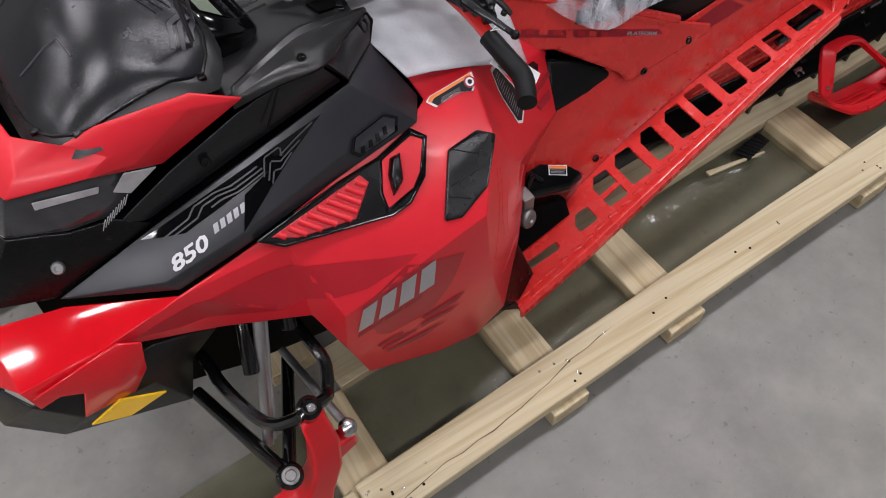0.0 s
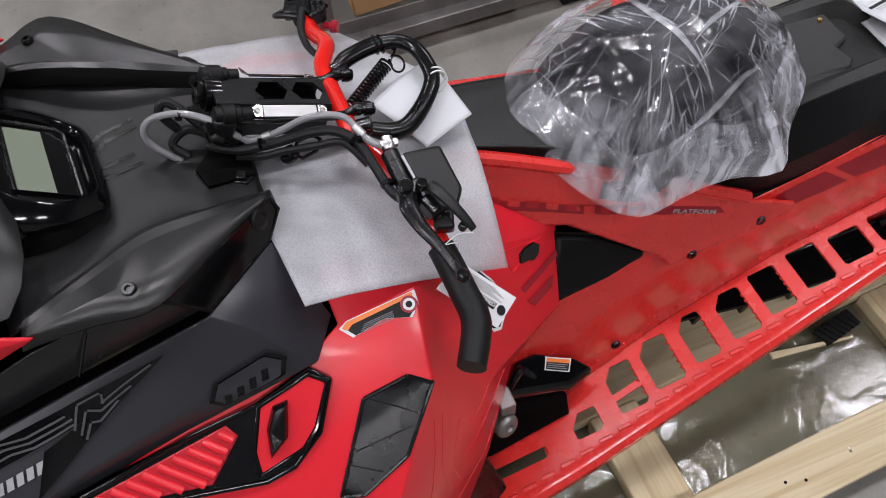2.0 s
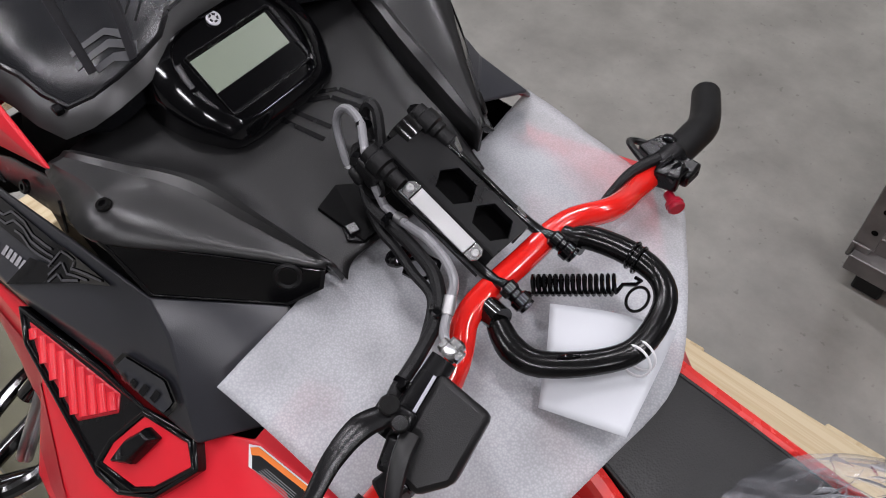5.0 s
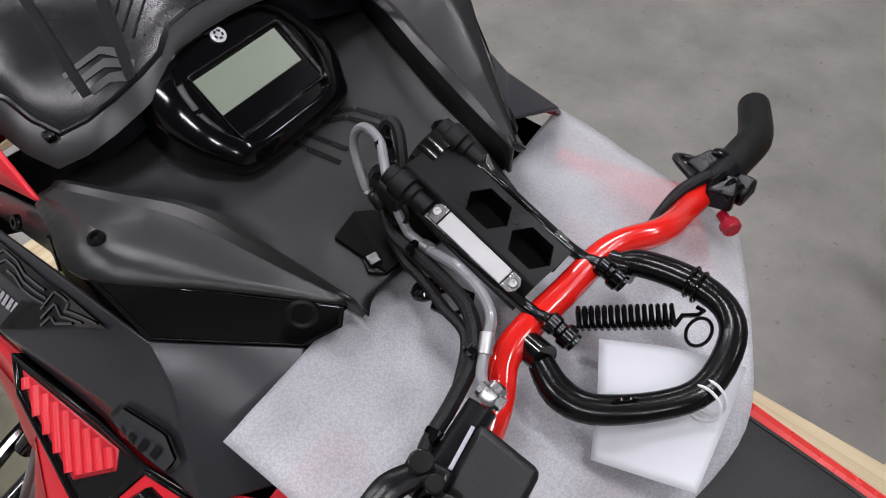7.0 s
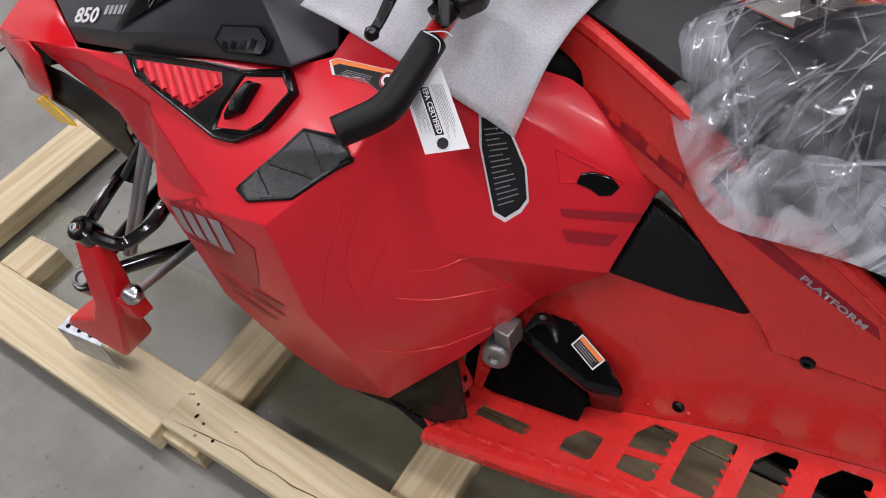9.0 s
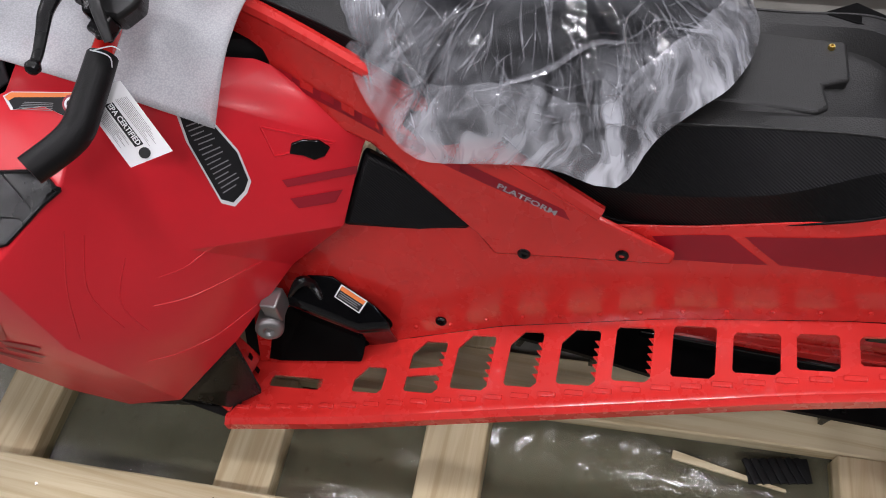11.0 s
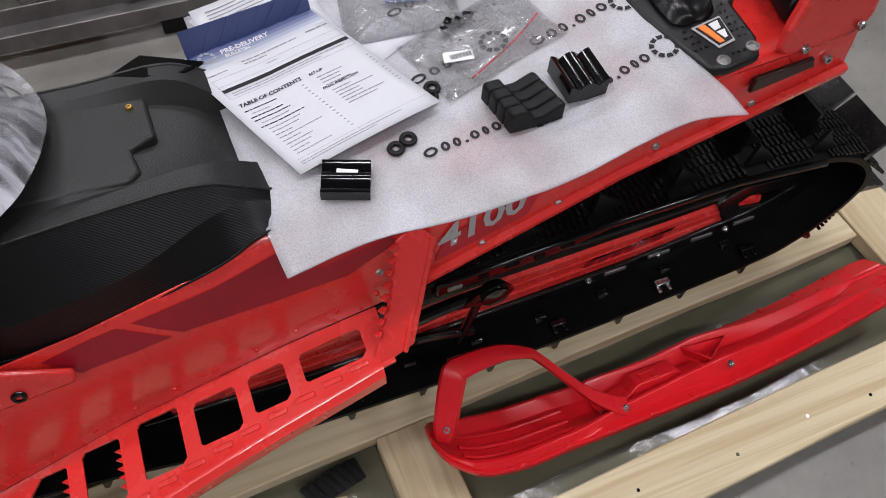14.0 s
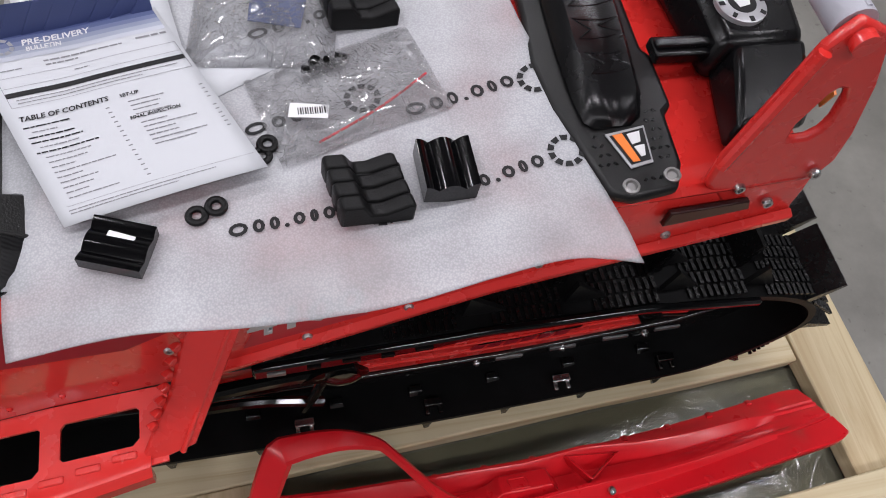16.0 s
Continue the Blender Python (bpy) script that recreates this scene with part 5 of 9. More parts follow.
for i in range(K):
    p, d = loop_at(length[-1] * (i + 0.4) / K)
    out = V((d.z, 0, -d.x))
    if out.dot(p - V((0.75, 0, 0.28))) < 0:
        out = -out
    bm = B()
    hgt = 0.062 if p.z > 0.2 and p.x > 0.6 else 0.03
    for ya, yb, sh in ((TY0 + (0.05 if p.z > 0.4 and p.x < 1.6 else 0.0), TY0 + 0.11, -0.012), (TY0 + 0.13, TY1 - 0.13, 0.014), (TY1 - 0.11, TY1, -0.012)):
        base = [p + d * (sh + e) for e in (-0.009, 0.009)]
        tip = [p + d * (sh + e) + out * hgt for e in (-0.004, 0.004)]
        loft(bm, [[V((q.x, ya, q.z)) for q in (base[0], base[1], tip[1], tip[0])], [V((q.x, yb, q.z)) for q in (base[0], base[1], tip[1], tip[0])]])
    part("paddle", bm, TRACK, track, smooth=False)
    for y in (TY0 + 0.02, TY0 + 0.06, TY0 + 0.1, TY1 - 0.1):
        bm = B()
        q = p + d * 0.05
        plate(bm, [V((r.x, y, r.z)) for r in (p - d * 0.012, q, p - d * 0.008 + out * hgt * 0.85)], 0.007, (0, -1, 0))
        part("gusset", bm, RUBBER, track, smooth=False)
    if p.x > 0.6 and p.z > 0.3:
        for k in range(9):
            bm = B()
            q = p + d * (0.03 + 0.0115 * k)
            for j in range(5):
                box(bm, V((q.x + 0.003 * (j % 2), TY0 + 0.012 + 0.0215 * j, q.z)) + out * 0.0012, (0.0055, 0.0185, 0.004))
            part("tread_rib", bm, TRACK, track, smooth=False)
# lower run: steel clips beside the rail
for k in range(7):
    x = 0.6 + 0.145 * k
    bm = B()
    loft(bm, [[(x - 0.016, y, BELT(x)), (x + 0.016, y, BELT(x)), (x + 0.012, y, BELT(x) + h), (x - 0.012, y, BELT(x) + h)] for y, h in ((0.376, 0.003), (0.388, 0.016), (0.4, 0.018))])
    part("track_clip", bm, BLACK_STEEL, track, "black steel track clip", bevel=0.0015)
# slide rails: red profile above a black slider
for y in (0.412, 0.602):
    bm = B()
    loft(bm, [[(x, y, z0), (x, y + 0.026, z0), (x, y + 0.022, z1 - 0.012), (x, y + 0.012, z1), (x, y + 0.002, z1 - 0.012)] for x, z0, z1 in ((0.3, 0.175, 0.24), (0.62, 0.165, 0.26), (0.9, 0.178, 0.28), (1.2, 0.195, 0.288), (1.41, 0.218, 0.302), (1.47, 0.23, 0.306), (1.54, 0.242, 0.264))])
    rail = part("slide_rail", bm, RED_PAINT, sled, "red suspension rail", bevel=0.003)
    for da, r in ((0.3, 0.0028), (0.62, 0.0022)):
        bm = B()
        tube(bm, [(x, y - 0.0005, z0 + (z1 - z0) * da) for x, z0, z1 in ((0.4, 0.17, 0.25), (0.7, 0.168, 0.272), (0.9, 0.178, 0.288), (1.2, 0.195, 0.298), (1.42, 0.219, 0.31))], r, 6, per=2)
        part("rail_rib", bm, RED_PAINT, rail)
    for k in range(6):
        bm = B()
        x = 1.12 + 0.03 * k
        plate(bm, [(x, y - 0.0015, 0.218 + 0.1 * (x - 1.06)), (x + 0.022, y - 0.0015, 0.221 + 0.1 * (x - 1.06)), (x + 0.026, y - 0.0015, 0.24 + 0.1 * (x - 1.06)), (x + 0.004, y - 0.0015, 0.237 + 0.1 * (x - 1.06))], 0.001, (0, -1, 0))
        part("word_bar", bm, RED_DARK, rail, smooth=False)
    bm = B()
    loft(bm, [[(x, y - 0.008, z0), (x, y + 0.03, z0), (x, y + 0.03, z0 + h), (x, y - 0.008, z0 + h)] for x, z0, h in ((0.25, 0.155, 0.03), (0.6, 0.138, 0.028), (0.9, 0.148, 0.03), (1.2, 0.164, 0.03), (1.5, 0.2, 0.045), (1.6, 0.225, 0.07))])
    run = part("rail_runner", bm, BLACK_STEEL, sled, "black rail with slider", bevel=0.003)
    for k in range(4):
        bm = B()
        box(bm, (1.2 + 0.1 * k, y - 0.0085, 0.18 + 0.012 * k), (0.05, 0.003, 0.009))
        part("rail_slot", bm, ALU, run, smooth=False)
    for k in range(3):
        bolt(run, (1.14 + 0.16 * k, y - 0.009, 0.174 + 0.015 * k), (0, -1, 0.1), 0.008, STEEL)
    bm = B()
    ring_plate(bm, [(1.44, y - 0.004, 0.24), (1.62, y - 0.004, 0.2), (1.665, y - 0.004, 0.26), (1.6, y - 0.004, 0.33), (1.45, y - 0.004, 0.345), (1.4, y - 0.004, 0.31)], [(1.47, y - 0.004, 0.27), (1.56, y - 0.004, 0.25), (1.575, y - 0.004, 0.275), (1.55, y - 0.004, 0.295), (1.48, y - 0.004, 0.305), (1.46, y - 0.004, 0.29)], 0.014, (0, -1, 0))
    part("rail_end", bm, BLACK_STEEL, sled, "black slotted rail end", bevel=0.003)
# added block between the rails keeps light from showing through the track
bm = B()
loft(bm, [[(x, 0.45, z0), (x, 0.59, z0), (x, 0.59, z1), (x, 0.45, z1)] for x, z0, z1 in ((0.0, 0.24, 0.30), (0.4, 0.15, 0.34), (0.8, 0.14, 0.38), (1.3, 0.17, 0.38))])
part("skid_fill", bm, DARK_VOID, sled, "near-black block added inside the track to stop see-through light", smooth=False)
# black slotted beam above the near rail
bm = B()
loft(bm, [[(x, 0.414, z), (x, 0.446, z), (x, 0.446, z + h), (x, 0.43, z + h + 0.006), (x, 0.414, z + h)] for x, z, h in ((0.62, 0.262, 0.075), (0.8, 0.275, 0.07), (0.94, 0.285, 0.07), (1.02, 0.287, 0.045), (1.1, 0.29, 0.028), (1.3, 0.298, 0.024), (1.46, 0.309, 0.02))])
beam = part("suspension_beam", bm, BLACK_STEEL, sled, "black slotted suspension beam", bevel=0.004)
for k, (x, w) in enumerate(((0.7, 0.03), (0.76, 0.014), (0.82, 0.034), (0.88, 0.014), (0.93, 0.03), (0.99, 0.016))):
    bm = B()
    box(bm, (x, 0.4135, 0.31 + 0.03 * (x - 0.7) + 0.008 * (k % 2)), (w, 0.003, 0.012))
    part("slot", bm, DARK_VOID, beam, bevel=0.001)
for y in (0.47, 0.58):
    bm = B()
    lathe(bm, (1.6, y, 0.255), (0, 1, 0), [(0.03, -0.012), (0.092, -0.012), (0.096, 0), (0.092, 0.012), (0.03, 0.012)], 28)
    part("idler_wheel", bm, RUBBER, sled, "black rear idler wheel")

# front suspension
UPJ, LOWB, TIEB = V((-1.041, -0.042, 0.572)), V((-1.127, -0.074, 0.415)), V((-0.988, -0.057, 0.44))
bm = B()
tube(bm, [(-1.18, 0.24, 0.50), (-1.166, 0.18, 0.519), (-1.156, 0.1, 0.525), (-1.119, 0.0, 0.522), (-1.07, -0.036, 0.548), UPJ, (-1.005, -0.03, 0.55), (-0.992, -0.01, 0.535), (-0.971, 0.04, 0.546), (-0.977, 0.1, 0.548), (-0.985, 0.24, 0.50)], 0.0125, 10)
part("upper_arm", bm, BLACK_STEEL, sled, "glossy black curved upper suspension arm")
bm = B()
lathe(bm, UPJ, (0.15, -0.3, 1), [(0.012, -0.03), (0.023, -0.022), (0.023, 0.014), (0.015, 0.018), (0.012, 0.024)], 16)
part("joint_housing", bm, BLACK_STEEL, sled, "black upper ball joint")
bolt(sled, UPJ + V((0.004, -0.01, 0.02)), (0.15, -0.3, 1), 0.009, STEEL, "nut", 0.007)
for k, q in enumerate(((-1.218, 0.2, 0.392), (-1.02, 0.2, 0.335))):
    bm = B()
    cyl(bm, LOWB, q, 0.0145, 12)
    part("lower_arm", bm, BLACK_STEEL, sled, "black lower suspension tube")
bm = B()
lathe(bm, LOWB, (0.15, -0.35, 1), [(0.018, -0.032), (0.027, -0.026), (0.027, 0.006), (0.022, 0.01)], 18)
part("joint_housing", bm, BLACK_STEEL, sled, "black lower ball joint")
bm = B()
lathe(bm, LOWB + V((0.002, -0.005, 0.012)), (0.15, -0.35, 1), [(0.015, -0.004), (0.018, 0.0), (0.017, 0.005), (0.012, 0.006), (0.01, 0.001)], 18)
part("joint_cap", bm, CAST, sled, "bright steel joint cap")
bm = B()
cyl(bm, TIEB, (-1.023, 0.2, 0.378), 0.0095, 12)
part("tie_rod", bm, ALU, sled, "bare aluminium steering tie rod")
bm = B()
lathe(bm, TIEB, (0.3, -0.4, 0.9), [(0.006, -0.024), (0.016, -0.014), (0.02, 0), (0.016, 0.012), (0.006, 0.018)], 16)
part("ball_joint", bm, STEEL, sled, "chromed tie rod ball joint")
bm = B()
tube(bm, [(-1.136, 0.02, 0.388), (-1.044, 0.14, 0.633)], 0.0115, 12, per=1, smooth=False)
part("silver_strut", bm, ALU, sled, "bare silver shipping strut")
bm = B()
tube(bm, [(-1.122, 0.024, 0.392), (-1.032, 0.142, 0.633)], 0.007, 10, per=1, smooth=False)
part("silver_strut", bm, HOSE, sled, "grey strut guide")
for q in ((-1.10, 0.09, 0.55), (-1.0, 0.12, 0.58), (-1.06, 0.16, 0.52)):
    bm = B()
    cyl(bm, V(q), V(q) + V((0.04, 0.1, 0.09)), 0.016, 10)
    part("arm_bracket", bm, BLACK_STEEL, sled, bevel=0.003)
# red spindle: upright, steering arm, foot
bm = B()
loft(bm, [[(-1.07, -0.062, 0.552), (-1.02, -0.05, 0.548), (-1.015, -0.022, 0.548), (-1.06, -0.03, 0.552)], [(-1.073, -0.085, 0.48), (-1.012, -0.08, 0.455), (-1.012, -0.035, 0.455), (-1.068, -0.04, 0.48)],
          [(-1.088, -0.10, 0.40), (-1.025, -0.095, 0.38), (-1.025, -0.045, 0.38), (-1.083, -0.05, 0.40)], [(-1.13, -0.115, 0.33), (-1.06, -0.105, 0.30), (-1.06, -0.05, 0.30), (-1.125, -0.055, 0.33)],
          [(-1.22, -0.135, 0.29), (-1.08, -0.115, 0.245), (-1.08, -0.045, 0.245), (-1.215, -0.05, 0.29)], [(-1.245, -0.14, 0.26), (-1.10, -0.12, 0.215), (-1.10, -0.045, 0.215), (-1.24, -0.05, 0.26)]])
spindle = part("spindle", bm, RED_SKI, sled, "red cast ski spindle bolted to a shipping bracket", bevel=0.008, angle=50)
bm = B()
loft(bm, [[(-1.045, -0.085, 0.44), (-1.03, -0.085, 0.375), (-1.03, -0.045, 0.375), (-1.045, -0.045, 0.44)], [(-0.982, -0.075, 0.425), (-0.978, -0.075, 0.385), (-0.978, -0.042, 0.385), (-0.982, -0.042, 0.425)]])
part("steering_arm", bm, RED_SKI, spindle, bevel=0.006)
bm = B()
plate(bm, [(-1.322, -0.152, 0.2), (-1.325, -0.112, 0.2), (-1.22, -0.088, 0.2), (-1.184, -0.129, 0.2)], 0.003, (0, 0, 1))
plate(bm, [(-1.322, -0.152, 0.2), (-1.184, -0.129, 0.2), (-1.184, -0.135, 0.115), (-1.322, -0.156, 0.115)], 0.003, (0, -1, 0))
plate(bm, [(-1.325, -0.112, 0.2), (-1.22, -0.088, 0.2), (-1.22, -0.086, 0.115), (-1.325, -0.11, 0.115)], 0.003, (0, 1, 0))
brk = part("shipping_bracket", bm, GALV, sled, "galvanised perforated shipping bracket", bevel=0.002)
for u in (0.15, 0.4, 0.65, 0.88):
    for v in (0.3, 0.7):
        bm = B()
        c = V((-1.322, -0.1525, 0.2)).lerp(V((-1.184, -0.1295, 0.2)), u) + V((0, 0.006 + 0.03 * v, 0.0006))
        lathe(bm, c, (0, 0, 1), [(0.006, 0), (0.006, 0.0006)], 10)
        part("hole", bm, DARK_VOID, brk, smooth=False)


# ---- engine bay fillers and small parts of the body ----
# two solid blocks added to give gaps and panel backs their shade
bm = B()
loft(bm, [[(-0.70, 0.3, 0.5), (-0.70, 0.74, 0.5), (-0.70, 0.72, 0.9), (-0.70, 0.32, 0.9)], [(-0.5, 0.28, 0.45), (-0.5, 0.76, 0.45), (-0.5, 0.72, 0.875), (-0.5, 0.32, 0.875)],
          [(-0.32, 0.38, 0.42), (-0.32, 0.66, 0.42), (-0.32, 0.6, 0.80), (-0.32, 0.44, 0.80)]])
part("engine_cover", bm, DARK_VOID, sled, "near-black block added to fill the engine bay under the foam sheet", bevel=0.02)
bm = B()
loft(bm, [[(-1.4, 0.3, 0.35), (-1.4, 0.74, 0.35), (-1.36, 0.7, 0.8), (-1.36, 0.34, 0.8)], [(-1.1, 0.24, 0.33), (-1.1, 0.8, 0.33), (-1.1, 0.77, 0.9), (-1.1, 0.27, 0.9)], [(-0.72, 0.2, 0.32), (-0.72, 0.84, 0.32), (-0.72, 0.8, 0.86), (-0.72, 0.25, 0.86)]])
part("panel_gap_fill", bm, DARK_VOID, sled, "near-black block added behind the panels to darken their gaps")
bm = B()
plate(bm, [(-0.875, 0.06, 0.37), (-0.72, 0.048, 0.312), (-0.62, 0.052, 0.28), (-0.525, 0.075, 0.29), (-0.43, 0.16, 0.375), (-0.40, 0.12, 0.26), (-0.46, 0.09, 0.235), (-0.6, 0.085, 0.25), (-0.84, 0.1, 0.33)], 0.01, (0, -0.5, -0.8))
part("lower_skirt", bm, BLACK_SATIN, sled, "black plastic skirt under the side panel", bevel=0.004)

# air intake with gloss frame, red louvres and latch
IN = V((0.0, -0.664, 0.748)).normalized()
I1 = V((1, 0, 0))
I2 = IN.cross(I1).normalized()
SHELL = [V(p) for p in ((-0.993, 0.163, 0.819), (-0.82, 0.186, 0.84), (-0.738, 0.192, 0.846), (-0.66, 0.209, 0.861), (-0.636, 0.19, 0.843), (-0.67, 0.142, 0.80), (-0.715, 0.117, 0.779), (-0.755, 0.112, 0.775), (-0.953, 0.14, 0.799))]
ic = sum(SHELL, V((0, 0, 0))) / len(SHELL)


def flat2(p):
    d = V(p) - ic
    return d.dot(I1), d.dot(I2)


def lift2(q, h=0.0):
    return ic + I1 * q[0] + I2 * q[1] + IN * h


def inset(pts, d, h=0.0):
    """The outline moved inward by d in the intake's plane and raised by h."""
    q = [flat2(p) for p in pts]
    area = sum(a[0] * b[1] - a[1] * b[0] for a, b in zip(q, q[1:] + q[:1]))
    s = 1 if area > 0 else -1
    out = []
    for k in range(len(q)):
        a, b, c = q[k - 1], q[k], q[(k + 1) % len(q)]
        e1, e2 = Vector((b[0] - a[0], b[1] - a[1])).normalized(), Vector((c[0] - b[0], c[1] - b[1])).normalized()
        n1, n2 = Vector((-e1.y, e1.x)) * s, Vector((-e2.y, e2.x)) * s
        m = (n1 + n2).normalized()
        m = m * (d / max(0.45, m.dot(n1)))
        out.append(lift2((b[0] + m.x, b[1] + m.y), h))
    return out


bm = B()
ring_plate(bm, inset(SHELL, 0.0, 0.004), inset(SHELL, 0.0065, 0.003), 0.02, IN)
intake = part("air_intake", bm, BLACK_GLOSS, sled, "side air intake with a glossy black frame", bevel=0.0025)
bm = B()
plate(bm, inset(SHELL, 0.003, -0.001), 0.008, IN)
part("intake_base", bm, BLACK_SATIN, intake)
LOUV = [V(p) for p in ((-0.96, 0.158, 0.815), (-0.781, 0.179, 0.834), (-0.773, 0.168, 0.824), (-0.82, 0.133, 0.793), (-0.925, 0.145, 0.803))]
bm = B()
plate(bm, inset(LOUV, -0.003, 0.0005), 0.006, IN)
part("louvre_base", bm, RED_DARK2, intake, bevel=0.002)
rib_dir = Vector((0.033, flat2(ic + V((0.033, -0.025, -0.022)))[1])).normalized()
lq = [Vector(flat2(p)) for p in LOUV]
for i in range(9):
    a = lq[0].lerp(lq[1], 0.045 + 0.112 * i)
    best = None
    for k in range(1, 5):
        p, r = lq[k], lq[(k + 1) % 5]
        hit2 = geometry.intersect_line_line_2d(a + rib_dir * 0.002, a + rib_dir * 0.2, p, r)
        if hit2 is not None and (best is None or (hit2 - a).length < (best - a).length):
            best = hit2
    if best is None or (best - a).length < 0.006:
        continue
    side2 = Vector((-rib_dir.y, rib_dir.x))
    bm = B()
    loft(bm, [[lift2(p + side2 * o, h) for o, h in ((-0.0072, 0.0), (-0.0062, 0.0035), (-0.003, 0.0058), (0.001, 0.0055), (0.0042, 0.003), (0.005, 0.0))] for p in (a + rib_dir * 0.001, best - rib_dir * 0.001)])
    part("louvre", bm, RED, intake, angle=60)
WELL = [V(p) for p in ((-0.732, 0.186, 0.84), (-0.664, 0.199, 0.852), (-0.647, 0.188, 0.842), (-0.677, 0.15, 0.809), (-0.70, 0.135, 0.795), (-0.757, 0.125, 0.786), (-0.755, 0.146, 0.805))]
bm = B()
ring_plate(bm, inset(WELL, -0.006, 0.0055), inset(WELL, 0.0, 0.003), 0.012, IN)
part("latch_bezel", bm, BLACK_GLOSS, intake, "glossy black bezel round the latch recess", bevel=0.002)
bm = B()
plate(bm, inset(WELL, -0.002, 0.0008), 0.005, IN)
part("latch_well", bm, RED, intake, "red latch recess")
LATCH = [V(p) for p in ((-0.718, 0.184, 0.839), (-0.697, 0.185, 0.84), (-0.712, 0.15, 0.809), (-0.741, 0.136, 0.796), (-0.734, 0.165, 0.821))]
bm = B()
loft(bm, [inset(LATCH, 0.0, 0.001), inset(LATCH, 0.0005, 0.008), inset(LATCH, 0.0045, 0.016), inset(LATCH, 0.006, 0.0165)])
part("rubber_latch", bm, BLACK_SATIN, intake, "black rubber latch", bevel=0.0012)

# hexagonal side vent
VN = V((-0.25, -0.62, 0.75)).normalized()
HEX = [(-0.672, 0.071, 0.749), (-0.644, 0.062, 0.75), (-0.575, 0.086, 0.766), (-0.514, 0.152, 0.806), (-0.542, 0.169, 0.817), (-0.606, 0.162, 0.81)]
vent = decal("side_vent", HEX, SIDE, BLACK_SATIN, sled, "black hexagonal side vent", n=VN, off=0.005, cuts=8, step=0.008)


def on_side(a, b, off, n=14):
    path = []
    for k in range(n + 1):
        h = SIDE.ray_cast(V(a).lerp(V(b), k / n) + VN * 0.08, -VN, 0.2)
        if h[0] is not None:
            path.append(h[0] + VN * off)
    return path


for i in range(6):
    bm = B()
    tube(bm, on_side(HEX[i], HEX[(i + 1) % 6], 0.003), 0.0032, 8, per=1)
    part("vent_rim", bm, BLACK_SATIN, vent)
for a, b in (((-0.65, 0.101, 0.77), (-0.612, 0.079, 0.761)), ((-0.599, 0.162, 0.809), (-0.545, 0.127, 0.792)), ((-0.636, 0.112, 0.777), (-0.556, 0.115, 0.785))):
    bm = B()
    tube(bm, on_side(a, b, 0.0048), 0.0013, 6, per=1)
    part("vent_crease", bm, RUBBER, vent)

# dark red graphics and silver mark on the side panel
FN = (-0.1, -1.0, 0.25)
decal("panel_stripe", [(-1.24, 0.143, 0.754), (-1.152, 0.15, 0.755), (-0.998, 0.141, 0.756), (-0.742, 0.056, 0.715), (-0.849, 0.061, 0.681), (-0.999, 0.11, 0.671), (-1.166, 0.147, 0.716)], SIDE, RED_DARK2, sled, n=FN)
decal("panel_graphic", [(-0.872, 0.05, 0.645), (-0.769, 0.052, 0.705), (-0.652, 0.04, 0.666), (-0.682, 0.04, 0.585), (-0.728, 0.045, 0.508), (-0.825, 0.053, 0.492), (-0.851, 0.055, 0.514)], SIDE, RED_DARK2, sled, n=FN)
for q in (((0.0, 0.35), (0.3, 0.42), (0.28, 0.32), (0.02, 0.26)), ((0.05, 0.18), (0.45, 0.3), (0.44, 0.22), (0.06, 0.1)), ((0.5, 0.62), (1.0, 0.85), (0.9, 0.62), (0.55, 0.48)), ((0.5, 0.4), (0.95, 0.5), (0.85, 0.36), (0.5, 0.26)), ((0.1, 0.0), (0.8, 0.1), (0.55, -0.1), (0.12, -0.1))):
    decal("panel_graphic", [V((-0.86, 0.052, 0.43)) + V((0.2, -0.012, 0.0)) * u + V((0.01, 0.0, 0.11)) * v for u, v in q], SIDE, RED_DARK, sled, n=FN, off=0.0018)
# silver slanted maker's mark: plain strokes
LBL, LBR, LTR, LTL = V((-0.889, 0.055, 0.559)), V((-0.714, 0.041, 0.612)), V((-0.714, 0.042, 0.692)), V((-0.878, 0.05, 0.635))


def stroke(pts, material, parent, tree, n, name="mark_stroke", off=0.0024):
    return decal(name, pts, tree, material, parent, n=n, off=off)


def lm(u, v):
    return tuple(LBL.lerp(LBR, u).lerp(LTL.lerp(LTR, u), v))


for u in (0.0, 0.255, 0.51, 0.765):
    stroke([lm(u, 0), lm(u + 0.19, 0), lm(u + 0.235, 1), lm(u + 0.045, 1)], SILVER_PRINT, sled, SIDE, FN)
for k, (a, b) in enumerate(((0.0, 0.3), (0.33, 0.55), (0.58, 0.8))):
    stroke([lm(a, -0.3), lm(b, -0.3), lm(b + 0.01, -0.14), lm(a + 0.01, -0.14)], RED_DARK, sled, SIDE, FN, "word_bar", 0.002)

# warning labels
def label(name, pts, tree, n, parent, text):
    lab = decal(name, pts, tree, WHITE, parent, text, n=n, off=0.0015)
    c = sum((V(p) for p in pts), V((0, 0, 0))) / len(pts)
    decal(name + "_print", [c + (V(p) - c) * 0.9 for p in pts], tree, INK, lab, n=n, off=0.0021)
    return lab, c


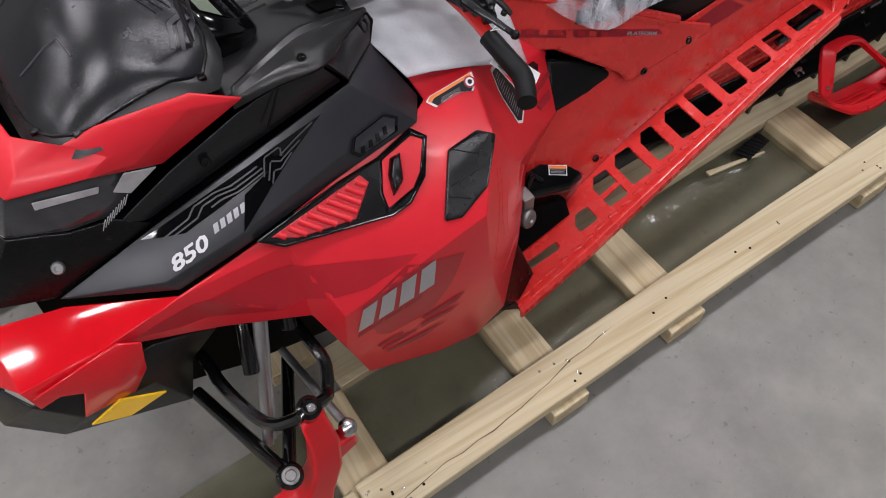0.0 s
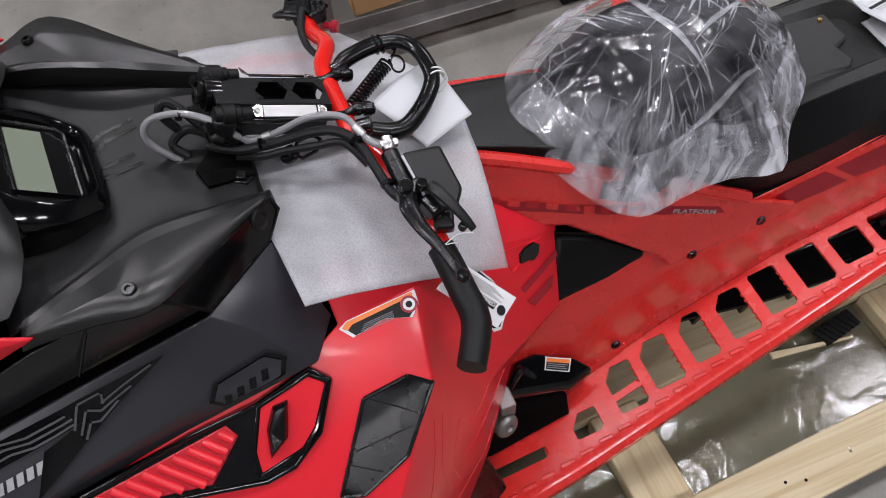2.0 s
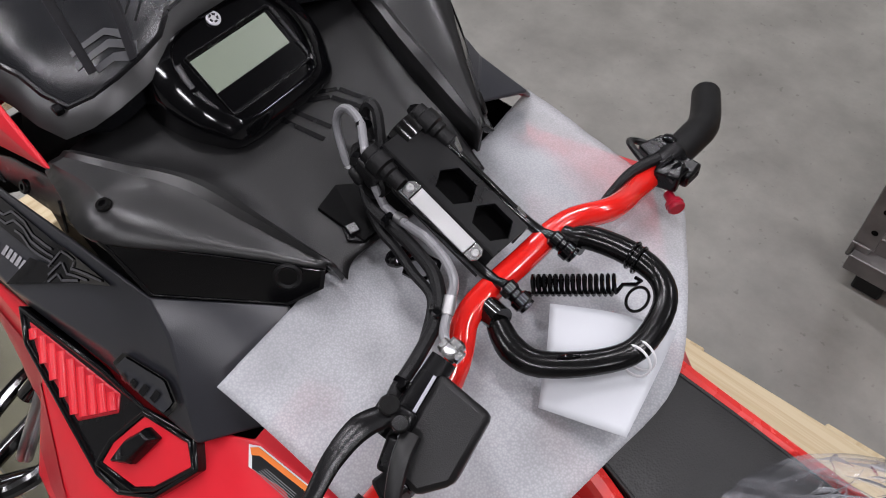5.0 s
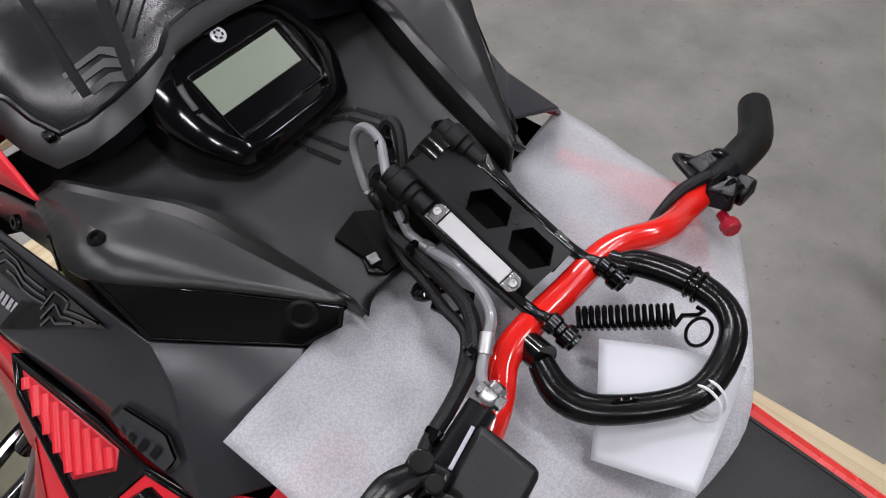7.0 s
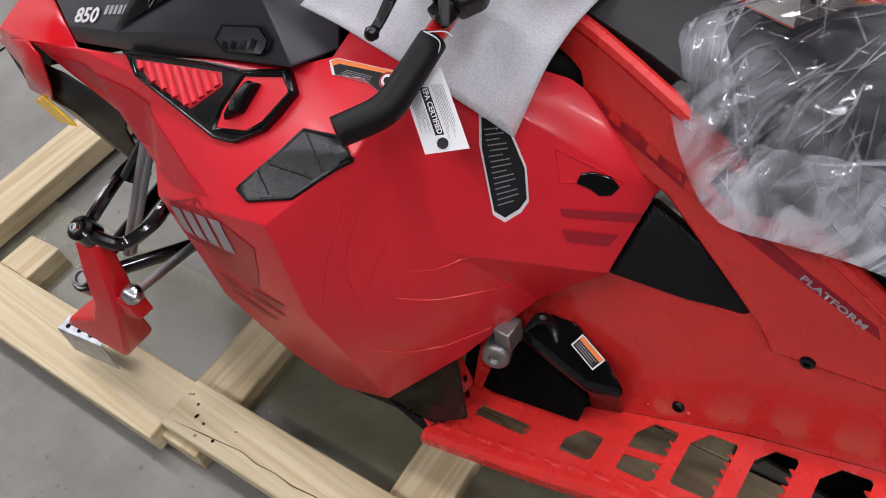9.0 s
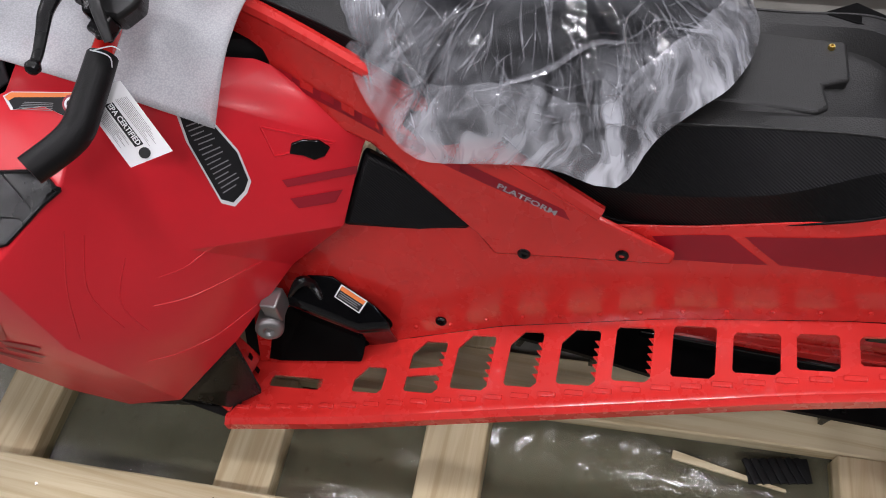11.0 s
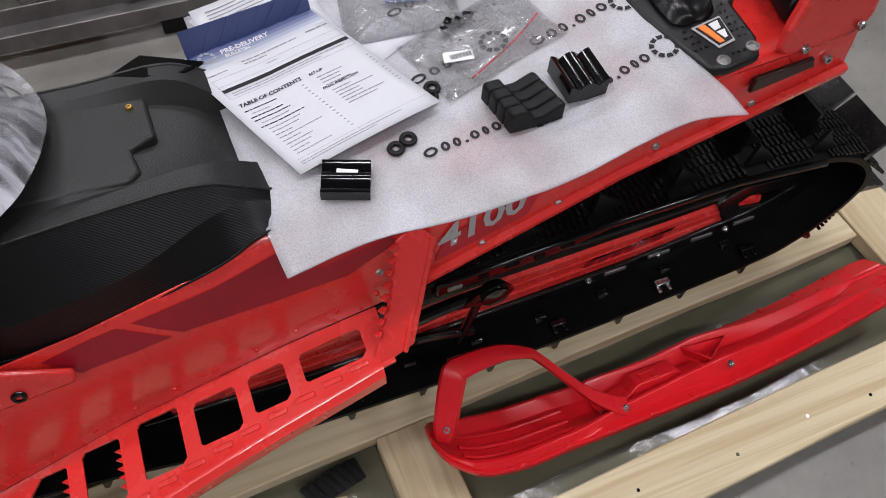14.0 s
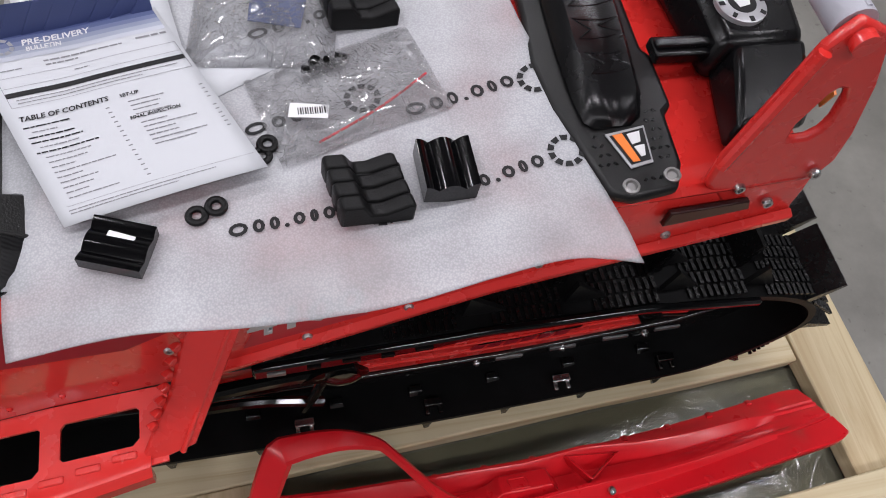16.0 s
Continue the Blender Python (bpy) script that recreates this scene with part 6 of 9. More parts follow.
WN = (0.05, -0.55, 0.83)
lab, c = label("warning_label", [(-0.608, 0.2405, 0.868), (-0.596, 0.246, 0.872), (-0.498, 0.256, 0.874), (-0.497, 0.238, 0.862), (-0.512, 0.228, 0.855), (-0.548, 0.236, 0.862), (-0.594, 0.227, 0.858)], SIDE, WN, sled, "black and orange warning label")
decal("orange_band", [(-0.604, 0.2395, 0.868), (-0.596, 0.2445, 0.872), (-0.502, 0.2545, 0.874), (-0.503, 0.2495, 0.872), (-0.59, 0.2405, 0.868), (-0.598, 0.235, 0.866)], SIDE, ORANGE, lab, n=WN, off=0.0027)
for i in range(5):
    y = 0.2405 - 0.0028 * i
    decal("print_line", [(-0.576 - 0.002 * i, y, 0.86), (-0.535, y + 0.004, 0.86), (-0.535, y + 0.003, 0.86), (-0.576 - 0.002 * i, y - 0.001, 0.86)], SIDE, GREY_INK, lab, n=WN, off=0.0027)
for k, rr in enumerate((0.0115, 0.0082, 0.0045)):
    bm = B()
    lathe(bm, (0, 0, 0), (0, 0, 1), [(rr, 0), (rr, 0.0005)], 20)
    for v in bm.verts:
        v.co = V((-0.511, 0.243, 0.865)) + V((1, 0, 0)) * v.co.x + V((0, 0.83, 0.55)) * v.co.y + V((0, -0.55, 0.83)) * (0.004 + 0.0006 * k + v.co.z)
    part("prohibition_sign", bm, (RED_LABEL, WHITE, INK)[k], lab, "round red prohibition sign")

KN = (0.62, -0.72, 0.3)
lab, c = label("warning_label", [(-0.43, 0.312, 0.80), (-0.40, 0.327, 0.79), (-0.358, 0.308, 0.725), (-0.346, 0.289, 0.682), (-0.351, 0.275, 0.67), (-0.367, 0.257, 0.66), (-0.383, 0.253, 0.671), (-0.415, 0.285, 0.762)], SIDE, KN, sled, "tall black label with small print")
a0, a1, b0, b1 = V((-0.423, 0.305, 0.785)), V((-0.378, 0.258, 0.672)), V((-0.40, 0.322, 0.782)), V((-0.352, 0.283, 0.678))
for i in range(15):
    t = 0.06 + 0.06 * i
    p, r = a0.lerp(a1, t), b0.lerp(b1, t)
    r = p.lerp(r, 0.93 - 0.25 * (i % 3 == 2))
    p2, r2 = p + (a1 - a0) * 0.014, r + (a1 - a0) * 0.014
    decal("print_line", [p.lerp(r, 0.08), r, r2, p2.lerp(r2, 0.08)], SIDE, GREY_INK, lab, n=KN, off=0.0027)

# raised contour lines moulded into the knee side of the panel
for k, pts in enumerate((((-0.511, 0.132, 0.732), (-0.53, 0.091, 0.644), (-0.521, 0.086, 0.545)), ((-0.525, 0.123, 0.751), (-0.548, 0.08, 0.663), (-0.57, 0.05, 0.56)), ((-0.483, 0.139, 0.671), (-0.505, 0.1, 0.6), (-0.5, 0.1, 0.515)),
                         ((-0.374, 0.227, 0.63), (-0.428, 0.179, 0.605), (-0.462, 0.147, 0.61)), ((-0.361, 0.244, 0.529), (-0.433, 0.166, 0.539), (-0.481, 0.122, 0.562)), ((-0.384, 0.209, 0.441), (-0.471, 0.124, 0.419), (-0.525, 0.075, 0.439)))):
    bm = B()
    tube(bm, pts, 0.0022, 6, per=8)
    for v in bm.verts:
        pass
    path2 = []
    for p in spline(pts, 10):
        h = SIDE.ray_cast(p + V(KN) * 0.1, -V(KN).normalized(), 0.3)
        if h[0] is not None:
            path2.append(h[0] - V(KN).normalized() * 0.0004)
    bm.free()
    if len(path2) > 3:
        bm = B()
        tube(bm, path2, 0.0013, 8, smooth=False)
        part("contour_rib", bm, RED, side_panel)

# panel badge, hood text, screws
HSB = BVHTree.FromPolygons([V(p) for p in HD], HF)
HBN = (0.05, -0.8, 0.55)
HB = [V(p) for p in ((-0.784, 0.2, 0.879), (-0.771, 0.212, 0.898), (-0.70, 0.226, 0.906), (-0.679, 0.219, 0.893), (-0.688, 0.207, 0.874), (-0.77, 0.2, 0.86))]
hbc = sum(HB, V((0, 0, 0))) / 6
badge = decal("hood_badge", HB, HSB, BLACK_GLOSS, sled, "hexagonal badge moulded into the hood", n=HBN, off=0.0052, cuts=8, step=0.012)
decal("badge_face", [hbc + (p - hbc) * 0.86 for p in HB], HSB, HOOD_SHEEN, badge, n=HBN, off=0.0066, cuts=8, step=0.012)
for k in range(4):
    p = V((-0.762, 0.2, 0.873)).lerp(V((-0.712, 0.212, 0.882)), k / 3)
    decal("mark_stroke", [p + V((a, b * 0.55, b * 0.83)) for a, b in ((-0.005, -0.006), (0.0035, -0.006), (0.0065, 0.0075), (-0.002, 0.0075))], HSB, BLACK_SATIN, badge, n=HBN, off=0.008, step=0.012)
HN = (0.0, -0.86, 0.5)
NA, NB = V((-1.132, 0.169, 0.83)), V((-1.05, 0.1725, 0.851))
writing("engine_number", "850", NA, NB - NA, (0, 0.68, 0.73), 0.033, WHITE, sled, "white engine size number", shear=0.3, spacing=0.95, tree=HSB, off=0.003, stretch=1.5)
for k in range(5):
    a = NB + V((0.004, 0.006, 0.01)) + (NB - NA) * (0.16 * k)
    b = a + (NB - NA) * 0.11
    decal("word_bar", [a, b, b + V((0.004, 0.01, 0.011)), a + V((0.004, 0.01, 0.011))], HSB, SILVER_PRINT, sled, n=HN, off=0.003)
# sunken dark window with a zigzag graphic
ZA, ZT, ZB = V((-1.154, 0.231, 0.871)), V((-0.807, 0.24, 0.953)), V((-0.933, 0.196, 0.887))
zz = lambda u, v: ZA + (ZT - ZA) * u + (ZB - ZA - (ZT - ZA) * 0.507) * v
zig = decal("hood_graphic", [zz(*p) for p in ((0, 0), (1, 0), (0.507, 1.0), (0.6, 0.5), (0.12, 0.58))], HSB, BLACK_GLOSS, sled, "dark window with a grey zigzag pattern", n=HN, off=0.0048, step=0.015, cuts=8)
decal("hood_graphic_tail", [(-0.913, 0.217, 0.911), (-0.975, 0.207, 0.89), (-1.003, 0.17, 0.849), (-0.936, 0.195, 0.885)], HSB, BLACK_GLOSS, zig, n=HN, off=0.0048, step=0.015, cuts=8)
ZIG = (((0.05, 0.36), (0.2, 0.3), (0.27, 0.1), (0.38, 0.1), (0.45, 0.22), (0.6, 0.2)), ((0.08, 0.48), (0.22, 0.44), (0.29, 0.24), (0.37, 0.24), (0.44, 0.36), (0.6, 0.34)), ((0.3, 0.42), (0.36, 0.4), (0.43, 0.5), (0.58, 0.47)),
       ((0.56, 0.6), (0.66, 0.12), (0.74, 0.12), (0.70, 0.36), (0.82, 0.2), (0.94, 0.07)), ((0.55, 0.78), (0.65, 0.34), (0.67, 0.52), (0.82, 0.32)), ((0.54, 0.93), (0.61, 0.64), (0.63, 0.72), (0.74, 0.5)))
for poly in ZIG:
    for p, r in zip(poly, poly[1:]):
        a, b = zz(*p), zz(*r)
        up = V(HN).normalized().cross(b - a).normalized() * 0.0028
        decal("graphic_line", [a, b, b + up, a + up], HSB, GRAPHIC_GREY, zig, n=HN, off=0.0062, step=0.02)
bolt(sled, (-1.008, 0.246, 0.955), (0, -0.8, 0.5), 0.009, BLACK_GLOSS)
bolt(sled, (-0.806, 0.272, 1.0505), (-0.05, -0.2, 0.97), 0.0085, BLACK_STEEL)
bolt(sled, far_hood((-0.83, 0.278, 1.0505)), (-0.05, 0.1, 0.97), 0.0085, BLACK_STEEL)
# knee-side hole and stripes
bm = B()
sl = [V((-0.294, 0.37, 0.684)) + V((0.032, 0.015, -0.014)) * a + V((0.009, 0.007, 0.011)) * b for a, b in ((-0.7, 0.6), (-0.35, 1.0), (0.3, 1.0), (0.85, 0.3), (0.8, -0.7), (0.45, -1.1), (0.0, -0.7), (-0.6, -0.5))]
drape_at = lambda p: (SIDE.ray_cast(p + V(KN) * 0.15, -V(KN).normalized(), 0.4)[0] or p)
plate(bm, [drape_at(p) + V(KN).normalized() * 0.003 for p in sl], 0.004, KN)
part("foot_slot", bm, BLACK_GLOSS, sled, "black clip slot in the panel", bevel=0.003)
bm = B()
tube(bm, [drape_at(V(p)) for p in ((-0.335, 0.345, 0.74), (-0.243, 0.375, 0.685), (-0.317, 0.325, 0.70), (-0.335, 0.345, 0.74))], 0.0018, 6, per=3, smooth=False)
part("recess_edge", bm, RED, sled, "triangular moulded recess edge")
for q in (((-0.309, 0.308, 0.668), (-0.216, 0.369, 0.645), (-0.216, 0.361, 0.635), (-0.303, 0.305, 0.657)), ((-0.3, 0.296, 0.641), (-0.234, 0.337, 0.623), (-0.243, 0.321, 0.611), (-0.289, 0.292, 0.624))):
    decal("panel_stripe", q, SIDE, RED_DARK, sled, n=KN, off=0.002)

# tunnel decals, bolts, rivets
TN = (0, -1, 0.15)
decal("tunnel_decal", [(0.225, 0.33, 0.6), (0.325, 0.33, 0.625), (0.385, 0.33, 0.582), (0.262, 0.33, 0.56)], TUNNEL, RED_DARK, sled, "dark red tunnel decal", n=TN)
decal("tunnel_decal", [(0.345, 0.33, 0.627), (0.455, 0.33, 0.654), (0.55, 0.33, 0.688), (0.69, 0.33, 0.69), (0.70, 0.33, 0.64), (0.63, 0.33, 0.60), (0.525, 0.33, 0.592), (0.40, 0.33, 0.585)], TUNNEL, RED_DARK, sled, "dark red tunnel decal", n=TN)
decal("tunnel_decal", [(0.56, 0.33, 0.655), (0.70, 0.33, 0.69), (0.70, 0.33, 0.66), (0.6, 0.33, 0.635)], TUNNEL, RED_DARK2, sled, n=TN, off=0.0018)
decal("number_ground", [(0.755, 0.33, 0.575), (0.9, 0.33, 0.618), (0.92, 0.33, 0.66), (0.775, 0.33, 0.625)], TUNNEL, RED_DARK2, sled, n=TN)
writing("model_number", "4100", (0.762, 0.33, 0.596), (1, 0, 0.29), (0, 0.1, 1), 0.06, SILVER_PRINT, sled, "silver model number", shear=0.3, tree=TUNNEL, off=0.003, stretch=1.15)
decal("platform_decal", [(-0.33, 0.4, 0.79), (0.10, 0.34, 0.635), (0.112, 0.34, 0.61), (-0.33, 0.4, 0.768)], FCOVER, RED_DARK, sled, "dark red lettered strip", n=(0.15, -0.9, 0.4))
FDX = V((0.391, -0.091, -0.137))
writing("platform_word", "PLATFORM", V((0.0, 0.35, 0.656)), FDX, (0.2, 0.2, 1), 0.0115, SILVER_PRINT, sled, tree=FCOVER, off=0.003, stretch=1.65)
for i in range(9):
    p = V((-0.32, 0.40, 0.776)) + FDX * (0.08 * i)
    decal("word_bar", [p, p + FDX * 0.05, p + FDX * 0.05 + V((0.002, 0.004, 0.012)), p + V((0.002, 0.004, 0.012))], FCOVER, RED_PAINT if i % 2 else RED_DARK2, sled, n=(0.15, -0.9, 0.4), off=0.0025)
for p, n in (((0.046, 0.323, 0.548), TN), ((0.188, 0.323, 0.572), TN), ((-0.095, 0.298, 0.346), TN), ((-0.375, 0.428, 0.757), (0.2, -0.9, 0.35))):
    h = FCOVER.ray_cast(V(p) + V((0, -0.1, 0)), V((0, 1, 0)), 0.3) if p[2] > 0.5 else TUNNEL.ray_cast(V(p) + V((0, -0.1, 0)), V((0, 1, 0)), 0.3)
    bolt(sled, h[0] if h[0] is not None else p, n, 0.0105, BLACK_GLOSS)
for x, z in ((0.674, 0.586), (0.72, 0.575), (0.83, 0.585), (0.95, 0.622), (1.1, 0.68), (1.25, 0.715)):
    h = TUNNEL.ray_cast(V((x, 0.1, z)), V((0, 1, 0)), 0.5)
    if h[0] is not None:
        bolt(sled, h[0], TN, 0.0065, ALU, "rivet", 0.003)
for i in range(14):
    x = -0.14 + 0.062 * i
    h = TUNNEL.ray_cast(V((x, 0.1, RZ(x) + 0.022)), V((0, 1, 0)), 0.5)
    if h[0] is not None:
        bolt(sled, h[0], TN, 0.004, RED_PAINT, "rivet", 0.003)

# drive guard sticker, cast part, toe panel
SQ = [V(p) + V((0.0, -0.002, 0.004)) for p in ((-0.259, 0.278, 0.427), (-0.211, 0.263, 0.41), (-0.223, 0.244, 0.397), (-0.269, 0.259, 0.414))]
SN = V((0.1, -0.6, 0.8)).normalized()
sq = lambda u, v: SQ[0].lerp(SQ[1], u).lerp(SQ[3].lerp(SQ[2], u), v)
for nm, ma, u0, u1, v0, v1, off in (("guard_sticker", WHITE, 0, 1, 0, 1, 0), ("sticker_ground", INK, 0.05, 0.95, 0.08, 0.92, 0.0006), ("orange_band", ORANGE, 0.05, 0.95, 0.08, 0.36, 0.0011), ("print_line", GREY_INK, 0.1, 0.88, 0.46, 0.52, 0.0011), ("print_line", GREY_INK, 0.1, 0.8, 0.6, 0.66, 0.0011), ("print_line", GREY_INK, 0.1, 0.86, 0.74, 0.8, 0.0011)):
    bm = B()
    plate(bm, [sq(u, v) + SN * off for u, v in ((u0, v0), (u1, v0), (u1, v1), (u0, v1))], 0.001, SN)
    part(nm, bm, ma, guard, "white and orange warning sticker" if off == 0 else "", smooth=False)
bm = B()
lathe(bm, (-0.375, 0.20, 0.385), (0.3, -0.9, 0.3), [(0.022, -0.03), (0.025, 0.01), (0.018, 0.017), (0.008, 0.017), (0.008, 0.011)], 20)
box(bm, (-0.365, 0.225, 0.42), (0.03, 0.04, 0.05))
part("gear_housing", bm, CAST, sled, "cast aluminium gear housing", bevel=0.003)
bm = B()
plate(bm, [(-0.462, 0.085, 0.222), (-0.44, 0.2, 0.228), (-0.50, 0.22, 0.35), (-0.515, 0.1, 0.34)], 0.006, (0.95, 0, 0.2))
toe = part("toe_panel", bm, RED_PAINT, sled, "red perforated toe panel", bevel=0.003)
for i in range(4):
    for j in range(4):
        bm = B()
        c = V((-0.452, 0.105, 0.24)).lerp(V((-0.438, 0.19, 0.24)), (j + 0.5 * (i % 2)) / 4) + V((-0.05, 0.012, 0.1)) * (i / 4)
        plate(bm, [c + V((0.008, a, b)) for a, b in ((-0.004, -0.009), (0.004, -0.009), (0.004, 0.009), (-0.004, 0.009))], 0.002, (1, 0, 0.3))
        part("slot", bm, DARK_VOID, toe, smooth=False)
bm = B()
plate(bm, [(-0.47, 0.075, 0.215), (-0.455, 0.085, 0.21), (-0.43, 0.12, 0.2), (-0.5, 0.14, 0.33), (-0.55, 0.09, 0.34), (-0.54, 0.07, 0.28)], 0.01, (0.2, -0.9, 0))
part("rubber_flap", bm, RUBBER, sled, "black rubber flap at the toe end", bevel=0.004)

# rear suspension pieces
bm = B()
tube(bm, [(0.66, 0.37, 0.3), (0.78, 0.366, 0.34), (0.89, 0.362, 0.362)], 0.012, 10)
tube(bm, [(0.66, 0.37, 0.24), (0.76, 0.366, 0.25), (0.86, 0.362, 0.22)], 0.009, 8)
ring_plate(bm, [(0.82, 0.352, 0.345), (0.9, 0.352, 0.325), (0.925, 0.352, 0.355), (0.9, 0.352, 0.39), (0.86, 0.352, 0.385)], [(0.85, 0.352, 0.352), (0.89, 0.352, 0.342), (0.905, 0.352, 0.357), (0.893, 0.352, 0.374), (0.865, 0.352, 0.372)], 0.008, (0, -1, 0))
tube(bm, [(0.86, 0.36, 0.34), (0.845, 0.36, 0.26), (0.83, 0.36, 0.2)], 0.008, 8)
lathe(bm, (0.885, 0.355, 0.36), (0, 1, 0), [(0.012, -0.015), (0.026, -0.01), (0.026, 0.012), (0.012, 0.02)], 16)
part("rear_arm", bm, BLACK_STEEL, sled, "black rear suspension arm and pivot")
for i, x in enumerate((0.62, 0.83, 1.06, 1.3, 1.5)):
    bm = B()
    box(bm, (x, 0.362, BELT(x) + 0.02), (0.034, 0.014, 0.014))
    box(bm, (x - 0.012, 0.352, BELT(x) + 0.012), (0.008, 0.02, 0.016))
    box(bm, (x + 0.012, 0.352, BELT(x) + 0.012), (0.008, 0.02, 0.016))
    part("track_clip", bm, STEEL if i % 2 else BLACK_STEEL, track, bevel=0.002)
bm = B()
plate(bm, [(1.13, 0.4095, 0.247), (1.31, 0.4095, 0.266), (1.315, 0.4095, 0.273), (1.14, 0.4095, 0.252)], 0.002, (0, -1, 0.3))
part("rail_decal", bm, BLACK_GLOSS, sled)
bm = B()
loft(bm, [[(x, 0.322, z), (x, 0.335, z), (x, 0.335, z + h), (x, 0.322, z + h)] for x, z, h in ((0.76, 0.475, 0.03), (0.98, 0.495, 0.026), (1.06, 0.516, 0.013), (1.3, 0.519, 0.013), (1.5, 0.49, 0.013))])
tg = part("track_guide", bm, BLACK_GLOSS, sled, "black slotted track edge", bevel=0.004)
for k in range(5):
    x = 0.79 + 0.048 * k
    z = float(np.interp(x, (0.76, 0.98), (0.475, 0.495)))
    bm = B()
    box(bm, (x, 0.3215, z + 0.012 + 0.003 * (k % 3)), (0.024 - 0.006 * (k % 2), 0.004, 0.009))
    part("slot", bm, DARK_VOID if k % 5 else CAST, tg, bevel=0.001)


# ---- handlebar and its controls ----
BAR = [(-0.45, 0.255, 0.925), (-0.455, 0.33, 0.942), (-0.478, 0.405, 0.966), (-0.504, 0.452, 0.972), (-0.508, 0.534, 0.97), (-0.508, 0.603, 0.967), (-0.488, 0.66, 0.957), (-0.496, 0.73, 0.931), (-0.498, 0.80, 0.926)]
bm = B()
tube(bm, BAR, 0.0135, 14)
bar = part("handlebar", bm, RED_TUBE, sled, "glossy red bent handlebar")
for nm, pts in (("grip", [(-0.451, 0.272, 0.925), (-0.446, 0.21, 0.912), (-0.446, 0.165, 0.904), (-0.474, 0.112, 0.902)]), ("grip", [(-0.497, 0.785, 0.929), (-0.498, 0.84, 0.924), (-0.506, 0.885, 0.914), (-0.54, 0.95, 0.9)])):
    bm = B()
    tube(bm, pts, [0.0185, 0.019, 0.0195, 0.0185], 16)
    part(nm, bm, RUBBER, bar, "curved black rubber grip")
# riser: folded channel with two hexagonal holes
R0, R1 = V((-0.669, 0.525, 1.038)), V((-0.5, 0.531, 0.964))
RD = (R1 - R0).normalized()
RU = V((0, 1, 0))
RN = RD.cross(RU).normalized()
if RN.z < 0:
    RN = -RN


def rp(a, b, c=0.0):
    return R0 + RD * a + RU * b + RN * c


RL = (R1 - R0).length
bm = B()
W = 0.031
hx = [(0.0775, 0.028), (0.128, 0.028)]
segs = [0.0]
for c0, r in hx:
    segs += [c0 - r * 0.8, c0 - r * 0.45, c0 + r * 0.45, c0 + r * 0.8]
RS = RL - 0.03
segs.append(RS)
halfw = [0, 0, 0.017, 0.017, 0, 0, 0.017, 0.017, 0, 0]
for (a, b), (wa, wb) in zip(zip(segs, segs[1:]), zip(halfw, halfw[1:])):
    for s in (-1, 1):
        pts = [rp(a, s * wa, 0.02), rp(b, s * wb, 0.02), rp(b, s * W * 0.8, 0.02), rp(a, s * W * 0.8, 0.02)]
        plate(bm, pts if s > 0 else pts[::-1], 0.004, RN)
for s in (-1, 1):
    plate(bm, [rp(0, s * W * 0.8, 0.02), rp(RS, s * W * 0.8, 0.02), rp(RS, s * W, 0.008), rp(0, s * W, 0.008)], 0.004)
    plate(bm, [rp(0, s * W, 0.008), rp(RS, s * W, 0.008), rp(RS, s * W, -0.03), rp(0, s * W, -0.03)], 0.004, (0, s, 0))
bmesh.ops.remove_doubles(bm, verts=bm.verts, dist=0.0003)
riser = part("riser", bm, RISER_BLACK, sled, "black folded steering riser with two hexagonal holes", smooth=False)
# clamp, rod and knurled end on each side of the riser
for s, head, tip in ((1, V((-0.653, 0.555, 1.052)), V((-0.482, 0.572, 0.972))), (-1, V((-0.651, 0.485, 1.047)), V((-0.474, 0.491, 0.978)))):
    along = (tip - head).normalized()
    bm = B()
    tube(bm, [head, head + along * 0.02 + V((0, 0, -0.012)), tip - along * 0.05 + V((0, 0, -0.012)), tip - along * 0.02, tip], 0.006, 12, per=3)
    rod = part("riser_rod", bm, BLACK_STEEL, riser, "black clamp rod with a knurled end")
    bm = B()
    lathe(bm, tip, along, [(0.0065, -0.022), (0.0095, -0.02), (0.0095, -0.012), (0.0078, -0.01), (0.0078, -0.006), (0.0105, -0.004), (0.0105, 0.004), (0.0085, 0.006), (0.0085, 0.009), (0.005, 0.01)], 14)
    part("rod_end", bm, BLACK_GLOSS, rod)
    bm = B()
    lathe(bm, head, along, [(0.006, -0.02), (0.0105, -0.018), (0.0105, -0.01), (0.0135, -0.008), (0.0135, 0.006), (0.0105, 0.008), (0.0105, 0.014), (0.0085, 0.016), (0.0085, 0.03)], 18)
    clamp = part("clamp_head", bm, RUBBER, riser, "black clamp head")
    for shift, size, turn in ((V((-0.012, 0, -0.014)), (0.03, 0.027, 0.03), 0.45), (V((-0.002, -s * 0.016, -0.016)), (0.022, 0.02, 0.022), 0.2), (V((-0.024, s * 0.004, -0.022)), (0.02, 0.03, 0.014), 0.9)):
        bm = B()
        box(bm, head + shift, size, Matrix.Rotation(turn, 4, "Y"))
        part("clamp_block", bm, BLACK, clamp, bevel=0.005)
    for off, ax in ((V((-0.029, s * 0.008, -0.006)), V((-1, s * 0.5, 0.25))), (V((-0.034, -0.002, -0.028)), V((-1, s * 0.3, 0.1)))):
        ax = ax.normalized()
        bm = B()
        cyl(bm, head + off - ax * 0.016, head + off + ax * 0.004, 0.0045, 10)
        part("clamp_stud", bm, BLACK_STEEL, clamp)
        bm = B()
        cyl(bm, head + off - ax * 0.004, head + off + ax * 0.003, 0.0078, 6)
        part("clamp_nut", bm, BLACK_GLOSS, clamp)
bm = B()
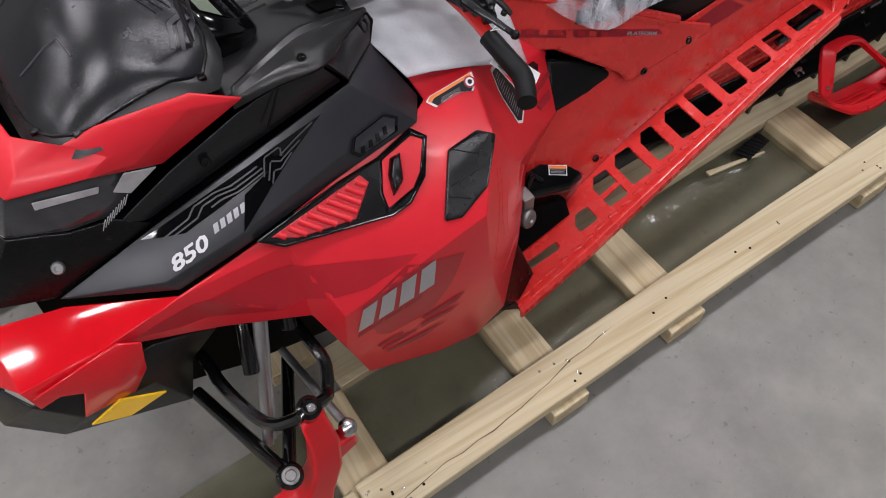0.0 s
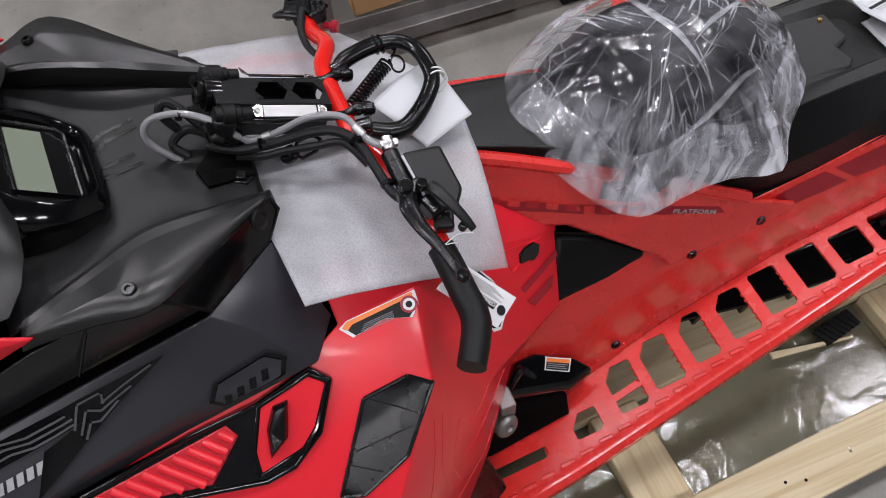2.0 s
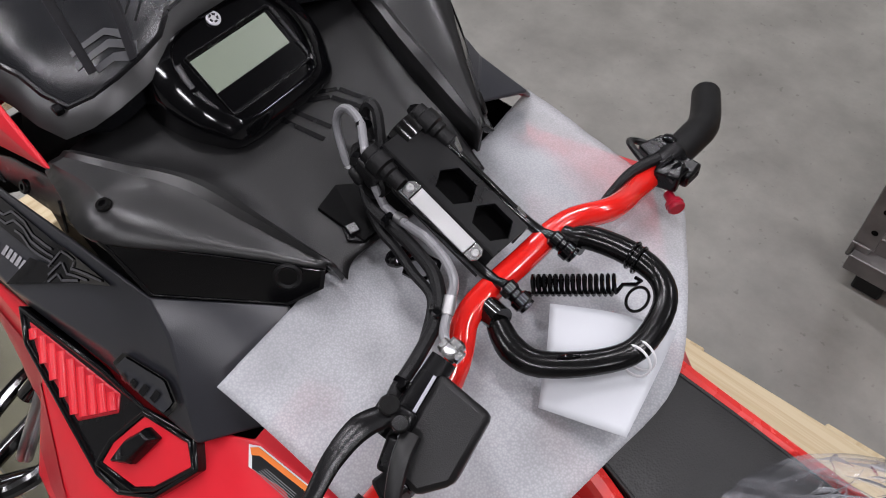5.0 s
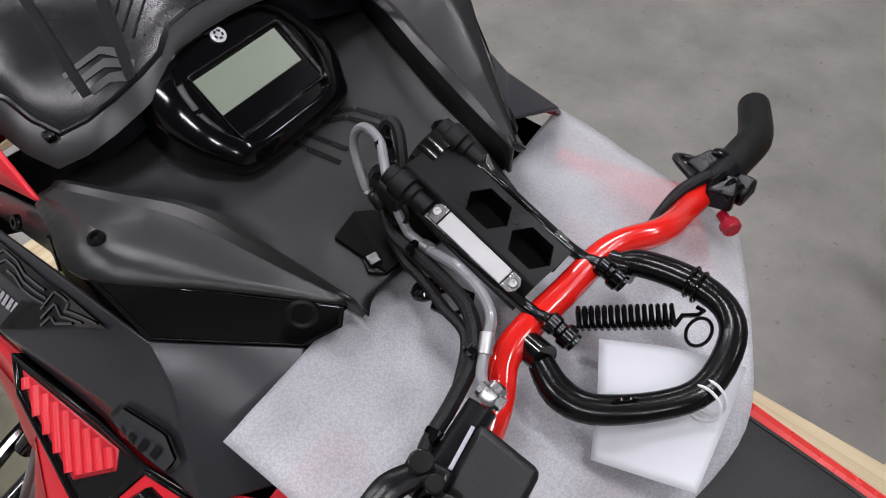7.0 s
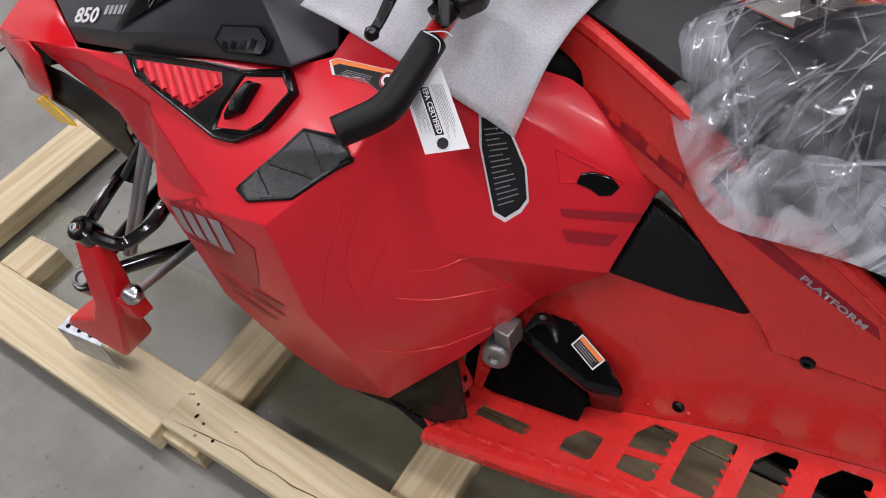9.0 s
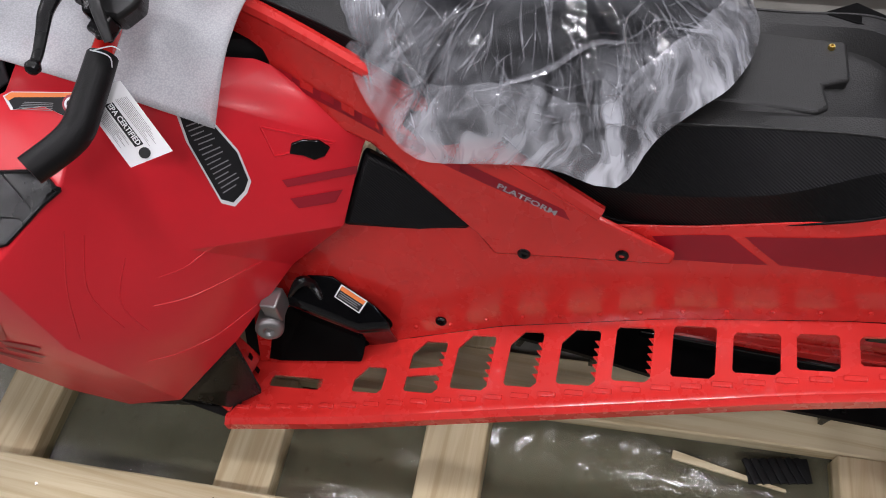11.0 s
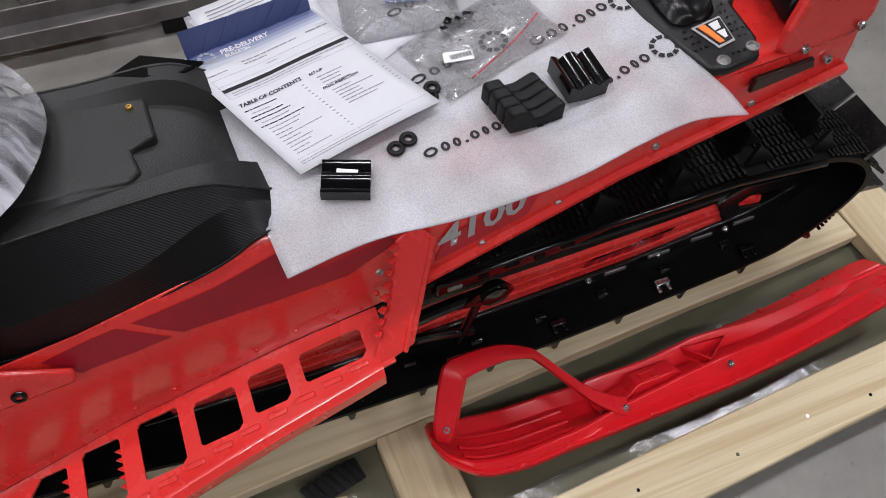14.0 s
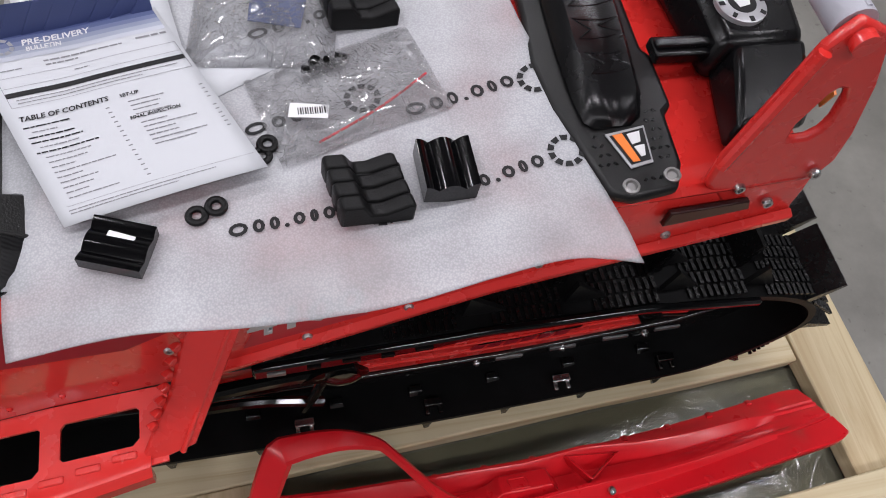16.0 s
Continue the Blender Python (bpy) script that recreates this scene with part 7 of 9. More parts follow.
lathe(bm, (-0.657, 0.485, 1.017), (0.25, -0.9, 0.35), [(0.0135, -0.012), (0.0145, 0.0), (0.014, 0.012), (0.011, 0.014), (0.0095, 0.008)], 18)
part("clamp_boot", bm, RUBBER, riser, "ribbed black rubber boot")
# round mouth of the riser with the bright pin across it
bm = B()
lathe(bm, rp(0.0, 0.012, 0.004), -RD, [(0.0225, -0.012), (0.0235, 0.0), (0.0235, 0.008), (0.021, 0.009), (0.02, 0.002), (0.02, -0.01)], 24)
part("riser_mouth", bm, BLACK_STEEL, riser)
# filler box added so that the riser's holes look dark
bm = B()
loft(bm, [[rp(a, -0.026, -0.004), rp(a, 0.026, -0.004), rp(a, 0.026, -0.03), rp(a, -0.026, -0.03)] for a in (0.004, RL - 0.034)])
part("riser_filler", bm, DARK_VOID, riser, "near-black filler added inside the riser to darken its holes", smooth=False)
bm = B()
cyl(bm, (-0.66, 0.524, 1.03), (-0.652, 0.551, 1.032), 0.0052, 12)
part("steering_post", bm, CAST, riser, "bright steel pin")
# bare side plates, their ends turned down on to the rods
for s, a0, a1 in ((-1, 0.044, 0.146), (1, 0.04, 0.146)):
    wd = (RU * s * 0.93 - RN * 0.37).normalized()
    nd = RN * 0.93 + RU * s * 0.37
    edge = lambda a, c, h=0.0: rp(a, s * (W - 0.002), 0.021) + wd * c + nd * h
    w = 0.017 if s < 0 else 0.006
    bm = B()
    plate(bm, [edge(a0 + 0.014, 0.0), edge(a1 - 0.014, 0.0), edge(a1 - 0.014, w), edge(a0 + 0.014, w)], 0.0025, nd)
    sp = part("side_plate", bm, ALU if s < 0 else BLACK_STEEL, riser, "bare aluminium side plate" if s < 0 else "black side plate", bevel=0.0008)
    for a, d in ((a0, 1), (a1, -1)):
        lift = 0.012 if s > 0 and d > 0 else 0.002
        bm = B()
        plate(bm, [edge(a + d * 0.013, 0.0, 0.0012), edge(a + d * 0.004, 0.0, -0.001 + lift * 0.4), edge(a, w * 0.3, -0.002 + lift), edge(a, w * 0.7, -0.002 + lift), edge(a + d * 0.004, w, -0.001 + lift * 0.4), edge(a + d * 0.013, w, 0.0012)], 0.002, nd)
        tab = part("plate_tab", bm, STEEL, sp, bevel=0.0006)
        if s < 0:
            bolt(tab, edge(a + d * 0.006, w * 0.5, 0.0012), nd, 0.0042, ALU, "screw", 0.002)
# strap loop
bm = B()
tube(bm, [(-0.492, 0.583, 0.97), (-0.474, 0.594, 0.979), (-0.43, 0.601, 0.984), (-0.392, 0.597, 0.982), (-0.371, 0.574, 0.977), (-0.366, 0.528, 0.968), (-0.386, 0.494, 0.962), (-0.424, 0.46, 0.958), (-0.452, 0.453, 0.961), (-0.478, 0.462, 0.968)],
     [0.0105, 0.0132, 0.0132, 0.0115, 0.0115, 0.012, 0.012, 0.013, 0.0142, 0.0115], 16, per=4, flat=0.85)
loop = part("strap_loop", bm, GRAB_RUBBER, bar, "black rubber grab loop with metal end clamps")
for y in (0.585, 0.468):
    bm = B()
    cyl(bm, (-0.496, y, 0.969), (-0.476, y + (0.004 if y > 0.5 else -0.004), 0.973), 0.0135, 14)
    part("loop_clamp", bm, BLACK_STEEL, loop)
# cable ties round the loop
for p, d in (((-0.426, 0.601, 0.984), (1, 0.05, 0.0)), ((-0.418, 0.6, 0.984), (1, 0.05, 0.0)), ((-0.405, 0.477, 0.96), (0.72, -0.68, 0.0))):
    bm = B()
    u, v, d = frame_of(V(d))
    tube(bm, [V(p) + (u * math.cos(w) + v * math.sin(w)) * 0.0138 for w in [0.5236 * i for i in range(12)]], 0.0016, 6, closed=True, per=2)
    part("loop_tie", bm, BLACK_GLOSS, loop)
# return spring
bm = B()
S0, S1 = V((-0.49, 0.525, 0.954)), V((-0.42, 0.568, 0.975))
u, v, d = frame_of(S1 - S0)
turns = 15
helix = [S0.lerp(S1, i / (turns * 9)) + 0.0098 * (math.cos(i * math.tau / 9) * u + math.sin(i * math.tau / 9) * v) for i in range(turns * 9 + 1)]
helix += [S1 + d * 0.006, S1 + d * 0.018, S1 + d * 0.022 + V((0, 0, 0.006)), S1 + d * 0.016 + V((0, 0, 0.011))]
tube(bm, helix, 0.0021, 6, smooth=False)
part("spring", bm, BLACK_GLOSS, bar, "black coil spring")
bm = B()
tube(bm, [V((-0.401, 0.58, 0.956)) + 0.0125 * V((math.cos(w) * 0.8, math.sin(w) * 0.9, 0.5 * math.sin(w))) for w in [0.7 * i for i in range(9)]], 0.0016, 6, closed=True, per=3)
part("key_ring", bm, BLACK_STEEL, bar)
# brake master cylinder
MC = [V((-0.463, 0.372, 1.012)), V((-0.409, 0.376, 1.0)), V((-0.40, 0.318, 0.972)), V((-0.418, 0.292, 0.968)), V((-0.452, 0.292, 0.978))]
bm = B()
plate(bm, MC, 0.036, (0.25, -0.35, 0.9))
mc = part("brake_reservoir", bm, BLACK, bar, "matte black brake fluid reservoir", bevel=0.006)
bm = B()
cyl(bm, (-0.475, 0.388, 0.998), (-0.468, 0.31, 0.972), 0.0125, 14)
part("master_cylinder", bm, BLACK_SATIN, mc, "black master cylinder body")
bm = B()
lathe(bm, (-0.473, 0.402, 1.006), (0.1, 1, 0.35), [(0.0085, -0.014), (0.0105, -0.01), (0.0105, -0.003), (0.008, -0.001), (0.008, 0.004), (0.004, 0.006)], 12)
cyl(bm, (-0.484, 0.395, 1.008), (-0.462, 0.396, 1.004), 0.0062, 10)
part("banjo_bolt", bm, STEEL, mc, "silver banjo fitting")
bm = B()
tube(bm, [(-0.474, 0.32, 0.996), (-0.481, 0.295, 1.0), (-0.477, 0.262, 1.0), (-0.467, 0.232, 0.997), (-0.459, 0.205, 0.993), (-0.455, 0.188, 0.992)], [0.0105, 0.012, 0.0095, 0.0075, 0.0066, 0.0066], 12, flat=0.62)
lever = part("brake_lever", bm, BLACK_SATIN, mc, "black blade brake lever with a ball end")
bm = B()
lathe(bm, (-0.4545, 0.185, 0.992), (0.2, -1, 0), [(0.002, -0.0088), (0.0065, -0.006), (0.0088, 0.0), (0.0065, 0.006), (0.002, 0.0088)], 14)
part("lever_ball", bm, BLACK_SATIN, lever)
bm = B()
tube(bm, [(-0.446, 0.318, 0.998), (-0.438, 0.3, 1.0), (-0.428, 0.282, 0.992), (-0.418, 0.266, 0.978), (-0.412, 0.256, 0.968)], [0.0095, 0.0085, 0.0075, 0.0065, 0.005], 10, flat=0.7)
part("parking_catch", bm, BLACK, mc, "black parking brake catch")
for c, size, turn in (((-0.47, 0.325, 0.99), (0.036, 0.02, 0.026), 0.2), ((-0.44, 0.288, 0.957), (0.026, 0.026, 0.024), -0.3), ((-0.452, 0.302, 0.978), (0.018, 0.03, 0.022), 0.4)):
    bm = B()
    box(bm, c, size, Matrix.Rotation(turn, 4, "Z") @ Matrix.Rotation(0.3, 4, "X"))
    part("lever_bracket", bm, BLACK_SATIN, mc, "black lever bracket", bevel=0.004)
for p, q, r in (((-0.477, 0.324, 0.998), (-0.474, 0.323, 1.01), 0.0095), ((-0.457, 0.318, 1.0), (-0.455, 0.317, 1.012), 0.0075), ((-0.426, 0.262, 0.968), (-0.422, 0.262, 0.976), 0.006)):
    bm = B()
    cyl(bm, p, q, r, 12)
    part("pivot_cap", bm, BLACK_STEEL, mc, bevel=0.0015)
bm = B()
plate(bm, [(-0.4655, 0.366, 1.0118), (-0.4625, 0.3665, 1.0118), (-0.4515, 0.3, 0.985), (-0.4545, 0.2985, 0.985)], 0.002, (0.2, -0.3, 0.9))
part("reservoir_decal", bm, PAD, mc)
# throttle block and stop switch
bm = B()
cyl(bm, (-0.497, 0.758, 0.93), (-0.498, 0.8, 0.928), 0.02, 16)
thr = part("throttle_block", bm, BLACK_SATIN, bar, "black throttle lever block", bevel=0.003)
for c, size, turn in (((-0.481, 0.762, 0.935), (0.03, 0.03, 0.026), 0.3), ((-0.512, 0.782, 0.938), (0.026, 0.036, 0.018), -0.3), ((-0.47, 0.782, 0.93), (0.022, 0.03, 0.02), 0.0)):
    bm = B()
    box(bm, c, size, Matrix.Rotation(turn, 4, "Z"))
    part("housing", bm, BLACK_SATIN, thr, bevel=0.004)
for k in range(3):
    bm = B()
    cyl(bm, (-0.49 + 0.01 * k, 0.748, 0.945 - 0.002 * k), (-0.485 + 0.01 * k, 0.772, 0.951 - 0.003 * k), 0.0032, 8)
    part("housing_rib", bm, BLACK_GLOSS, thr)
bm = B()
tube(bm, [(-0.512, 0.752, 0.945), (-0.53, 0.757, 0.95), (-0.541, 0.769, 0.944), (-0.54, 0.783, 0.935), (-0.524, 0.792, 0.932)], 0.0042, 8)
part("throttle_lever", bm, BLACK, thr, "black thumb throttle lever")
bm = B()
lathe(bm, (-0.507, 0.8, 0.944), (0, 0.2, 1), [(0.0085, -0.006), (0.0095, 0.0), (0.0085, 0.004), (0.004, 0.006)], 12)
part("housing_screw", bm, BLACK_GLOSS, thr)
# harness tied along the bar towards the throttle
bm = B()
tube(bm, [(-0.505, 0.66, 0.942), (-0.512, 0.695, 0.935), (-0.512, 0.725, 0.94), (-0.506, 0.745, 0.945), (-0.498, 0.765, 0.947)], [0.005, 0.0055, 0.006, 0.0065, 0.006], 10)
part("switch_cable", bm, CLOTH_BLACK, thr, "black braided switch cable")
bm = B()
lathe(bm, (-0.462, 0.748, 0.914), (0.8, -0.5, 0), [(0.006, -0.012), (0.006, 0), (0.0102, 0.002), (0.0108, 0.006), (0.0096, 0.007), (0.0104, 0.011), (0.0085, 0.013)], 14)
part("stop_button", bm, RED_LABEL, thr, "dark red stop button")
# hoses and harness
bm = B()
tube(bm, [(-0.708, 0.494, 0.953), (-0.731, 0.502, 0.973), (-0.758, 0.515, 1.004), (-0.761, 0.522, 1.024), (-0.746, 0.525, 1.038), (-0.714, 0.515, 1.045), (-0.69, 0.498, 1.047), (-0.668, 0.482, 1.04), (-0.652, 0.476, 1.018), (-0.64, 0.474, 1.003)], 0.0046, 10)
tube(bm, [(-0.64, 0.474, 1.003), (-0.616, 0.472, 1.003), (-0.59, 0.466, 1.014), (-0.562, 0.458, 1.029), (-0.532, 0.451, 1.03), (-0.512, 0.441, 1.024), (-0.502, 0.422, 1.012), (-0.49, 0.404, 1.006), (-0.477, 0.396, 1.006)], 0.0046, 10)
hose = part("brake_hose", bm, HOSE, bar, "grey translucent brake hose")
for p, q in (((-0.62, 0.4725, 1.003), (-0.609, 0.471, 1.006)), ((-0.734, 0.503, 0.976), (-0.728, 0.501, 0.969)), ((-0.507, 0.431, 1.018), (-0.499, 0.418, 1.011))):
    bm = B()
    cyl(bm, p, q, 0.006, 12)
    part("hose_ferrule", bm, ALU, hose)
bm = B()
tube(bm, [(-0.69, 0.49, 1.0), (-0.655, 0.468, 0.998), (-0.61, 0.462, 0.998), (-0.565, 0.45, 1.01), (-0.532, 0.438, 1.013), (-0.508, 0.415, 1.004), (-0.498, 0.378, 0.99), (-0.49, 0.34, 0.982), (-0.475, 0.32, 0.976)], 0.0066, 10)
har = part("wiring_harness", bm, CLOTH_BLACK, bar, "black braided wiring harness")
for pts, r in (([(-0.722, 0.531, 1.004), (-0.735, 0.538, 1.03), (-0.728, 0.543, 1.042), (-0.715, 0.54, 1.036), (-0.692, 0.52, 1.01)], 0.0062), ([(-0.72, 0.505, 0.975), (-0.735, 0.52, 0.99), (-0.71, 0.53, 0.998), (-0.68, 0.515, 0.985)], 0.006),
               ([(-0.66, 0.47, 0.985), (-0.63, 0.458, 0.985), (-0.6, 0.45, 0.99), (-0.56, 0.436, 0.998), (-0.525, 0.425, 1.0), (-0.504, 0.39, 0.985)], 0.0052)):
    bm = B()
    tube(bm, pts, r, 8)
    part("cable", bm, CLOTH_BLACK, har, "black cable sleeve")
for p, d in (((-0.628, 0.466, 1.0), (0.06, -0.01, 0.0)), ((-0.512, 0.42, 1.006), (0.02, -0.04, -0.01)), ((-0.493, 0.355, 0.985), (0.01, -0.04, -0.01)), ((-0.714, 0.518, 1.04), (0.03, -0.01, 0.0))):
    bm = B()
    cyl(bm, V(p), V(p) + V(d).normalized() * 0.005, 0.0085, 10)
    box(bm, V(p) + V((0.006, -0.008, 0.006)), (0.006, 0.006, 0.008))
    part("cable_tie", bm, BLACK_GLOSS, har)
bm = B()
tube(bm, [V((-0.594, 0.447, 0.985)) + V((0.0085 * math.cos(w), 0.0085 * math.sin(w), 0.004 * math.cos(w))) for w in [0.9 + 0.62 * i for i in range(9)]], 0.0055, 10)
clip = part("tether_clip", bm, BLACK_GLOSS, bar, "black tether cord clip")
bm = B()
tube(bm, [V((-0.57, 0.455, 0.981)) + V((0.02 * math.cos(w), 0.017 * math.sin(w), 0.006 * math.cos(w))) for w in [math.pi / 3 * i for i in range(6)]], 0.0026, 6, closed=True, per=1)
part("hexagon_ring", bm, BLACK_GLOSS, clip)
# key switch on the console
bm = B()
plate(bm, [(-0.69, 0.448, 0.976), (-0.682, 0.464, 0.976), (-0.648, 0.457, 0.97), (-0.645, 0.446, 0.969), (-0.658, 0.433, 0.971)], 0.005, (0.25, -0.1, 1))
ks = part("key_switch", bm, BLACK_SATIN, sled, "black console switch panel", bevel=0.003)
bm = B()
plate(bm, [(-0.67, 0.441, 0.9785), (-0.666, 0.453, 0.98), (-0.654, 0.45, 0.977), (-0.658, 0.438, 0.976)], 0.003, (0.25, -0.25, 1))
part("switch_rocker", bm, BLACK_SATIN, ks, bevel=0.0015)


# ---- loose things ----
def wave(x, y, s=1.0):
    return s * (0.004 * noise.noise(V((x * 9, y * 9, 3.1))) + 0.0018 * noise.noise(V((x * 30, y * 30, 1.1))))


def sheet_between(bm, corners, nu, nv, lift=0.0, warp=None):
    """A bilinear sheet through rows of control points, with soft waves."""
    rows = fine(corners, nu, nv)
    for r in rows:
        for p in r:
            p.z += wave(p.x, p.y) + lift + (warp(p) if warp else 0)
    grid(bm, rows)


# foam sheet under the handlebar
bm = B()
ctrl = [[(-0.637, 0.245, 0.945), (-0.57, 0.254, 0.918), (-0.46, 0.265, 0.868), (-0.35, 0.276, 0.808)],
        [(-0.652, 0.36, 0.95), (-0.57, 0.36, 0.925), (-0.45, 0.36, 0.9), (-0.343, 0.36, 0.872)],
        [(-0.668, 0.46, 0.938), (-0.57, 0.46, 0.925), (-0.45, 0.46, 0.912), (-0.334, 0.45, 0.896)],
        [(-0.68, 0.57, 0.92), (-0.58, 0.57, 0.918), (-0.45, 0.57, 0.905), (-0.332, 0.56, 0.898)],
        [(-0.70, 0.68, 0.905), (-0.60, 0.68, 0.905), (-0.48, 0.67, 0.898), (-0.38, 0.66, 0.89)],
        [(-0.735, 0.82, 0.882), (-0.66, 0.805, 0.89), (-0.55, 0.79, 0.888), (-0.455, 0.775, 0.88)]]
sheet_between(bm, ctrl, 8, 6)
single("foam_sheet", bm, FOAM, "thin white foam sheet laid under the handlebar", "foam sheet", solid=0.0022, angle=80, out=(0, 0, 1))

# foam sheet on the tunnel
TT = lambda x: float(np.interp(x, (0.5, 0.7, 1.05, 1.2, 1.4), (0.699, 0.724, 0.772, 0.79, 0.808)))
bm = B()
ctrl = []
for v, y in enumerate((0.285, 0.33, 0.4, 0.5, 0.6, 0.7, 0.78)):
    row = []
    for u, x in enumerate((0.545, 0.66, 0.78, 0.9, 1.02, 1.10, 1.168)):
        yy = y + (0.008 * math.sin(1.5 * u + 0.5) if v == 0 else 0) - (0.006 if v == 0 and u == 6 else 0)
        row.append((x - 0.025 * (v / 6) - (0.05 * (v / 6) if u == 6 else 0), yy, TT(x) + 0.009 + (0.006 * math.sin(1.9 * u) if v == 0 else 0) - (0.004 if v == 0 else 0)))
    ctrl.append(row)
sheet_between(bm, ctrl, 6, 6, 0.004)
foam2 = single("foam_sheet", bm, FOAM, "printed white foam sheet covering the rear tunnel", "foam sheet", solid=0.0022, angle=80, out=(0, 0, 1))
FOAM_TREE = bvh_of(foam2)


def on_foam(name, pts, material, off=0.0012, label=""):
    return decal(name, [(x, y, 0.8) for x, y in pts], FOAM_TREE, material, foam2, label, n=(0, 0, 1), off=off)


def mark_row(p0, p1, h, widths, ring=None):
    """Illegible print: a row of short bars, and a toothed ring."""
    a, b = V((*p0, 0)), V((*p1, 0))
    d = (b - a).normalized()
    up = V((-d.y, d.x, 0)) * h
    t, tot = 0.0, sum(widths) + 0.25 * (len(widths) - 1)
    L = (b - a).length
    for w in widths:
        q0, q1 = a + d * L * t / tot, a + d * L * (t + w) / tot
        mid, rx = (q0 + q1) / 2 + up * 0.5, (q1 - q0).length / 2
        if w < 0.4:
            on_foam("print_dot", [tuple((mid + d * 0.0028 * math.cos(k) - up * 0.35 + up.normalized() * 0.0028 * math.sin(k)).xy) for k in (0, 1.05, 2.1, 3.14, 4.2, 5.24)], INK)
        else:
            oval = lambda s, k: tuple((mid + d * (rx - s) * math.cos(k) + up.normalized() * (h * 0.5 - s) * math.sin(k)).xy)
            for j in range(10):
                k0, k1 = 2 * math.pi * j / 10, 2 * math.pi * (j + 1) / 10
                on_foam("print_ring", [oval(0, k0), oval(0, k1), oval(0.0042, k1), oval(0.0042, k0)], INK)
        t += w + 0.25
    if ring:
        c = V((*ring, 0))
        for k in range(10):
            w0, w1 = 2 * math.pi * k / 10, 2 * math.pi * (k + 0.72) / 10
            on_foam("print_ring", [(c.x + r * math.cos(w), c.y + r * math.sin(w)) for r, w in ((0.021, w0), (0.021, w1), (0.014, w1), (0.014, w0))], INK)


mark_row((0.757, 0.38), (0.866, 0.383), 0.016, (1.1, 0.7, 0.6, 0.25, 0.7, 0.5, 0.7), (0.913, 0.386))
mark_row((0.961, 0.495), (1.09, 0.519), 0.018, (1.1, 0.7, 0.6, 0.25, 0.7, 0.5, 0.7), (1.113, 0.524))
mark_row((0.975, 0.38), (1.095, 0.406), 0.016, (1.1, 0.7, 0.6, 0.25, 0.7, 0.5, 0.7), (1.121, 0.42))
mark_row((0.785, 0.50), (0.86, 0.515), 0.016, (1.1, 0.7, 0.6, 0.25), (0.915, 0.53))
mark_row((0.80, 0.64), (0.93, 0.665), 0.016, (1.1, 0.7, 0.6, 0.25, 0.7, 0.5, 0.7))


# papers
def paper(c, ux, uy, w, h, z, curl, label):
    bm = B()
    ux, uy = V((*ux, 0)).normalized(), V((*uy, 0)).normalized()
    n = 10
    rows = [[V((*c, z)) + ux * w * i / n + uy * h * j / n + V((0, 0, curl * (j / n) ** 2 + 0.004 * math.sin(3 * i / n))) for i in range(n + 1)] for j in range(n + 1)]
    for r in rows:
        for p in r:
            p.z += max(0, TT(p.x) - TT(c[0])) * 1.05
    grid(bm, rows)
    ob = single("paper", bm, PAPER, label, "paper", "printed papers on the foam", solid=0.0005, angle=80)
    return ob, bvh_of(ob), V((*c, z)), ux, uy


def print_on(pap, u0, u1, v0, v1, material, name="print_line"):
    ob, tree, c, ux, uy = pap
    pts = [c + ux * u + uy * v + V((0, 0, 0.05)) for u, v in ((u0, v0), (u1, v0), (u1, v1), (u0, v1))]
    return decal(name, pts, tree, material, ob, n=(0, 0, 1), off=0.0006)


back1 = paper((0.652, 0.515), (0.2, 0.09), (-0.4, 0.75), 0.2, 0.27, 0.7295, 0.0, "printed instruction sheet with a drawing, under the bulletin")
back2 = paper((0.575, 0.50), (0.2, 0.03), (-0.13, 0.75), 0.17, 0.27, 0.732, 0.004, "loose printed sheet under the bulletin")
PX, PY = (0.177, 0.03), (-0.105, 0.241)
bull = paper((0.6, 0.414), PX, PY, 0.206, 0.266, 0.741, 0.004, "white printed bulletin page with a blue header")
for k, tone in enumerate(((0.46, 0.48, 0.54), (0.36, 0.39, 0.47), (0.26, 0.29, 0.39), (0.16, 0.19, 0.31), (0.09, 0.115, 0.24), (0.05, 0.07, 0.19))):
    print_on(bull, 0.012, 0.202, 0.229 + 0.0065 * k, 0.2355 + 0.0065 * k, mat("header_tint", tone, 0.5, var=0.04, grain=0.0), "header_band")
o, tree, c, ux, uy = bull


def page_text(text, u, v, size, material, stretch=1.0):
    writing("print_text", text, c + ux * u + uy * v + V((0, 0, 0.05)), ux, uy, size, material, o, tree=tree, off=0.0012, stretch=stretch)


page_text("PRE-DELIVERY", 0.054, 0.2475, 0.0115, WHITE)
page_text("BULLETIN", 0.055, 0.2385, 0.0085, WHITE)
page_text("TABLE OF CONTENTS", 0.012, 0.142, 0.0092, INK)
page_text("SET-UP", 0.115, 0.142, 0.0065, INK)
page_text("FINAL INSPECTION", 0.112, 0.108, 0.0062, INK)
for k in range(8):
    w0 = 2 * math.pi * k / 8
    pts = [c + ux * (0.034 + r * math.cos(w)) + uy * (0.25 + r * math.sin(w)) + V((0, 0, 0.05)) for r, w in ((0.0125, w0), (0.0125, w0 + 0.6), (0.008, w0 + 0.6), (0.008, w0))]
    decal("header_ring", pts, tree, SILVER_PRINT, o, n=(0, 0, 1), off=0.0012)
print_on(bull, 0.012, 0.202, 0.177, 0.184, INK, "black_rule")
rnd = random.Random(21)


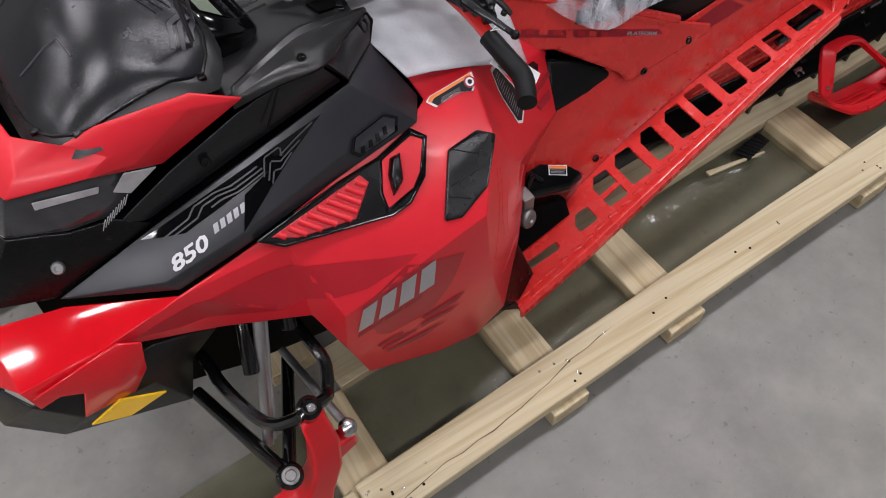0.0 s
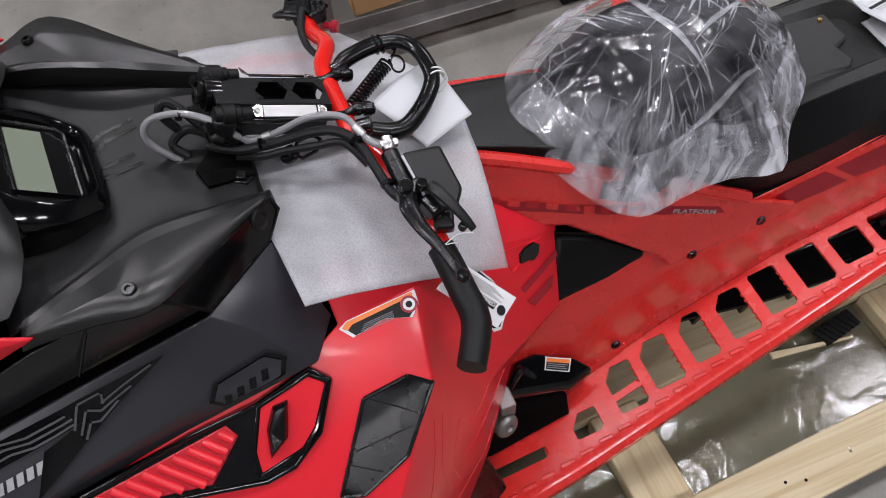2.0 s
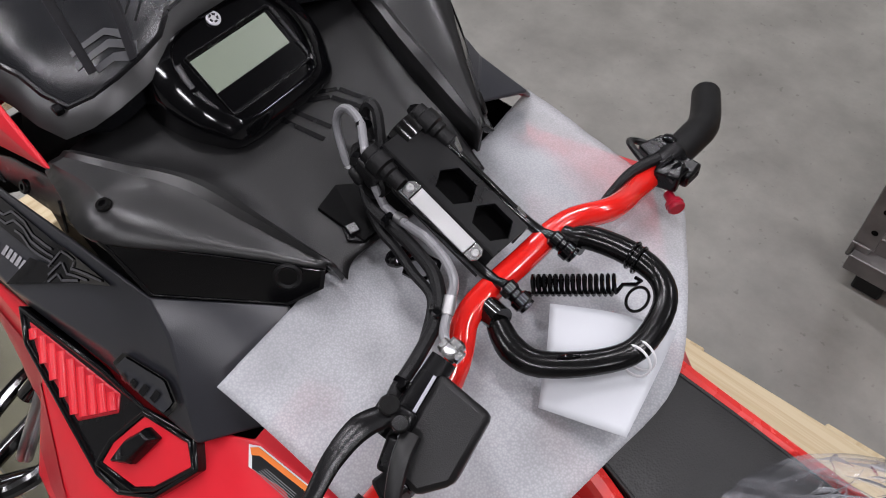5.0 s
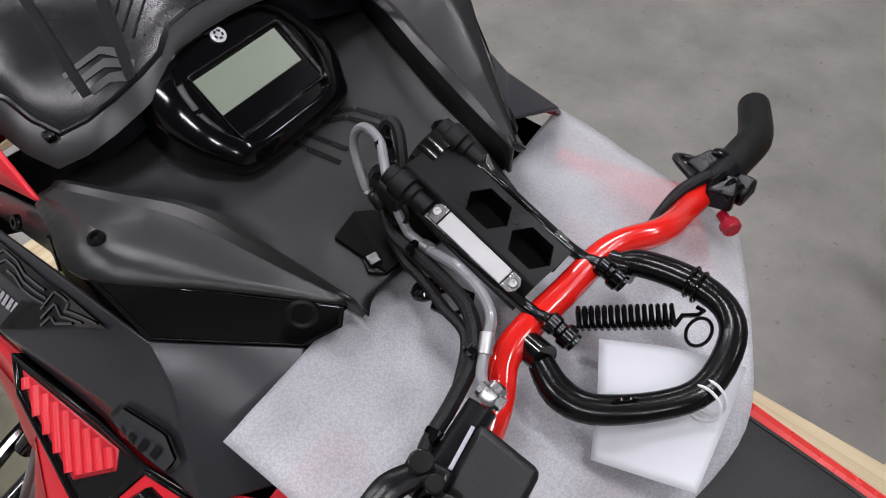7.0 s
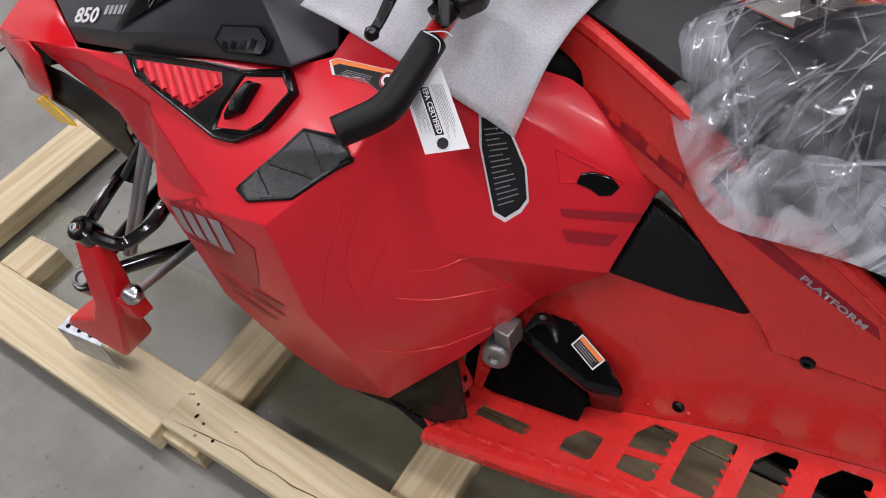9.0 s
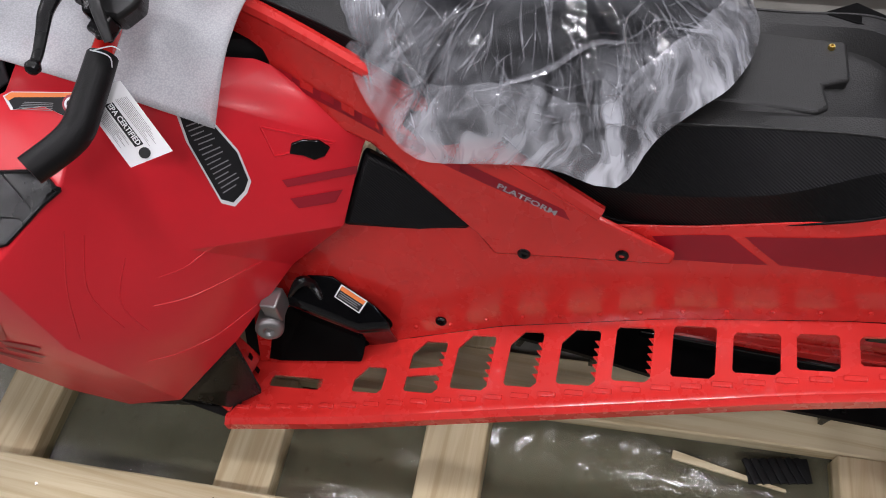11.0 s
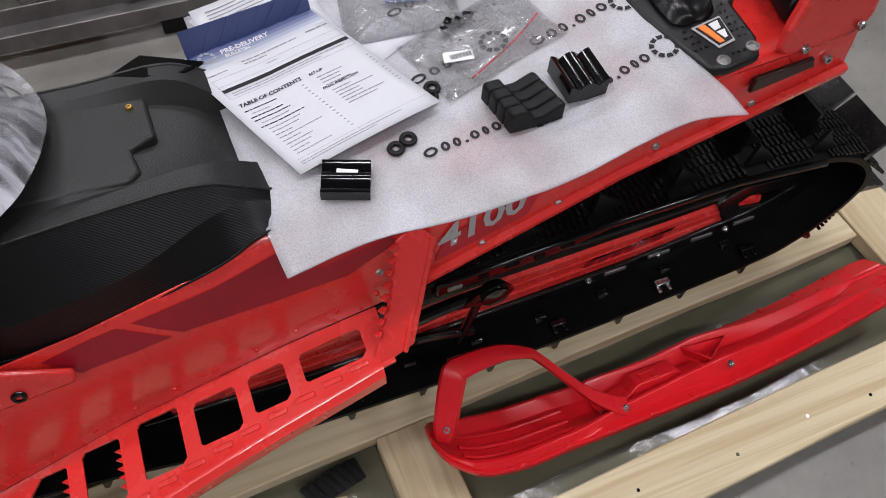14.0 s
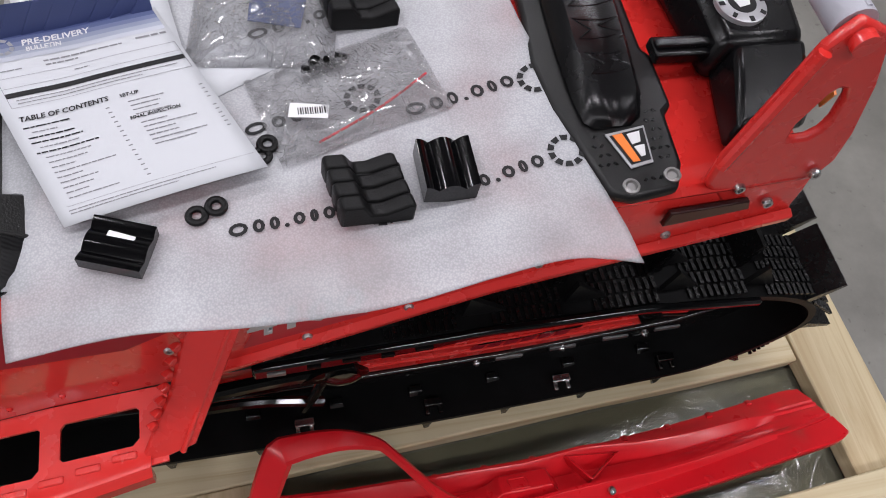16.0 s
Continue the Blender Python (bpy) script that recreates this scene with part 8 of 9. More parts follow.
def text_line(pap, u0, u1, v, tall, material):
    """One line of unreadable print: short bars with word gaps."""
    u = u0
    while u < u1:
        e = min(u1, u + tall * (1.6 + 4.5 * rnd.random()))
        print_on(pap, u, e, v, v + tall, material)
        u = e + tall * 0.55


for u0, u1, v, tall in ((0.066, 0.15, 0.2195, 0.0022), (0.066, 0.1, 0.2135, 0.0022), (0.166, 0.2, 0.2215, 0.003), (0.012, 0.042, 0.215, 0.0016), (0.09, 0.106, 0.1985, 0.0014), (0.02, 0.19, 0.1715, 0.0014), (0.02, 0.15, 0.167, 0.0014), (0.012, 0.16, 0.016, 0.0013), (0.012, 0.12, 0.012, 0.0013)):
    text_line(bull, u0, u1, v, tall, GREY_INK)
for u0, u1, v0, v1 in ((0.012, 0.202, 0.205, 0.2055), (0.012, 0.202, 0.1625, 0.163), (0.012, 0.0125, 0.1625, 0.205), (0.2015, 0.202, 0.1625, 0.205), (0.012, 0.202, 0.1905, 0.191), (0.012, 0.202, 0.022, 0.0224)):
    print_on(bull, u0, u1, v0, v1, GREY_INK, "print_rule")
rnd = random.Random(9)
for i in range(15):
    v = 0.132 - 0.0072 * i
    bold = i in (0, 2, 3, 5)
    text_line(bull, 0.012 + (0 if bold else 0.006), 0.04 + rnd.random() * 0.04, v, 0.0019 if bold else 0.0015, INK if bold else GREY_INK)
    print_on(bull, 0.096, 0.1, v, v + 0.0014, GREY_INK)
for i in range(11):
    v = 0.133 - 0.0066 * i
    if i in (4,):
        continue
    text_line(bull, 0.12, 0.145 + rnd.random() * 0.035, v, 0.0017, GREY_INK)
    print_on(bull, 0.196, 0.2, v, v + 0.0014, GREY_INK)
for i in range(9):
    print_on(back1, 0.12, 0.15 + 0.02 * (i % 3), 0.12 + 0.014 * i, 0.124 + 0.014 * i, GREY_INK)
    print_on(back2, 0.02, 0.12, 0.19 + 0.008 * i, 0.1925 + 0.008 * i, GREY_INK)


# rubber blocks and clamps lying on the foam
def zf(x, y):
    h = FOAM_TREE.ray_cast(V((x, y, 1.2)), V((0, 0, -1)), 1.0)
    return h[0].z if h[0] is not None else TT(x)


def vee_block(x0, x1, y0, y1, label):
    z = zf((x0 + x1) / 2, (y0 + y1) / 2) - 0.001
    t = thing("rubber_block", ((x0 + x1) / 2, (y0 + y1) / 2, z), label, "rubber block", "rubber pieces on the foam")
    prof = [(0, 0), (1, 0), (1, 0.03), (0.92, 0.033), (0.6, 0.019), (0.42, 0.019), (0.3, 0.036), (0.04, 0.036), (0, 0.03)]
    k = 4
    for i in range(k):
        bm = B()
        ya, yb = y0 + (y1 - y0) * i / k, y0 + (y1 - y0) * (i + 0.94) / k
        s = 1 - 0.04 * i
        loft(bm, [[(x0 + (x1 - x0) * a - 0.012 * (yy - y0) / (y1 - y0), yy, z + h * s) for a, h in prof] for yy in (ya, yb)])
        part("step", bm, RUBBER, t, bevel=0.003, angle=40)
    bm = B()
    box(bm, ((x0 + x1) / 2, (y0 + y1) / 2, z + 0.008), (x1 - x0 - 0.01, y1 - y0 - 0.01, 0.014))
    part("core", bm, RUBBER, t, bevel=0.003)
    return t


vee_block(0.868, 0.945, 0.368, 0.44, "stepped black rubber saddle block on the foam")
vee_block(0.894, 0.975, 0.632, 0.7, "stepped black rubber saddle block beside the bags")


def clamp_block(x0, x1, y0, y1, label, sticker):
    z = zf((x0 + x1) / 2, (y0 + y1) / 2)
    t = thing("riser_block", ((x0 + x1) / 2, (y0 + y1) / 2, z), label, "riser block", "riser blocks on the foam")
    bm = B()
    n, h = 13, 0.019 if sticker else 0.03
    top = []
    for i in range(n):
        a = i / (n - 1)
        top.append((a, h * (0.72 + 0.28 * abs(math.cos(a * math.pi * 2)))))
    ring = [(0, 0.003), (0.5, 0.0), (1, 0.003)] + top[::-1]
    along_y = sticker is None
    rows = []
    for e in (0, 1):
        rows.append([((x0 + (x1 - x0) * a, y0 + (y1 - y0) * e, z + hh) if along_y else (x0 + (x1 - x0) * e, y0 + (y1 - y0) * a, z + hh)) for a, hh in ring])
    loft(bm, rows)
    part("body", bm, BLACK_GLOSS, t, angle=30)
    if sticker:
        bm = B()
        plate(bm, [(x0 + 0.018, y0 + 0.028, z + h * 0.9), (x0 + 0.045, y0 + 0.026, z + h * 0.9), (x0 + 0.046, y0 + 0.037, z + h * 0.92), (x0 + 0.019, y0 + 0.039, z + h * 0.92)], 0.001, (0, 0, 1))
        part("sticker", bm, WHITE, t, "small white sticker")
    return t


clamp_block(0.955, 1.012, 0.38, 0.442, "glossy black extruded riser block", None)
clamp_block(0.62, 0.682, 0.358, 0.41, "glossy black extruded riser block with a sticker", True).rotation_euler.z = radians(-20)
for x, y in ((0.727, 0.411), (0.747, 0.419), (0.798, 0.472), (0.806, 0.486)):
    bm = B()
    r = 0.0085
    z = zf(x, y) + 0.004
    tube(bm, [(x + r * math.cos(w), y + r * math.sin(w), z) for w in [math.pi / 5 * i for i in range(10)]], 0.0038, 8, closed=True, per=2)
    single("rubber_washer", bm, RUBBER, "small black rubber washer on the foam", "washer", "washers on the foam")


# clear zip bags with hardware
def zip_bag(outline_c, sx, sy, rot, height, seed, label):
    bm = B()
    n = 18
    m = Matrix.Rotation(rot, 3, "Z")
    rows = []
    for j in range(n + 1):
        row = []
        for i in range(n + 1):
            a, b = i / n - 0.5, j / n - 0.5
            p = m @ V((a * sx, b * sy, 0)) + V((*outline_c, 0))
            dome = max(0, 1 - (2 * a) ** 4) * max(0, 1 - (2 * b) ** 4)
            p.z = zf(p.x, p.y) + 0.003 + dome * (height + 0.35 * height * noise.ridged_multi_fractal(V((p.x * 22, p.y * 22, seed)), 1.0, 2.0, 4, 1.0, 2.0) * 0.5)
            row.append(p)
        rows.append(row)
    grid(bm, rows)
    return single("zip_bag", bm, FILM_ZIP, label, "plastic bag", "clear bags on the foam", angle=70)


bag1 = zip_bag((0.90, 0.54), 0.2, 0.13, radians(14), 0.012, 2.0, "clear zip bag of small black hardware with a barcode sticker")
bag2 = zip_bag((0.82, 0.67), 0.17, 0.15, radians(-10), 0.02, 5.0, "crumpled clear plastic bag with printed paper inside")
bm = B()
plate(bm, [(0.834, 0.522, zf(0.85, 0.51) + 0.02), (0.83, 0.503, zf(0.85, 0.5) + 0.02), (0.872, 0.498, zf(0.85, 0.5) + 0.02), (0.876, 0.516, zf(0.85, 0.51) + 0.02)], 0.001, (0, 0, 1))
st = part("barcode_sticker", bm, WHITE, bag1, "white barcode sticker")
for i in range(12):
    bm = B()
    x = 0.841 + 0.0026 * i
    z = zf(0.85, 0.51) + 0.0206
    plate(bm, [(x, 0.514, z), (x, 0.505, z), (x + 0.001 + 0.0006 * (i % 2), 0.505, z), (x + 0.001 + 0.0006 * (i % 2), 0.514, z)], 0.0004, (0, 0, 1))
    part("bar", bm, INK, st, smooth=False)
bm = B()
tube(bm, [(0.86, 0.475, zf(0.86, 0.475) + 0.008), (0.93, 0.505, zf(0.93, 0.505) + 0.012), (0.99, 0.548, zf(0.99, 0.548) + 0.008)], 0.0016, 6)
part("zip_seal", bm, RED, bag1, "red zip seal line")
for i, (x, y) in enumerate(((0.87, 0.585), (0.885, 0.582), (0.86, 0.575), (0.9, 0.588))):
    bm = B()
    lathe(bm, (x, y, zf(x, y) + 0.009), (0.4, 0.3 * i, 1), [(0.004, -0.004), (0.0085, -0.003), (0.0085, 0.004), (0.004, 0.005)], 10)
    part("hardware", bm, BLACK_STEEL, bag1)
bm = B()
plate(bm, [(0.80, 0.66, zf(0.82, 0.67) + 0.012), (0.86, 0.645, zf(0.82, 0.67) + 0.012), (0.875, 0.70, zf(0.82, 0.67) + 0.014), (0.81, 0.72, zf(0.82, 0.67) + 0.014)], 0.002, (0, 0, 1))
part("printed_card", bm, BLUE, bag2, "dark blue printed card")

# tags
tag = thing("hang_tag", (-0.43, 0.215, 0.86), "white certification hang tag tied to the grip", "tag")
TG = [V((-0.475, 0.232, 0.905)), V((-0.432, 0.262, 0.902)), V((-0.368, 0.215, 0.838)), V((-0.41, 0.182, 0.838))]
TG = [p + V((0, -0.004, 0.0)) for p in TG]
bm = B()
plate(bm, TG, 0.0008, (0.4, -0.6, 0.6))
part("card", bm, WHITE, tag, bevel=0.0)
tn = normal_of(TG)
if tn.z < 0:
    tn = -tn
tx = (TG[2] - TG[1]).normalized()
ty = (TG[1] - TG[0]).normalized()


def on_tag(a0, a1, b0, b1, material, name, off=0.0008):
    bm = B()
    f = lambda a, b: TG[0].lerp(TG[3], a).lerp(TG[1].lerp(TG[2], a), b) + tn * off
    plate(bm, [f(a0, b0), f(a1, b0), f(a1, b1), f(a0, b1)], 0.0003, tn)
    return part(name, bm, material, tag, smooth=False)


on_tag(0.22, 0.80, 0.36, 0.56, INK, "black_band")
for i in range(8):
    on_tag(0.15 + 0.0 * i, 0.75 - 0.08 * (i % 3), 0.08 + 0.032 * i, 0.09 + 0.032 * i, GREY_INK, "print_line")
    on_tag(0.2, 0.85 - 0.06 * (i % 4), 0.64 + 0.035 * i, 0.65 + 0.035 * i, GREY_INK, "print_line")
writing("tag_text", "EPA CERTIFIED", TG[0].lerp(TG[3], 0.24).lerp(TG[1].lerp(TG[2], 0.24), 0.41), tx, ty, 0.0088, WHITE, tag, off=0.002)
bm = B()
lathe(bm, TG[0].lerp(TG[3], 0.9).lerp(TG[1].lerp(TG[2], 0.9), 0.46) + tn * 0.0012, tn, [(0.007, 0), (0.007, 0.0005)], 14)
part("round_mark", bm, INK, tag)
bm = B()
tube(bm, [V((-0.452, 0.262, 0.945)), V((-0.43, 0.262, 0.935)), V((-0.44, 0.25, 0.905))], 0.0009, 5)
tube(bm, [V((-0.45, 0.262, 0.944)), V((-0.428, 0.27, 0.946)), V((-0.41, 0.262, 0.95))], 0.0008, 5)
part("string", bm, WHITE, tag, "thin white string")
card = thing("hang_card", (-0.38, 0.5, 0.93), "blank white plastic card tied to the grab loop", "tag")
bm = B()
rows = [[V((-0.462, 0.522, 0.952)), V((-0.408, 0.555, 0.953)), V((-0.355, 0.582, 0.945))], [V((-0.435, 0.484, 0.938)), V((-0.385, 0.508, 0.946)), V((-0.342, 0.528, 0.942))], [V((-0.408, 0.44, 0.922)), V((-0.368, 0.452, 0.929)), V((-0.329, 0.466, 0.932))]]
grid(bm, fine(rows, 5, 5))
part("card", bm, PAPER, card, solid=0.0008)
bm = B()
for k in (0.0, 0.008):
    tube(bm, [V((-0.362 + 0.016 * math.cos(w), 0.518 + k + 0.004 * math.sin(w), 0.962 + 0.016 * math.sin(w))) for w in [math.pi / 4 * i for i in range(8)]], 0.0013, 6, closed=True, per=3)
part("string", bm, WHITE, card, "white cord loops")

# poly bag over the seat with a folded black cover inside
RIM = [(-0.25, 0.50, 0.835), (-0.20, 0.41, 0.79), (-0.14, 0.35, 0.75), (-0.084, 0.322, 0.737), (0.0, 0.338, 0.73), (0.08, 0.338, 0.735), (0.163, 0.318, 0.737), (0.20, 0.37, 0.768), (0.245, 0.41, 0.79),
       (0.285, 0.46, 0.785), (0.315, 0.54, 0.775), (0.317, 0.61, 0.775), (0.28, 0.68, 0.785), (0.2, 0.72, 0.79), (0.08, 0.74, 0.785), (-0.05, 0.72, 0.80), (-0.16, 0.66, 0.82), (-0.225, 0.58, 0.83)]
TOPC = V((0.05, 0.575, 0.925))


def dome_point(q, r, scale, lift, power):
    """A point of the mound on the way from its crown to the rim point q."""
    end = TOPC.lerp(q, scale)
    end.z = q.z if scale > 0.95 else (0.79 if end.y > 0.6 else 0.755) - 0.2 * max(0.0, end.x * -1)
    return V((TOPC.x + (end.x - TOPC.x) * r, TOPC.y + (end.y - TOPC.y) * r, end.z + (TOPC.z - lift - end.z) * (1 - r ** power)))


def crease(p, seed):
    """Height of sharp folds that run across the mound in three directions."""
    fold = 0.0
    for k, (th, wide, tall) in enumerate(((0.5, 6.0, 0.022), (1.7, 10.0, 0.015), (2.6, 16.0, 0.009))):
        al, ac = p.x * math.cos(th) + p.y * math.sin(th), -p.x * math.sin(th) + p.y * math.cos(th)
        warp = 0.6 * noise.noise(V((al * 4, ac * 4, seed + k)))
        fold += tall * (1 - abs(noise.noise(V((ac * wide + warp, al * wide * 0.25, seed * 3 + k))))) ** 2
    return fold - 0.026


def mound(scale, lift, nr, per, folds, power, seed):
    """A smooth folded heap over the seat."""
    rim = spline(RIM, per, True)
    rows = []
    for i in range(nr + 1):
        r = i / nr
        row = []
        for q in rim + rim[:1]:
            p = dome_point(q, r, scale, lift, power)
            row.append(p + V((0, 0, folds * min(1.0, 6 * (1.02 - r)) * crease(p, seed))))
        rows.append(row)
    return rows


def crumpled(bm, r0, r1, nr, per, power, rise, seed):
    """Film drawn over the mound: uneven flat facets meeting in sharp creases."""
    rng = random.Random(seed)
    rim = spline(RIM, per, True)
    n = len(rim)
    rows = []
    for i in range(nr + 1):
        row = []
        for k in range(n):
            edge = 0.0 if i in (0, nr) else 1.0
            r = r0 + (r1 - r0) * min(1.0, max(0.0, (i + edge * rng.uniform(-0.42, 0.42)) / nr))
            f = (k + rng.uniform(-0.42, 0.42)) % n
            q = rim[int(f)].lerp(rim[(int(f) + 1) % n], f - int(f))
            p = dome_point(q, max(r, 0.001), 1.0, 0.0, power)
            damp = min(1.0, 7 * (1.03 - r))
            p += V((0, 0, rise + damp * (crease(p, seed) + rng.uniform(-0.004, 0.006))))
            row.append(bm.verts.new(p))
        rows.append(row)
    for i in range(nr):
        for k in range(n):
            a, b, c, d = rows[i][k], rows[i][(k + 1) % n], rows[i + 1][(k + 1) % n], rows[i + 1][k]
            for tri in ((a, b, c), (a, c, d)) if rng.random() < 0.5 else ((a, b, d), (b, c, d)):
                bm.faces.new(tri)


contents = thing("black_cover", (0.05, 0.55, 0.78), "folded black fabric cover inside the clear bag on the seat", "cover")
bm = B()
grid(bm, mound(0.9, 0.035, 40, 6, 0.7, 2.3, 1.0))
part("fabric", bm, mat("navy_black_fabric", (0.004, 0.0045, 0.006), 0.4, var=0.4, scale=12, grain=0.2, spec=0.22), contents, angle=40)
bag = thing("poly_bag", (0.05, 0.55, 0.76), "large crumpled clear polythene bag draped over the seat", "plastic bag")
bm = B()
grid(bm, mound(1.0, 0.0, 60, 10, 0.7, 2.4, 1.0))
film = part("bag_film", bm, FILM_BAG, bag, "crumpled clear film", angle=60)


def fold_strip(bm, tree, a, b, bow, wide, tall, n=9):
    """A fold of the film lying on the mound from a to b, tapering to both ends."""
    side = V((-(b - a).y, (b - a).x, 0)).normalized()
    rows = []
    for i in range(n + 1):
        t = i / n
        p = a.lerp(b, t) + side * bow * math.sin(math.pi * t)
        hit = tree.ray_cast(V((p.x, p.y, 1.3)), V((0, 0, -1)))
        if hit[0] is None:
            break
        nn = hit[1] if hit[1].z > 0 else -hit[1]
        taper = max(0.06, math.sin(math.pi * t)) * wide
        rows.append([hit[0] + nn * 0.0012 - side * taper, hit[0] + nn * (0.0015 + tall * math.sin(math.pi * t)) + side * taper * 0.2, hit[0] + nn * 0.0012 + side * taper])
    if len(rows) > 3:
        grid(bm, rows)


btree = bvh_of(film)
rng = random.Random(12)
rim = spline(RIM, 6, True)
# pale strips: doubled film, and the glints along its creases put into colour
bm = B()
for k in range(430):
    q = rng.choice(rim)
    if k < 110:
        # sheaves of creases in the lie of the cloth below
        a = TOPC.lerp(q, rng.uniform(0.05, 0.92))
        turn = rng.choice((0.35, 0.6, 0.75, 2.2)) + rng.gauss(0, 0.16)
        d = V((math.cos(turn), math.sin(turn), 0)) * (0.03 + 0.17 * rng.random() ** 2)
    elif k < 330:
        # gathers running in from the rim
        a = TOPC.lerp(q, rng.uniform(0.7, 0.98))
        d = (TOPC - q) * (0.08 + 0.22 * rng.random() ** 2) + V((rng.gauss(0, 0.02), rng.gauss(0, 0.02), 0))
    else:
        # creases along the rim
        a = TOPC.lerp(q, rng.uniform(0.72, 0.96))
        d = V((-(q - TOPC).y, (q - TOPC).x, 0)).normalized() * rng.uniform(0.03, 0.11)
    fold_strip(bm, btree, a, a + d, rng.gauss(0, 0.004), rng.uniform(0.0006, 0.0022), rng.uniform(0.001, 0.004))
for k in range(16):
    q = rng.choice(rim)
    a = TOPC.lerp(q, rng.uniform(0.1, 0.8))
    turn = rng.choice((0.45, 0.7, 2.0)) + rng.gauss(0, 0.2)
    fold_strip(bm, btree, a, a + V((math.cos(turn), math.sin(turn), 0)) * rng.uniform(0.1, 0.24), rng.gauss(0, 0.01), rng.uniform(0.004, 0.009), 0.004, 14)
tagged(part("fold", bm, FILM_FOLD, bag, "whitish sharp creases of the film, glints along them painted pale", smooth=False), kind="stuff")
bm = B()
crumpled(bm, 0.8, 1.015, 7, 4, 2.4, 0.008, 2)
part("gathered_edge", bm, FILM_HEM, bag, "gathered whitish hem of the bag", angle=50)

# loose ski on the pallet
ski = thing("ski", (1.25, 0.18, 0.05), "red plastic ski with a loop handle lying upturned on the pallet", "ski")
SK = [(0.712, 0.205, 0.018, 0.185, 0.014), (0.735, 0.195, 0.05, 0.15, 0.03), (0.79, 0.178, 0.07, 0.113, 0.05), (0.88, 0.172, 0.077, 0.082, 0.056), (1.05, 0.175, 0.079, 0.063, 0.06), (1.2, 0.175, 0.079, 0.07, 0.066), (1.35, 0.176, 0.08, 0.08, 0.06),
      (1.55, 0.19, 0.081, 0.086, 0.045), (1.72, 0.208, 0.083, 0.09, 0.03), (1.795, 0.216, 0.083, 0.092, 0.02), (1.825, 0.22, 0.074, 0.094, 0.014)]
cols = spline([(a, b, c) for a, b, c, _, _ in SK], 5)
SKI_WALL = ((0.70, 0.74, 0.80, 0.88, 0.95, 1.02, 1.07, 1.12, 1.2, 1.26, 1.32, 1.37, 1.43, 1.5, 1.56, 1.66, 1.72, 1.76), (0.014, 0.022, 0.032, 0.034, 0.034, 0.034, 0.04, 0.042, 0.044, 0.05, 0.054, 0.05, 0.04, 0.034, 0.032, 0.03, 0.022, 0.019))
SKI_IN = ((0.70, 0.93, 1.05, 1.15, 1.22, 1.32, 1.45, 1.6, 1.76, 1.85), (0.96, 0.93, 0.74, 0.64, 0.58, 0.6, 0.5, 0.42, 0.34, 0.3))


def ski_at(x):
    """Centre, half width, floor height, wall height and wall offset of the ski at x."""
    col = lambda k: float(np.interp(x, [q.x for q in cols], [q[k] for q in cols]))
    yc, w = col(1), col(2)
    zb = float(np.interp(x, [s[0] for s in SK], [s[3] for s in SK]))
    return yc, w, zb, float(np.interp(x, *SKI_WALL)), min(w - 0.012, w * float(np.interp(x, *SKI_IN)))


def ski_tilt(p):
    """The ski lies rolled on its far edge: turn a point about the ski's keel."""
    yc, w, zb, h, yw = ski_at(p[0])
    a = radians(float(np.interp(p[0], (0.72, 0.95, 1.4, 1.82), (20, 33, 34, 39))))
    dy, dz = p[1] - yc, p[2] - zb
    return V((p[0], yc + dy * math.cos(a) + dz * math.sin(a), zb - dy * math.sin(a) + dz * math.cos(a)))


bm = B()
rings = []
for p in cols:
    x = p.x
    yc, w, zb, h, yw = ski_at(x)
    v = float(np.interp(x, (1.4, 1.5, 1.66, 1.73), (0, 0.01, 0.012, 0.013)))
    dip = float(np.interp(x, (1.66, 1.73), (0.0, 0.007)))
    half = [(w, zb + 0.012), (w - 0.002, zb + 0.017), (w - 0.006, zb + 0.017), (yw + 0.006, zb + 0.02), (yw + 0.002, zb + h - 0.003), (yw, zb + h), (yw - 0.006, zb + h), (yw - 0.009, zb + h - 0.004), (max(0.012, yw - 0.02), zb + 0.01 + dip), (0.006, zb + 0.004 + v)]
    rings.append([(x, yc - w * 0.93, zb)] + [(x, yc - a, z) for a, z in half] + [(x, yc + a, z) for a, z in half[::-1]] + [(x, yc + w * 0.93, zb)])
loft(bm, [[ski_tilt(q) for q in r] for r in rings])
body = part("ski_body", bm, RED_SKI, ski, "red moulded ski trough", angle=38)
bm = B()
HP = spline([(0.738, 0.198, 0.182), (0.746, 0.212, 0.205), (0.778, 0.266, 0.27), (0.797, 0.276, 0.28), (0.87, 0.28, 0.276), (0.925, 0.272, 0.255), (0.95, 0.26, 0.236), (1.01, 0.21, 0.178), (1.05, 0.178, 0.147), (1.1, 0.152, 0.122)], 3)
rings = []
for i, p in enumerate(HP):
    d = (HP[min(i + 1, len(HP) - 1)] - HP[max(i - 1, 0)]).normalized()
    side = V((d.y, -d.x, 0)).normalized()
    up = side.cross(d)
    up = up if up.z > 0 else -up
    hw = 0.016 + 0.008 * math.sin(i * 0.25)
    rings.append([p + side * hw + up * 0.002, p + side * (hw - 0.004) - up * 0.012, p + side * (hw - 0.008) - up * 0.002, p - side * (hw - 0.008) - up * 0.002, p - side * (hw - 0.004) - up * 0.012, p - side * hw + up * 0.002, p - side * (hw - 0.005) + up * 0.008, p + side * (hw - 0.005) + up * 0.008])
loft(bm, rings)
part("ski_handle", bm, RED_SKI, ski, "red loop handle at the ski tip")
